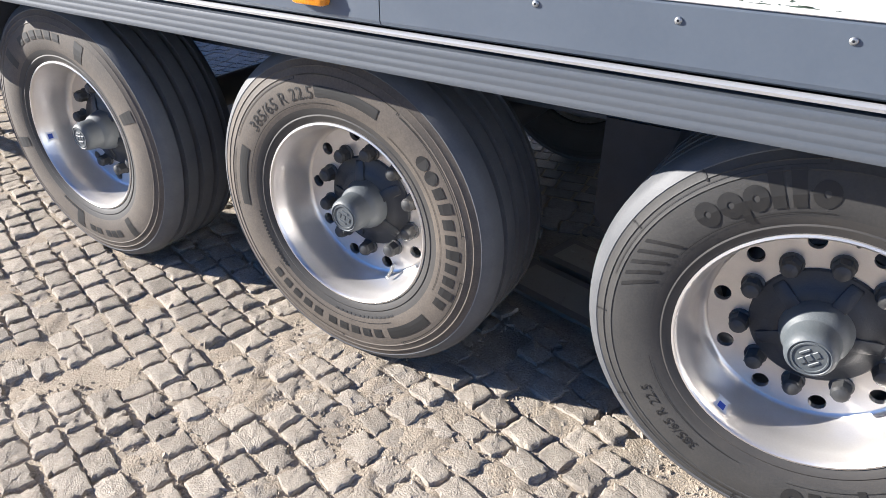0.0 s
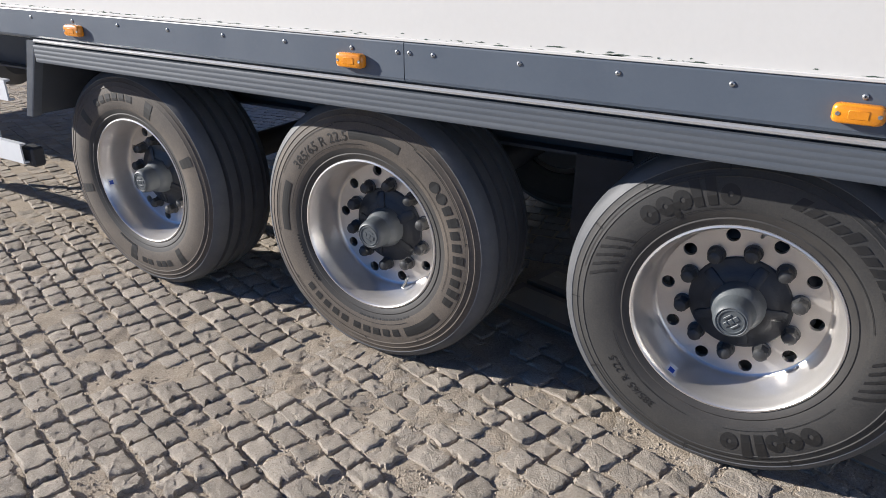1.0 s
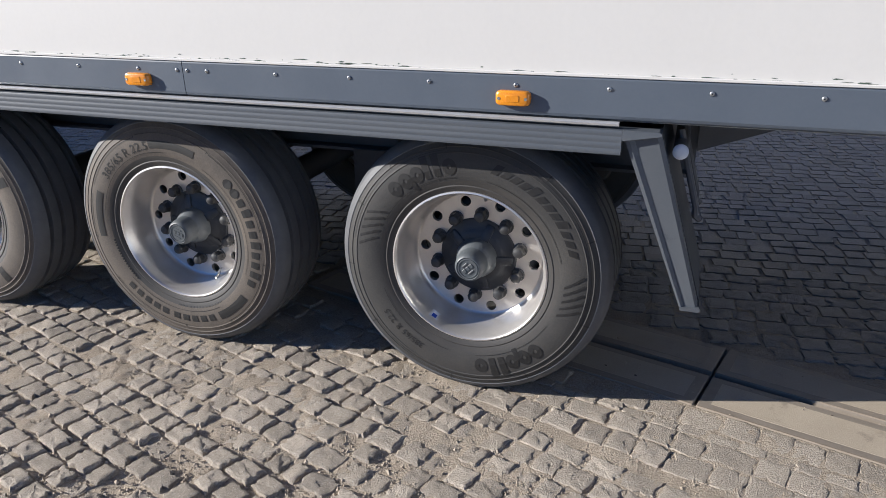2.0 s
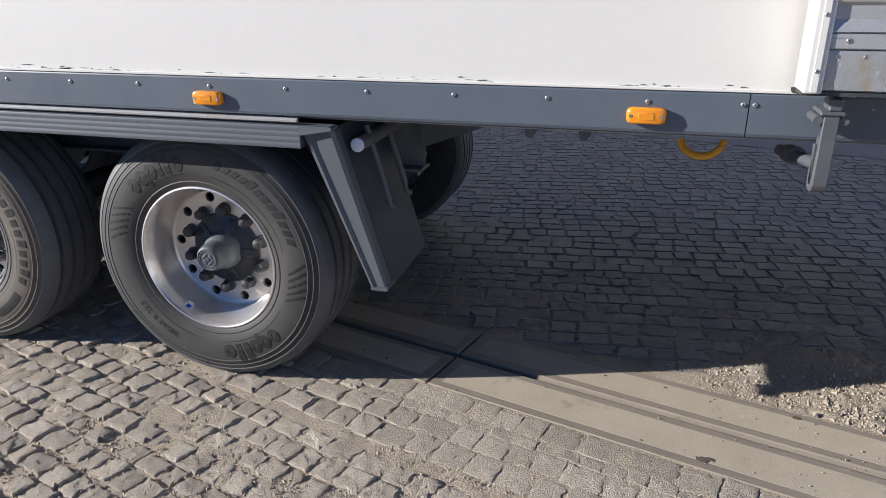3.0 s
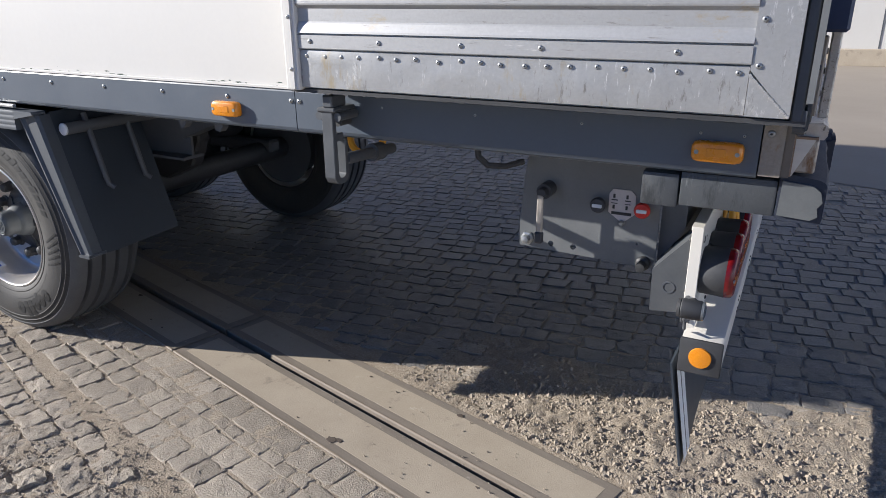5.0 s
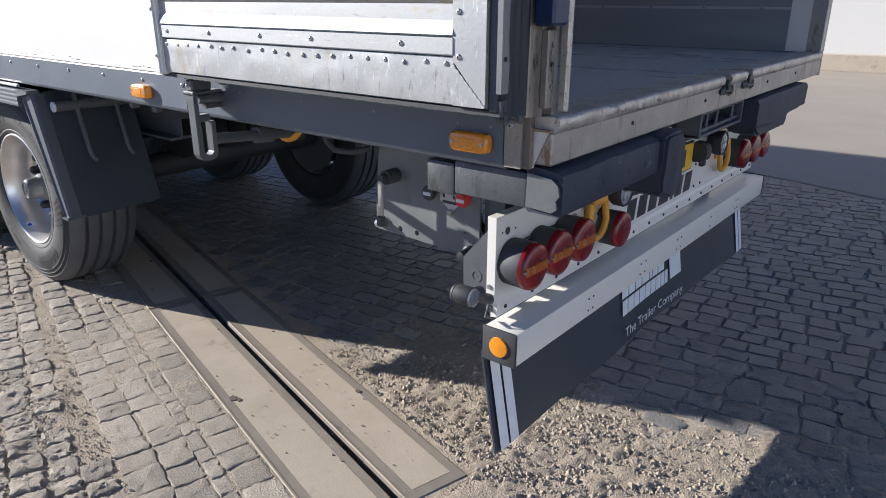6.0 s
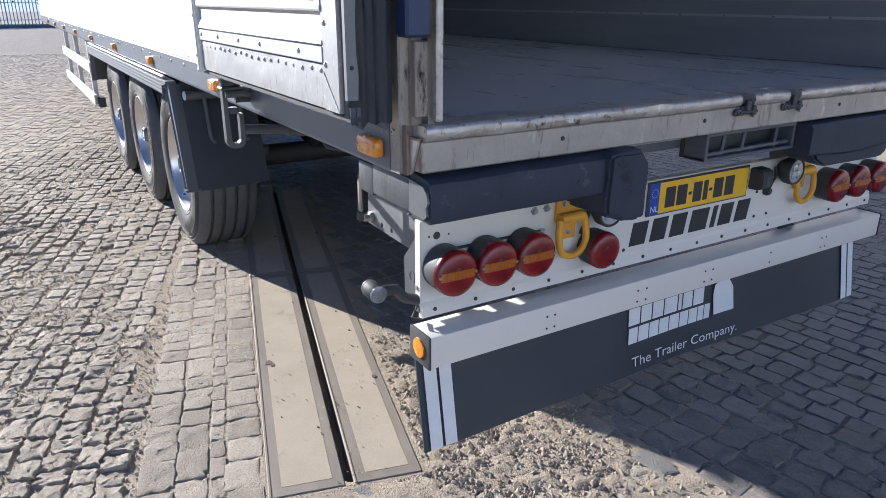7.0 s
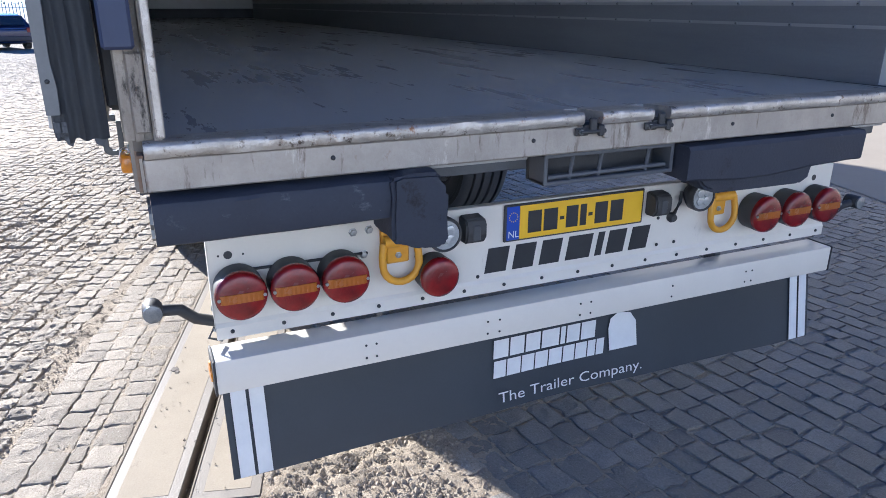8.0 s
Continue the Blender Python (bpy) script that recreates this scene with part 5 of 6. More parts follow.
for k in range(17):
    part("screw", SCREW, None, board, at=Matrix.Translation((BX + 0.0262, B0 + 0.04 + 0.136 * k, 0.688)))
# black discs laid on the board; the dark of its holes is only colour
for y, z, r in ((0.187, 0.900, 0.011), (0.163, 0.900, 0.003), (0.225, 0.898, 0.003), (2.30, 0.90, 0.011)):
    bm = cyl(bmesh.new(), (BX + 0.0195, y, z), (1, 0, 0), r, 0.0012, 16)
    part("hole_disc", bm, BLACK, board)
bm = lathe(bmesh.new(), [(0, 0.0125), (0.003, 0.0125), (0.004, 0.009), (0.010, 0.008), (0.011, 0.0005)], 6, "x")
BOLT = to_mesh("bolt", bm, ZINC)
for y, z in ((0.520, 0.918), (0.566, 0.920), (0.548, 0.850), (1.95, 0.918), (1.905, 0.918)):
    part("bolt", BOLT, None, board, at=Matrix.Translation((BX + 0.020, y, z)))
bm = box(bmesh.new(), BX + 0.0203, BX + 0.026, 0.16, 0.56, 0.850, 0.858, 0.002)
part("cable_strip", bm, BLACK, board)

# round tail lamps
HOUSING = to_mesh("tail_lamp", lathe(bmesh.new(), [(0, 0.060), (0.004, 0.0635), (0.045, 0.0645), (0.062, 0.066), (0.070, 0.064), (0.070, 0.0005)], 40, "x"), BLACK, True, 40)
LENS = to_mesh("lens", lathe(bmesh.new(), [(0.060, 0.0655), (0.072, 0.0655), (0.082, 0.0625), (0.087, 0.052), (0.089, 0.030), (0.0895, 0.0005)], 40, "x"), RED, True, 50)


def band_mesh():
    bm = bmesh.new()
    rows = []
    for i in range(21):
        y = -0.061 + 0.122 * i / 20
        r = abs(y)
        x = 0.0895 - 0.5 * r * r - (0.010 * max(0, (r - 0.048) / 0.014))
        x += 0.0014 + 0.0005 * (i % 2)
        rows.append([bm.verts.new((x - (0.006 if abs(z) > 0.0125 else 0), y, z)) for z in (-0.0132, -0.0122, 0.0122, 0.0132)])
    for p, q in zip(rows, rows[1:]):
        for k in range(3):
            bm.faces.new((p[k], p[k + 1], q[k + 1], q[k]))
    return to_mesh("amber_band", bm, AMBER_DEEP)


BAND = band_mesh()
for y in (0.203, 0.340, 0.476, 2.302, 2.150, 2.000):
    lamp = part("tail_lamp", HOUSING, None, board, "round red tail lamp with an amber band", at=Matrix.Translation((BX + 0.020, y, 0.812)))
    part("lens", LENS, None, lamp, "red lens")
    part("amber_band", BAND, None, lamp, "amber band")
    for sy in (-0.056, 0.056):
        bm = cyl(bmesh.new(), (0.076, sy, 0.0), (1, 0, 0), 0.0045, 0.012, 8)
        part("screw", bm, ZINC, lamp)
lamp = part("fog_lamp", HOUSING, None, board, "round plain red lamp", at=Matrix.Translation((BX + 0.020, 0.752, 0.772)) @ Matrix.Scale(0.9, 4))
part("lens", LENS, None, lamp, "red lens")
# work lamps
for y, z in ((0.770, 0.895), (1.705, 0.905)):
    bm = lathe(bmesh.new(), [(0, 0.030), (0.015, 0.040), (0.030, 0.050), (0.060, 0.051), (0.066, 0.048), (0.066, 0.044), (0.060, 0.042), (0.058, 0.0005)], 32, "x")
    lamp = part("work_lamp", bm, BLACK, board, "round black work lamp with clear glass", at=Matrix.Translation((BX + 0.022, y, z)), smooth=True)
    bm = lathe(bmesh.new(), [(0.058, 0.043), (0.0625, 0.042), (0.0635, 0.0005)], 28, "x")
    part("glass", bm, LED, lamp, "clear ribbed glass", smooth=True)
    bm = bmesh.new()
    for k in range(4):
        a = radians(45 + 90 * k)
        lathe(bm, [(0.0632, 0.015), (0.0665, 0.014), (0.068, 0.008), (0.0682, 0.0005)], 14, "x", centre=(0, 0.019 * math.cos(a), 0.019 * math.sin(a)))
    part("led_cup", bm, LED, lamp, smooth=True)
    bm = tube(bmesh.new(), [(0.01, -0.045, 0.01), (0.025, -0.062, -0.02), (0.012, -0.066, -0.055), (0.004, -0.066, -0.075)], 0.006, 8)
    part("cable", bm, BLACK, lamp, smooth=True)
bm = lathe(bmesh.new(), [(0.0, 0.016), (0.010, 0.018), (0.022, 0.012), (0.024, 0.0005)], 14, "x")
part("cable_gland", bm, BLACK, board, smooth=True, at=Matrix.Translation((BX + 0.020, 1.632, 0.828)))

# plate lamps, number plate with plain bars, brand drawn as plain slanted blocks
for y in (0.872, 1.552):
    bm = prism(bmesh.new(), [(0, -0.040), (0, 0.040), (0.045, 0.036), (0.058, 0.020), (0.058, -0.020), (0.045, -0.038)], "y", -0.033, 0.033)
    bmesh.ops.bevel(bm, geom=bm.edges[:], offset=0.005, segments=2, affect="EDGES")
    pl = part("plate_lamp", bm, BLACK, board, "black plate lamp housing", at=Matrix.Translation((BX + 0.020, y, 0.890)), smooth=True)
    bm = box(bmesh.new(), 0.056, 0.060, -0.012, 0.012, -0.026, 0.020, 0.002)
    part("lamp_face", bm, DARK, pl)
P0, P1, PZ0, PZ1 = 0.995, 1.499, 0.831, 0.936
bm = box(bmesh.new(), BX + 0.0205, BX + 0.029, P0 - 0.008, P1 + 0.008, PZ0 - 0.006, PZ1 + 0.006, 0.003)
plate = part("plate_holder", bm, BLACK, board, "black holder")
bm = box(bmesh.new(), BX + 0.0285, BX + 0.031, P0 + 0.0445, P1, PZ0, PZ1, 0.001)
part("number_plate", bm, PLATE, plate, "yellow number plate with dark bars")
bm = box(bmesh.new(), BX + 0.0285, BX + 0.031, P0, P0 + 0.044, PZ0, PZ1, 0.001)
band = part("plate_band", bm, BLUE, plate, "blue band")
bm = bmesh.new()
for k in range(12):
    a = 2 * math.pi * k / 12
    cyl(bm, (BX + 0.0311, P0 + 0.022 + 0.014 * math.cos(a), PZ0 + 0.072 + 0.014 * math.sin(a)), (1, 0, 0), 0.0019, 0.0006, 5)
part("stars", bm, PLATE, band)


def flat_word(text, size, y, z, x, lean=0.0):
    """A word lying on a face that looks to the rear."""
    vs, fs = glyphs(text, size)
    bm = bmesh.new()
    made = [bm.verts.new((x, y + u + lean * v, z + v)) for u, v in vs]
    for f in fs:
        bm.faces.new([made[i] for i in f])
    return bm


part("country_code", flat_word("NL", 0.030, P0 + 0.004, PZ0 + 0.008, BX + 0.0316), PRINT_WHITE, band)
for y0, w in ((1.068, 0.048), (1.124, 0.050), (1.182, 0.016), (1.205, 0.044), (1.257, 0.024), (1.288, 0.016), (1.313, 0.048), (1.372, 0.050)):
    z0, z1 = (PZ0 + 0.045, PZ0 + 0.056) if w < 0.02 else (PZ0 + 0.016, PZ0 + 0.086)
    part("plate_bar", box(bmesh.new(), BX + 0.0305, BX + 0.0318, y0, y0 + w, z0, z1, 0.0004), PRINT_BLACK, plate)


def slant_blocks(parent, x, y, z, widths, high, gap, lean):
    strokes = []
    for w in widths:
        strokes.append((y + 0.06 * w, w * 0.86, 0.0))
        y += w + gap
    for y, w, low in strokes:
        top = high
        bm = bmesh.new()
        q = [bm.verts.new((x, yy + lean * zz, z + zz)) for yy, zz in ((y, low), (y + w, low), (y + w, top), (y, top))]
        bm.faces.new(q)
        got = bmesh.ops.extrude_face_region(bm, geom=[q[0].link_faces[0]])
        bmesh.ops.translate(bm, vec=(0.0006, 0, 0), verts=[g for g in got["geom"] if isinstance(g, bmesh.types.BMVert)])
        part("brand_block", bm, PRINT_BLACK, parent)


slant_blocks(board, BX + 0.0206, 0.922, 0.731, (0.086, 0.086, 0.086, 0.108, 0.030, 0.082, 0.086), 0.080, 0.010, 0.16)
for y, z in ((0.905, 0.725), (1.58, 0.83), (1.585, 0.735), (1.66, 0.735)):
    part("screw", SCREW, None, board, at=Matrix.Translation((BX + 0.0203, y, z)))

# yellow lashing shackles


def shackle(y):
    bm = box(bmesh.new(), 0.0, 0.012, -0.052, 0.052, 0.0, 0.075, 0.008, 2)
    s = part("lashing_shackle", bm, YELLOW, board, "yellow steel lashing ring on a bolted plate", at=Matrix.Translation((BX + 0.021, y, 0.872)), smooth=True)
    bm = cyl(bmesh.new(), (0.022, -0.046, 0.012), (0, 1, 0), 0.017, 0.092, 16)
    part("barrel", bm, YELLOW, s, smooth=True)
    pts = [(0.026, -0.048, 0.010), (0.030, -0.054, -0.03)] + [(0.033, -0.054 * math.cos(a), -0.055 - 0.052 * math.sin(a)) for a in [math.pi * k / 10 for k in range(11)]] + [(0.030, 0.054, -0.03), (0.026, 0.048, 0.010)]
    part("ring", tube(bmesh.new(), pts, 0.011, 10), YELLOW, s, smooth=True)
    bm = box(bmesh.new(), 0.0, 0.008, -0.034, 0.034, -0.060, 0.002, 0.004)
    part("lower_plate", bm, YELLOW, s)
    for yy, zz in ((-0.022, 0.055), (0.022, 0.055), (0.0, -0.035)):
        part("bolt", BOLT, None, s, at=Matrix.Translation((0.010, yy, zz)) @ Matrix.Scale(0.8, 4))


shackle(0.647)
shackle(1.835)

# marker lamps on rubber stalks
for y0, sgn in ((B0 + 0.004, -1), (B1 - 0.004, 1)):
    bm = box(bmesh.new(), BX - 0.012, BX + 0.016, y0 - 0.004, y0 + 0.004, 0.675, 0.765, 0.003)
    st = part("stalk_lamp", bm, BLACK, board, "round marker lamp on a bent rubber stalk")
    pts = [(BX + 0.002, y0 + sgn * 0.002, 0.715), (BX + 0.010, y0 + sgn * 0.05, 0.735), (BX + 0.024, y0 + sgn * 0.085, 0.772), (BX + 0.028, y0 + sgn * 0.115, 0.778), (BX + 0.028, y0 + sgn * 0.14, 0.780)]
    part("stalk", tube(bmesh.new(), pts, 0.015, 12), BLACK, st, smooth=True)
    bm = lathe(bmesh.new(), [(-0.024, 0.021), (-0.020, 0.0245), (0.022, 0.0245), (0.025, 0.0225)], 24, "x", centre=(BX + 0.028, y0 + sgn * 0.150, 0.784))
    part("lamp_body", bm, BLACK, st, smooth=True)
    for x0, s2, m in ((0.025, 1, CLEAR_LENS), (-0.024, -1, BLACK)):
        bm = lathe(bmesh.new(), [(0, 0.0235), (s2 * 0.006, 0.0225), (s2 * 0.009, 0.012), (s2 * 0.0095, 0.0005)], 24, "x", centre=(BX + 0.028 + x0, y0 + sgn * 0.150, 0.784))
        part("lens", bm, m, st, "round lens", smooth=True)
    for z in (0.69, 0.752):
        bm = cyl(bmesh.new(), (BX + 0.002, y0 + sgn * 0.004, z), (0, sgn, 0), 0.007, 0.006, 8)
        part("screw", bm, ZINC, st)
    part("cable", tube(bmesh.new(), [(BX + 0.0, y0 + sgn * 0.005, 0.70), (BX + 0.004, y0 + sgn * 0.024, 0.67), (BX + 0.002, y0 - sgn * 0.01, 0.655)], 0.004, 6), BLACK, st, smooth=True)

# ---------------------------------------------------------------- underrun beam and rubber apron
U0, U1 = 0.112, 2.362
bm = box(bmesh.new(), 5.600, 5.705, U0 + 0.004, U1 - 0.004, 0.550, 0.646, 0.008, 2)
beam = part("underrun_beam", bm, BOARD, trailer, "white square underrun beam", smooth=True)
for y, sgn in ((U0, 1), (U1, -1)):
    bm = box(bmesh.new(), 5.598, 5.707, y, y + sgn * 0.008, 0.548, 0.648, 0.006, 2)
    cap = part("end_cap", bm, BLACK, beam, "black plastic end cap", smooth=True)
    bm = lathe(bmesh.new(), [(0, 0.029), (-sgn * 0.004, 0.028), (-sgn * 0.006, 0.015), (-sgn * 0.0062, 0.0005)], 28, "y", centre=(5.653, y - sgn * 0.0005, 0.598))
    part("reflector", bm, AMBER, cap, "round orange reflector", smooth=True)
for y in (0.17, 0.52, 0.55, 0.90, 0.94, 1.23, 1.27, 1.60, 1.64, 1.93, 1.96, 2.27):
    for z in (0.573, 0.612):
        if (y * 100) % 3 < 2:
            part("screw", SCREW, None, beam, at=Matrix.Translation((5.7052, y, z)) @ Matrix.Scale(0.6, 4))
def bow(y):
    """The sheet bellies to the rear between its ends."""
    return max(0.0, math.sin(math.pi * (y - 0.136) / 2.269))


def apron_x(y, z):
    t = (0.552 - z) / (0.552 - 0.235)
    return 5.583 + t * (0.006 * math.sin(y * 3.1 + 0.5) + 0.004 * math.sin(y * 9)) + 0.047 * t + 0.0075 + 0.014 * bow(y)


def spread(y, z):
    """Places of the print, laid out on a sheet standing a little further back."""
    return 0.033 + (y - 0.03) * (1.030 - 0.008 * bow(y)), 1.442 - (1.442 - z) * (1.031 - 0.0085 * bow(y))


# the apron hangs with a slight wave
bm = bmesh.new()
rows = []
NY, NZ = 48, 8
for i in range(NY + 1):
    y = 0.136 + (2.405 - 0.136) * i / NY
    row = []
    for j in range(NZ + 1):
        t = j / NZ
        z = 0.552 - t * (0.552 - 0.235 - 0.012 * math.sin(math.pi * i / NY) ** 2)
        x = apron_x(y, z) - 0.0075
        row.append(bm.verts.new((x, y, z)))
    rows.append(row)
for p, q in zip(rows, rows[1:]):
    for j in range(NZ):
        bm.faces.new((p[j], p[j + 1], q[j + 1], q[j]))
bmesh.ops.recalc_face_normals(bm, faces=bm.faces)
bmesh.ops.solidify(bm, geom=bm.faces[:], thickness=0.006)
apron = part("rubber_apron", bm, FLAP, trailer, "black rubber rear apron with printed mark", smooth=True)


def on_apron(name, polys, mat, label=""):
    bm = bmesh.new()
    for poly in polys:
        bm.faces.new([bm.verts.new((apron_x(*spread(y, z)), *spread(y, z))) for y, z in poly])
    return part(name, bm, mat, apron, label)


def strip(y0, y1, z0, z1, n=12):
    return [[(y0, z0 + (z1 - z0) * k / n), (y1, z0 + (z1 - z0) * k / n), (y1, z0 + (z1 - z0) * (k + 1) / n), (y0, z0 + (z1 - z0) * (k + 1) / n)] for k in range(n)]


for y0, y1 in ((0.148, 0.188), (0.197, 0.237), (2.226, 2.266), (2.275, 2.315)):
    on_apron("white_stripe", strip(y0, y1, 0.276, 0.552), PRINT_WHITE, "white reflective stripe")
polys = []
y = 0.935
for w in (0.054, 0.052, 0.054, 0.066, 0.018, 0.050, 0.056):
    polys += [[(y + 0.008, 0.452), (y + w + 0.008, 0.452), (y + w + 0.014, 0.511), (y + 0.014, 0.511)]]
    y += w + 0.006
y = 0.94
for w in (0.044, 0.050, 0.046, 0.048, 0.050, 0.044, 0.044, 0.030, 0.030):
    polys += [[(y, 0.388), (y + w, 0.388), (y + w + 0.006, 0.443), (y + 0.006, 0.443)]]
    y += w + 0.0045
for poly in polys:
    on_apron("brand_block", [poly], PRINT_WHITE)
on_apron("brand_shape", [[(1.388, 0.392), (1.384, 0.470), (1.394, 0.505), (1.425, 0.522), (1.475, 0.514), (1.498, 0.482), (1.502, 0.392)]], PRINT_WHITE)
vs, fs = glyphs("The Trailer Company.", 0.060)
wide = max(u for u, v in vs)
link = list(range(len(vs)))
for f in fs:
    low = min(link[i] for i in f)
    old = {link[i] for i in f}
    link = [low if q in old else q for q in link]
for root in sorted(set(link)):
    bm = bmesh.new()
    made = {i: bm.verts.new((apron_x(*spread(0.955 + 0.568 * u / wide, 0.302 + 0.84 * v)) + 0.0006, *spread(0.955 + 0.568 * u / wide, 0.302 + 0.84 * v))) for i, (u, v) in enumerate(vs) if link[i] == root}
    for f in fs:
        if link[f[0]] == root:
            bm.faces.new([made[i] for i in f])
    part("slogan_letter", bm, PRINT_WHITE, apron, "white slogan lettering")

# ---------------------------------------------------------------- the yard: ground, slabs, setts
SLAB_AT, SLAB_ANG = Vector((3.520, 0.503, 0)), radians(-15.2)
ALONG = Vector((math.cos(SLAB_ANG), math.sin(SLAB_ANG), 0))
ACROSS = Vector((-math.sin(SLAB_ANG), math.cos(SLAB_ANG), 0))


def slab_uv(x, y):
    d = Vector((x, y, 0)) - SLAB_AT
    return d.dot(ALONG), d.dot(ACROSS)


# places where sand and rubble have buried the setts: x, y, reach, height
MOUNDS = [(1.55, 0.02, 0.45, 0.009), (1.25, -0.30, 0.35, 0.010), (2.15, -0.32, 0.30, 0.008), (3.05, -0.62, 0.42, 0.008), (3.75, -0.20, 0.32, 0.005), (3.62, -0.55, 0.30, 0.006), (4.1, -0.75, 0.35, 0.005),
          (5.20, 0.45, 0.30, 0.012), (5.60, 0.40, 0.38, 0.013), (5.95, 0.55, 0.32, 0.011), (5.55, 0.68, 0.24, 0.008), (5.75, 0.10, 0.36, 0.010), (4.95, 0.55, 0.20, 0.010), (3.2, -1.1, 0.4, 0.012), (0.2, -0.75, 0.4, 0.008), (2.7, -0.9, 0.35, 0.010)]


def buried(x, y):
    return 0.55 * sum(hh * math.exp(-((x - mx) ** 2 + (y - my) ** 2) / (rr * rr)) for mx, my, rr, hh in MOUNDS)


def flush(x, y):
    """1 where the setts lie tight and level beside the slabs, 0 where they stand proud of the sand."""
    u, w = slab_uv(x, y)
    if w > 0.3:
        return 0.75
    beside = max(0.0, min(1.0, (0.90 + w) / 0.40)) * max(0.0, min(1.0, (u + 0.75) / 0.9))
    return max(beside, 0.5 * max(0.0, min(1.0, (x - 2.3) / 0.7)))


def rubble(x, y):
    """Where traffic has crushed the paving beside the slabs to stone and sand."""
    u, w = slab_uv(x, y)
    return 4.55 < x < 6.5 and w > 0.24 and y < 0.98 + 0.16 * noise.noise((x * 3, y * 3, 1))


def washed(x, y):
    """1 where the joints are washed out deep, 0 where sand fills them."""
    return max(0.0, min(1.0, (x - 0.7) / 0.8)) * max(0.0, min(1.0, (-0.25 - y) / 0.35))


def steps(lo, hi, fine0, fine1, fine):
    """Grid lines: even and close between fine0 and fine1, wider and wider outside."""
    out = list(np.arange(fine0, fine1, fine))
    s, v = fine, out[-1]
    while v < hi:
        s *= 1.28
        v += s
        out.append(min(v, hi))
    s, v = fine, out[0]
    head = []
    while v > lo:
        s *= 1.28
        v -= s
        head.append(max(v, lo))
    return head[::-1] + out


xs, ys = steps(-600, 600, -1.4, 7.0, 0.014), steps(-600, 600, -1.6, 1.7, 0.014)
verts, faces = [], []
for x in xs:
    for y in ys:
        near = -1.4 <= x <= 7.0 and -1.6 <= y <= 1.7
        z = -0.0085
        if near:
            edge = min(1.0, (x + 1.4) / 0.4, (7.0 - x) / 0.4, (y + 1.6) / 0.4, (1.7 - y) / 0.4)
            b = buried(x, y)
            fl = flush(x, y)
            z += edge * (-0.0058 - 0.0022 * fl - 0.0045 * washed(x, y) + 0.0085 * math.sqrt(fl) + 0.0045 * fl * fl + b + (0.010 - 0.007 * fl) * noise.noise((x * 5, y * 5, 0)) + (0.0045 - 0.003 * fl + 0.45 * b) * noise.noise((x * 14, y * 14, 3)) + (0.003 - 0.0015 * fl + 0.65 * b) * noise.noise((x * 27, y * 27, 7)) + (0.002 + 0.45 * b) * noise.noise((x * 50, y * 55, 9)) + (0.003 * noise.noise((x * 11, y * 11, 13)) + 0.005 * noise.noise((x * 24, y * 24, 17)) + 0.006 * noise.noise((x * 44, y * 44, 19)) if rubble(x, y) else 0))
            u, w = slab_uv(x, y)
            if -2.1 < u < 2.0 and -0.29 < w < 0.275:
                z = min(z, -0.003)
            if -2.0 < u < 1.94 and -0.232 < w < 0.218:
                z = min(z, -0.06 if abs(w) < 0.05 else -0.030)
        verts.append((float(x), float(y), z))
ny = len(ys)
for i in range(len(xs) - 1):
    for j in range(ny - 1):
        a = i * ny + j
        faces.append((a, a + ny, a + ny + 1, a + 1))
me = bpy.data.meshes.new("ground")
me.from_pydata(verts, [], faces)
me.materials.append(YARD)
me.shade_smooth()
ground = tagged(new("ground", me), "sandy dirt ground of a sett-paved yard", "ground", kind="structure")

# long concrete slabs in two rows with an open slot between them
slabs = tagged(new("slab_track"), "two rows of worn concrete slabs with a dark slot between", "paving", kind="structure")
slabs.matrix_basis = Matrix.Translation(SLAB_AT) @ Matrix.Rotation(SLAB_ANG, 4, "Z")
for u0, u1 in ((0.006, 1.962), (-2.02, -0.006)):
    for w0, w1 in ((-0.254, -0.015), (0.016, 0.240)):
        bm = box(bmesh.new(), u0, u1, w0, w1, -0.12, 0.0, 0.003)
        sl = part("concrete_slab", bm, EDGE_CONCRETE, slabs, "concrete slab with a darker edge frame")
        bm = box(bmesh.new(), u0 + 0.045, u1 - 0.045, w0 + 0.042, w1 - 0.036, -0.02, 0.0007)
        part("slab_field", bm, CONCRETE, sl)
        lw0, lw1 = (w0 + 0.001, w0 + 0.009) if w0 < 0 else (w0 + 0.001, w0 + 0.007)
        part("slab_lip", box(bmesh.new(), u0 + 0.002, u1 - 0.002, lw0, lw1, -0.02, 0.0022, 0.001), LIP_CONCRETE, sl, "pale worn slab lip")
        bm = bmesh.new()
        pr = random.Random(int(100 * (u0 + 3) + 10 * (w0 + 1)))
        spots = [(pr.uniform(0.1, 1.85), pr.uniform(0.02, 0.21), pr.uniform(0.002, 0.0045)) for _ in range(4)] + ([(1.058, 0.050, 0.015), (1.082, 0.062, 0.010)] if u0 > 0 and w0 < 0 else [(1.30, 0.19, 0.010)])
        for du, dw, r in spots:
            q = [pr.uniform(0.55, 1.15) for _ in range(11)]
            prism(bm, [(u0 + du + 1.5 * r * q[k] * math.cos(k * 0.5712), w0 + dw + r * q[k] * math.sin(k * 0.5712)) for k in range(11)], "z", -0.01, 0.0032)
        part("pit", bm, PIT, sl)
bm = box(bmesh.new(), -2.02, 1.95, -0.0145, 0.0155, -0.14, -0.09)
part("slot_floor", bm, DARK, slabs)


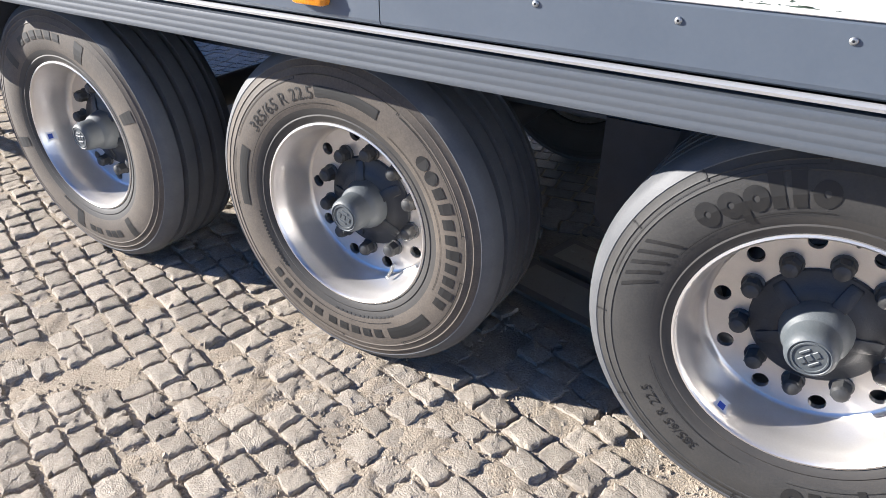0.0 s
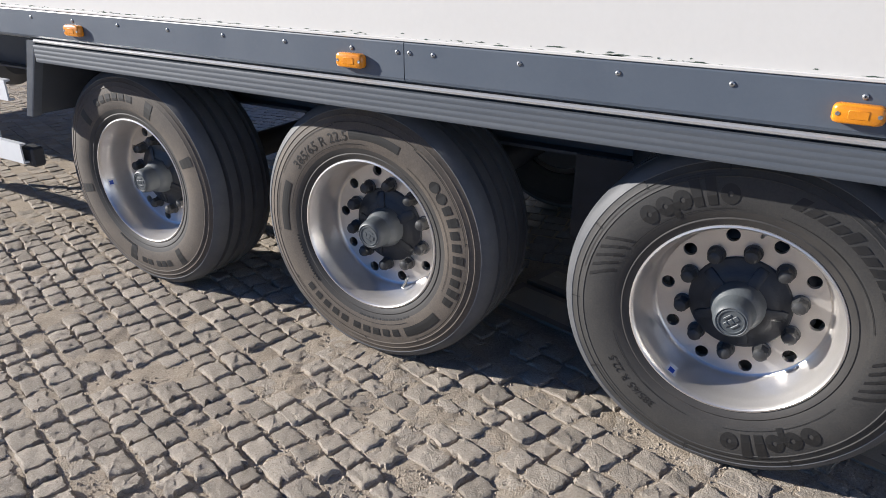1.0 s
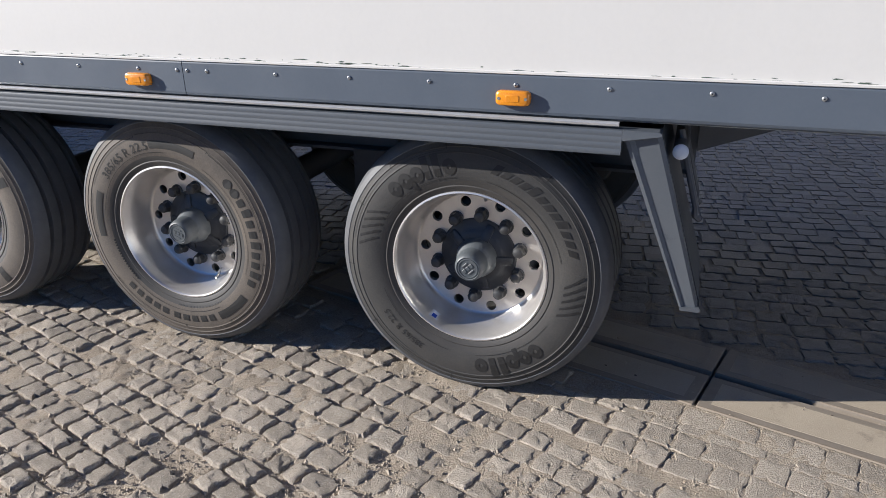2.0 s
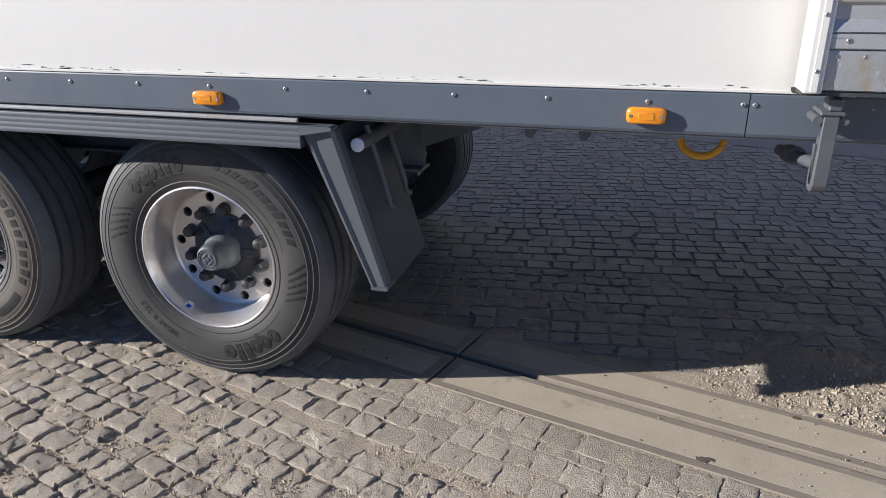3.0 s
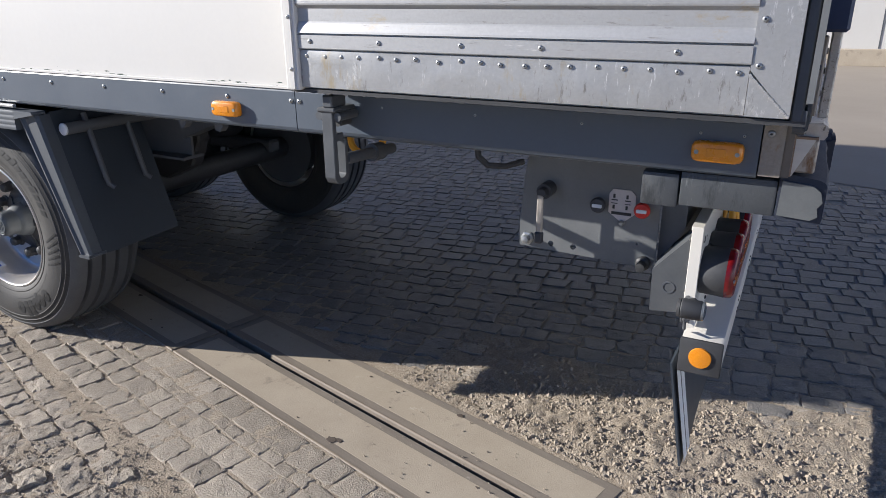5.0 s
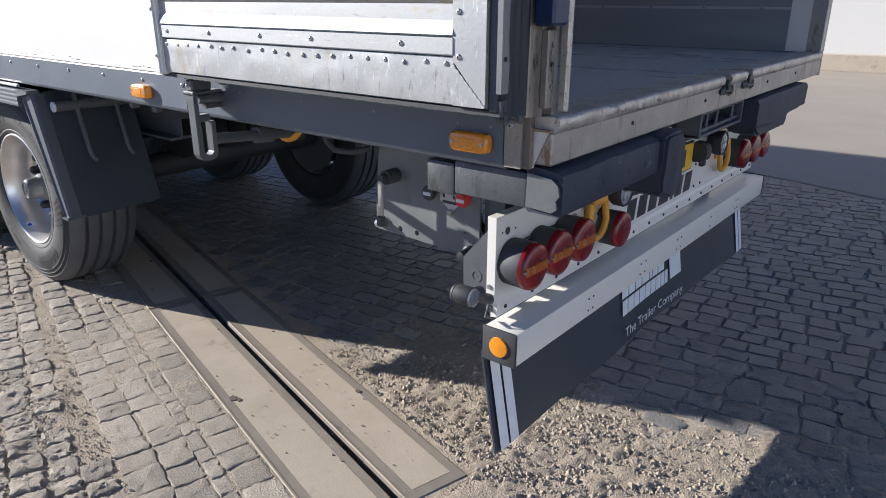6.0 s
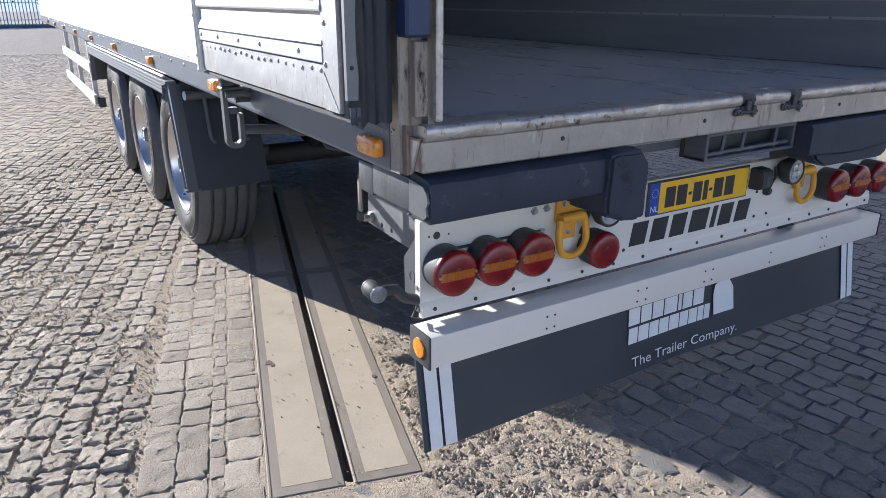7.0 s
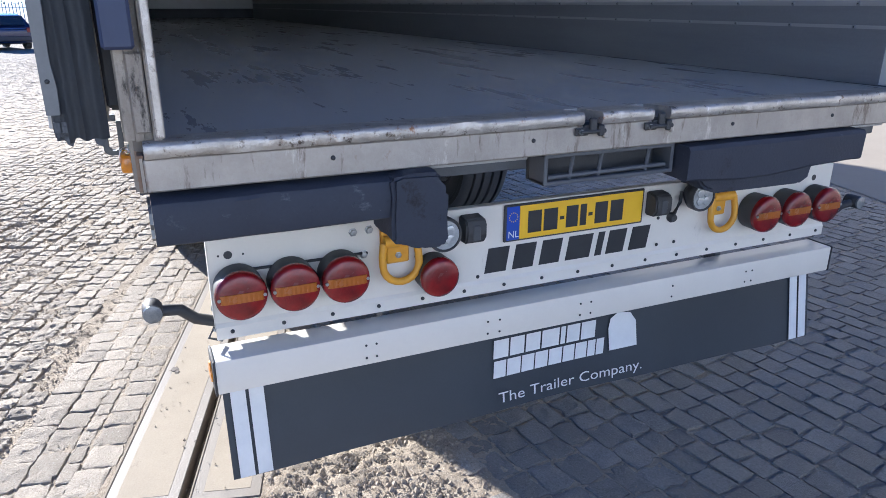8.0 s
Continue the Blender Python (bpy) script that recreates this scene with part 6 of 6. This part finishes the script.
def sett_shape(rng, length, width, points, rings, tilt=0.025, ragged=1.0):
    """One worn stone about the origin, top at z = 0: vertices and faces."""
    out = []
    hl, hw = length / 2, width / 2
    side = {24: (-0.92, -0.57, -0.20, 0.20, 0.56, 0.92), 16: (-0.90, -0.34, 0.30, 0.90), 8: (-0.86, 0.86)}[points]
    for k in range(4):
        for f in side:
            d = 1 + ragged * (rng.uniform(-0.085, 0.045) - (rng.uniform(0, 0.06) if abs(f) > 0.5 else 0))
            g = f * rng.uniform(0.88, 1.03)
            out.append([(g * hl, -d * hw), (d * hl, g * hw), (-g * hl, d * hw), (-d * hl, -g * hw)][k])
    for _ in range(rng.randrange(0, 4)):
        i = rng.randrange(len(out))
        q = rng.uniform(0.78, 0.93)
        out[i] = (out[i][0] * q, out[i][1] * q)
    vs, fs = [], []
    tilt_x, tilt_y = rng.gauss(0, tilt), rng.gauss(0, tilt)
    ox, oy = rng.uniform(0, 60), rng.uniform(0, 60)
    chip = [rng.uniform(0.002, 0.008) * ragged if rng.random() < 0.20 else 0.0 for _ in out]
    for sc, z, jag in rings:
        for k, (x, y) in enumerate(out):
            j = 1 + rng.uniform(-jag, jag) + (0.09 * ragged * noise.noise((ox + x * 45, oy + y * 45, z * 40)) if points > 8 else 0)
            px, py = x * sc * j, y * sc * j
            rough = 0.0
            if z > -0.03 and points > 8:
                rough = ragged * 0.8 * (0.0042 * noise.noise((ox + px * 26, oy + py * 26, 0)) + 0.0030 * noise.noise((ox + px * 62, oy + py * 62, 4)) + 0.0016 * noise.noise((ox + px * 150, oy + py * 150, 8)))
                if sc > 0.88:
                    rough -= chip[k] * (1.0 if z > -0.008 else 0.5)
            vs.append((px, py, z + tilt_x * x + tilt_y * y + rough + (rng.uniform(-0.0030, 0.0012) if -0.017 < z < -0.001 else 0)))
    vs.append((rng.uniform(-0.01, 0.01), rng.uniform(-0.01, 0.01), 0.0008 + rng.uniform(-0.0012, 0.0012)))
    n = points
    for r in range(len(rings) - 1):
        for k in range(n):
            a, b = r * n + k, r * n + (k + 1) % n
            fs.append((a, b, b + n, a + n))
    top = (len(rings) - 1) * n
    for k in range(n):
        fs.append((top + k, top + (k + 1) % n, len(vs) - 1))
    return vs, fs


NEAR_RINGS = ((1.0, -0.050, 0.0), (1.0, -0.016, 0.03), (0.975, -0.005, 0.03), (0.91, -0.0008, 0.03), (0.76, 0.0006, 0.05), (0.58, 0.001, 0.07), (0.38, 0.001, 0.1), (0.20, 0.001, 0.1))
FLUSH_RINGS = ((1.02, -0.050, 0.0), (1.015, -0.008, 0.02), (1.0, -0.0016, 0.02), (0.955, -0.0003, 0.02), (0.78, 0.0005, 0.05), (0.58, 0.0005, 0.07), (0.38, 0.0005, 0.1), (0.20, 0.0005, 0.1))
FAR_RINGS = ((1.0, -0.05, 0.0), (0.995, -0.006, 0.03), (0.945, -0.0005, 0.03))

setts = tagged(new("sett_paving"), "worn grey-beige granite sett paving with sandy joints", "paving", kind="structure")
rng = random.Random(21)
SHAPES = []
for k in range(14):
    size = (rng.uniform(0.09, 0.13), rng.uniform(0.085, 0.108))
    vs, fs = sett_shape(rng, *size, 24, NEAR_RINGS)
    me = bpy.data.meshes.new("sett")
    me.from_pydata(vs, [], fs)
    me.materials.append(SETT)
    me.shade_smooth()
    me.set_sharp_from_angle(angle=radians(24))
    SHAPES.append((me, size))
near_spots, joined = [], []


def lay(angle, origin, u_range, w_range, keep, row_w, lens):
    ca, sa = math.cos(angle), math.sin(angle)
    w = w_range[0]
    while w < w_range[1]:
        rw = rng.uniform(*row_w)
        u = u_range[0] + rng.uniform(0, 0.2)
        while u < u_range[1]:
            ln = rng.uniform(*lens)
            uc, wc = u + ln / 2, w + rw / 2 + rng.gauss(0, 0.004)
            x, y = origin[0] + uc * ca - wc * sa, origin[1] + uc * sa + wc * ca
            if keep(x, y):
                b = buried(x, y)
                fl = flush(x, y)
                drop = -abs(rng.gauss(0, 0.006 - 0.0048 * fl)) + 0.45 * b * rng.random()
                if rubble(x, y):
                    drop -= rng.uniform(0.0, 0.006)
                if not (rubble(x, y) and rng.random() < 0.22) and not (b > 0.010 and rng.random() < 0.35) and not (fl < 0.3 and rng.random() < 0.05):
                    gap = (0.003 + (0.005 + 0.005 * washed(x, y)) * (1 - fl)) * (1.0 if -0.6 < x < 3.2 and -1.4 < y < 0.3 else 0.6)
                    spot = (x, y, drop, angle + rng.gauss(0, 0.06 - 0.045 * fl), ln - rng.uniform(0.3, 1.4) * gap, rw - rng.uniform(0.3, 1.4) * gap)
                    if 0.2 < x < 3.3 and -0.75 < y < 0.10 and len(near_spots) < 300:
                        near_spots.append(spot)
                    else:
                        joined.append(spot)
            u += ln
        w += rw


def side_a(x, y):
    u, w = slab_uv(x, y)
    if not (-21.0 < x < 9.5 and -7.0 < y < 4.2):
        return False
    if -2.1 < u < 2.02 and -0.325 < w < 0.33:
        return False
    if -0.95 < u < 2.05 and -0.715 < w < 0:
        return False
    return w < 0


def side_b(x, y):
    u, w = slab_uv(x, y)
    if not (-6.0 < x < 9.5 and y < 5.20 - 0.30 * (x - 4.5)):
        return False
    if -2.1 < u < 2.02 and w < 0.32:
        return False
    return w >= 0


lay(radians(-17.5), (3.5, 0.0), (-26, 8), (-14.5, 5.0), side_a, (0.084, 0.112), (0.080, 0.138))
# level rows beside the slabs: a course of large stones, a narrow course, then large ones again
w_at = -0.262
for rw in (0.118, 0.055, 0.108, 0.118):
    lay(SLAB_ANG, SLAB_AT, (-0.9, 1.98), (w_at - rw, w_at - rw + 0.001), lambda x, y: True, (rw, rw), (0.095, 0.175) if rw > 0.1 else (0.07, 0.12))
    w_at -= rw
lay(radians(7.0), (3.5, 1.0), (-10.5, 7.5), (-3.0, 6.0), side_b, (0.094, 0.122), (0.095, 0.160))
for x, y, drop, ang, ln, wd in near_spots:
    me, size = SHAPES[rng.randrange(len(SHAPES))]
    m = Matrix.Translation((x, y, drop)) @ Matrix.Rotation(ang + (math.pi if rng.random() < 0.5 else 0), 4, "Z") @ Matrix.Diagonal((ln / size[0], wd / size[1], 1, 1))
    part("sett", me, None, setts, at=m)
# stones beyond the slabs take the copy darkened for the trailer's shade
beyond = [spot for spot in joined if slab_uv(spot[0], spot[1])[1] >= 0 and not rubble(spot[0], spot[1])]
dusty = [spot for spot in joined if slab_uv(spot[0], spot[1])[1] < 0 or rubble(spot[0], spot[1])]
for spots_in, stone in ((dusty, SETT_FAR), (beyond, SETT_SHADED)):
    verts, faces = [], []
    for x, y, drop, ang, ln, wd in spots_in:
        near = -2.0 < x < 7.2 and -2.0 < y < 1.6
        close = -0.8 < x < 6.4 and -1.5 < y < 0.9
        vs, fs = sett_shape(rng, ln, wd, 24 if close else 16 if near else 8, (FLUSH_RINGS if flush(x, y) > 0.4 else NEAR_RINGS) if near else FAR_RINGS, 0.024 - 0.014 * flush(x, y) + 0.016 * washed(x, y), 0.6 if flush(x, y) > 0.6 and y < 0.3 else 1.1 + 0.7 * washed(x, y))
        ca, sa = math.cos(ang), math.sin(ang)
        base = len(verts)
        verts += [(x + vx * ca - vy * sa, y + vx * sa + vy * ca, vz + drop) for vx, vy, vz in vs]
        faces += [tuple(i + base for i in f) for f in fs]
    me = bpy.data.meshes.new("setts")
    me.from_pydata(verts, [], faces)
    me.materials.append(stone)
    me.shade_smooth()
    me.set_sharp_from_angle(angle=radians(24))
    rest = new("setts", me)
    rest.parent = setts
    tagged(rest, kind="stuff")

# loose grit and broken stone
verts, faces = [], []
for k in range(92000):
    if k >= 76000:
        x, y = rng.uniform(4.5, 6.45), rng.uniform(0.05, 1.1)
    elif k % 5 == 0:
        mx, my, rr, hh = MOUNDS[rng.randrange(len(MOUNDS))]
        x, y = rng.gauss(mx, rr * 0.75), rng.gauss(my, rr * 0.75)
    else:
        x, y = rng.uniform(-0.8, 6.3), rng.uniform(-1.3, 0.7)
    fl = flush(x, y)
    u, w = slab_uv(x, y)
    if -2.05 < u < 1.98 and abs(w) < 0.26:
        if rng.random() < 0.98:
            continue
        z = 0.003
    else:
        z = -0.0165 + 0.0095 * math.sqrt(fl) + buried(x, y) + 0.009 * noise.noise((x * 5, y * 5, 0))
    r = min(0.013 - 0.007 * fl, abs(rng.gauss(0, 0.0034 - 0.0018 * fl)) + 0.0015)
    if rubble(x, y):
        if rng.random() < 0.35:
            continue
        r = min(0.017, rng.expovariate(230) + 0.002)
        z += rng.uniform(-0.7, -0.1) * r + 0.003
    base = len(verts)
    a = rng.uniform(0, 6.28)
    for dx, dy, dz in ((1, 0, 0), (0.2, 0.9, 0), (-0.9, 0.3, 0), (-0.4, -0.9, 0), (0.15, 0.1, 0.8), (-0.35, -0.1, 0.55)):
        q = rng.uniform(0.7, 1.2) * r
        verts.append((x + (dx * math.cos(a) - dy * math.sin(a)) * q, y + (dx * math.sin(a) + dy * math.cos(a)) * q, z + dz * q))
    faces += [tuple(base + i for i in f) for f in ((0, 1, 4), (1, 2, 5), (1, 5, 4), (2, 3, 5), (3, 0, 4), (3, 4, 5), (0, 3, 2), (0, 2, 1))]
me = bpy.data.meshes.new("grit")
me.from_pydata(verts, [], faces)
me.materials.append(SAND_GRIT)
tagged(new("grit", me), "loose grit and stone chips on the paving", "gravel", kind="stuff")

# smooth concrete apron beyond the setts
bm = bmesh.new()
bm.faces.new([bm.verts.new((x, y, z)) for x, y, z in ((-30, 15.60, -0.004), (24, -0.60, -0.004), (60, 4.0, -0.004), (60, 60, -0.004), (-30, 60, -0.004))])
ap = new("concrete_apron", to_mesh("concrete_apron", bm, APRON))
tagged(ap, "smooth pale concrete yard beyond the setts", "pavement", kind="structure")

# ---------------------------------------------------------------- the surroundings
wall = tagged(new("hall_building"), "pale grey panelled hall wall across the yard", "building")
bm = box(bmesh.new(), -14, 46, 16.0, 28.0, 0.35, 7.5)
part("wall", bm, PALE_WALL, wall)
bm = box(bmesh.new(), -14.02, 46.02, 15.93, 28.02, -0.02, 0.35, 0.02)
part("plinth", bm, CONCRETE, wall, "pale concrete plinth")
for k in range(9):
    bm = box(bmesh.new(), -14, 46, 15.985, 16.0, 1.55 + 1.1 * k - 0.012, 1.55 + 1.1 * k + 0.012) if k < 5 else box(bmesh.new(), -14 + 7 * (k - 4) - 0.01, -14 + 7 * (k - 4) + 0.01, 15.986, 16.0, 0.36, 7.4)
    part("panel_joint", bm, CHASSIS, wall)
bm = box(bmesh.new(), -14.2, 46.2, 15.8, 28.2, 7.5, 7.62, 0.02)
part("roof", bm, CHASSIS, wall)

# an unseen plain hall, added behind the camera to bounce bluish light forward
back = tagged(new("bounce_warehouse"), "plain blue-grey warehouse, unseen, added to bounce light on the trailer's rear", "building")
part("wall", box(bmesh.new(), 24, 34, -26, 14, -0.05, 8.0), BLUE_BOUNCE, back)
part("roof", box(bmesh.new(), 23.8, 34.2, -26.2, 14.2, 8.0, 8.15), CHASSIS, back)

# palisade fence and verge at the yard's end
fence = tagged(new("palisade_fence"), "galvanised palisade fence at the end of the yard", "fence")
pale = prism(bmesh.new(), [(-0.035, 0), (0.035, 0), (0.035, 2.25), (0.0, 2.4), (-0.035, 2.25)], "x", -0.01, 0.01)
PALE = to_mesh("pale", pale, FENCE)
for k in range(150):
    part("pale", PALE, None, fence, at=Matrix.Translation((-68, -24 + 0.27 * k, 0.15)))
for z in (0.55, 2.0):
    part("fence_rail", box(bmesh.new(), -68.08, -68.02, -24.2, 16.7, z - 0.03, z + 0.03), FENCE, fence)
for k in range(16):
    part("fence_post", box(bmesh.new(), -68.15, -68.05, -24 + 2.7 * k - 0.05, -24 + 2.7 * k + 0.05, 0, 2.35), FENCE, fence)
kerb = tagged(new("kerb", to_mesh("kerb", box(bmesh.new(), -67.3, -67.0, -30, 30, -0.05, 0.16, 0.02), CONCRETE)), "pale concrete kerb before the verge", "kerb", kind="structure")
verge = tagged(new("verge", to_mesh("verge", box(bmesh.new(), -90, -67.3, -30, 30, -0.05, 0.12, 0.02), GRASS)), "grass verge behind the kerb", "grass", kind="structure")
sign = tagged(new("direction_sign"), "square blue road sign with a white arrow on a post", "road sign")
part("panel", box(bmesh.new(), -66.5, -66.46, -1.1, -0.2, 1.15, 2.05, 0.01), BLUE, sign, "blue panel")
bm = bmesh.new()
prism(bm, [(-0.70, 1.28), (-0.60, 1.28), (-0.60, 1.62), (-0.45, 1.55), (-0.45, 1.68), (-0.65, 1.92), (-0.85, 1.68), (-0.85, 1.55), (-0.70, 1.62)], "x", -66.458, -66.45)
part("arrow", bm, PRINT_WHITE, sign, "white arrow")
part("post", cyl(bmesh.new(), (-66.53, -0.65, 0), (0, 0, 1), 0.04, 2.1, 12), FENCE, sign)


def tree(x, y, high, seed):
    r = random.Random(seed)
    t = tagged(new("tree"), "leafy broad green tree beyond the fence", "tree", group="trees at the yard's end")
    t.location = (x, y, 0)
    bm = bmesh.new()
    cyl(bm, (0, 0, -0.1), (0, 0, 1), 0.22, high * 0.5, 10, 0.12)
    tips = []
    for k in range(9):
        a = 2 * math.pi * k / 9 + r.uniform(-0.3, 0.3)
        z0 = high * r.uniform(0.25, 0.48)
        tip = (high * 0.3 * math.cos(a) * r.uniform(0.6, 1.1), high * 0.3 * math.sin(a) * r.uniform(0.6, 1.1), z0 + high * r.uniform(0.18, 0.42))
        tube(bm, [(0, 0, z0), (tip[0] * 0.5, tip[1] * 0.5, (z0 + tip[2]) / 2 + 0.2), tip], 0.05, 6)
        tips.append(tip)
    part("trunk", bm, BARK, t)
    vs, fs = [], []
    for k in range(5200):
        c = tips[r.randrange(9)] if k % 4 else (0, 0, high * 0.72)
        s = high * 0.15
        p = Vector((r.gauss(c[0], s), r.gauss(c[1], s), r.gauss(c[2], s * 0.8)))
        d1 = Vector((r.gauss(0, 1), r.gauss(0, 1), r.gauss(0, 1))).normalized() * r.uniform(0.08, 0.17)
        d2 = d1.cross(Vector((r.gauss(0, 1), r.gauss(0, 1), r.gauss(0, 1)))).normalized() * r.uniform(0.06, 0.12)
        b = len(vs)
        vs += [tuple(p - d1), tuple(p + d2), tuple(p + d1), tuple(p - d2)]
        fs.append((b, b + 1, b + 2, b + 3))
    me = bpy.data.meshes.new("crown")
    me.from_pydata(vs, [], fs)
    me.materials.append(LEAF)
    part("crown", me, None, t)
    return t


for k, (x, y, hgt) in enumerate(((-78, -14, 7.5), (-80, -8, 8.5), (-77, -20, 7.0), (-79, -2, 7.0), (-81, 5, 8.0), (-78, 11, 7.2))):
    tree(x, y, hgt, 40 + k)


def car(x, y, turn):
    c = tagged(new("parked_car"), "dark blue parked hatchback car", "car")
    c.matrix_basis = pose(x, y, 0, 0, 0, turn)
    prof = [(-2.05, 0.30), (-2.10, 0.55), (-2.05, 0.86), (-1.90, 0.95), (-1.55, 1.38), (-0.9, 1.47), (0.2, 1.44), (0.95, 1.02), (1.85, 0.86), (2.08, 0.66), (2.08, 0.32), (1.75, 0.22), (-1.7, 0.22)]
    bm = prism(bmesh.new(), prof, "y", -0.86, 0.86)
    for v in bm.verts:
        if v.co.z > 1.0:
            v.co.y *= 0.78
    bmesh.ops.bevel(bm, geom=bm.edges[:], offset=0.06, segments=2, affect="EDGES")
    part("body", bm, CARPAINT, c, smooth=True, angle=35)
    bm = prism(bmesh.new(), [(-1.93, 0.99), (-1.60, 1.36), (-1.57, 1.37), (-1.90, 0.97)], "y", -0.62, 0.62)
    part("rear_window", bm, GLASS, c, at=Matrix.Translation((-0.03, 0, 0.02)))
    for s in (-1, 1):
        bm = prism(bmesh.new(), [(-1.4, 1.02), (-1.2, 1.36), (0.1, 1.34), (0.72, 1.02)], "y", s * 0.80, s * 0.815)
        part("side_window", bm, GLASS, c, at=Matrix.Rotation(radians(0), 4, "X"))
        part("tail_light", box(bmesh.new(), -2.11, -1.98, s * 0.60, s * 0.84, 0.70, 0.90, 0.02), RED, c, "red tail light")
        for xx in (-1.30, 1.32):
            bm = lathe(bmesh.new(), [(-0.1, 0.19), (-0.1, 0.31), (0.1, 0.31), (0.1, 0.19)], 28, "y", closed=True)
            w = part("wheel", bm, BLACK, c, at=Matrix.Translation((xx, s * 0.78, 0.31)), smooth=True)
            part("rim", lathe(bmesh.new(), [(-0.09, 0.19), (-0.07, 0.12), (-0.06, 0.0005)] if s < 0 else [(0.09, 0.19), (0.07, 0.12), (0.06, 0.0005)], 20), ALLOY, w)
    part("bumper", box(bmesh.new(), -2.16, -2.03, -0.84, 0.84, 0.36, 0.56, 0.03), DARK, c)


car(-29.5, -5.2, 205)
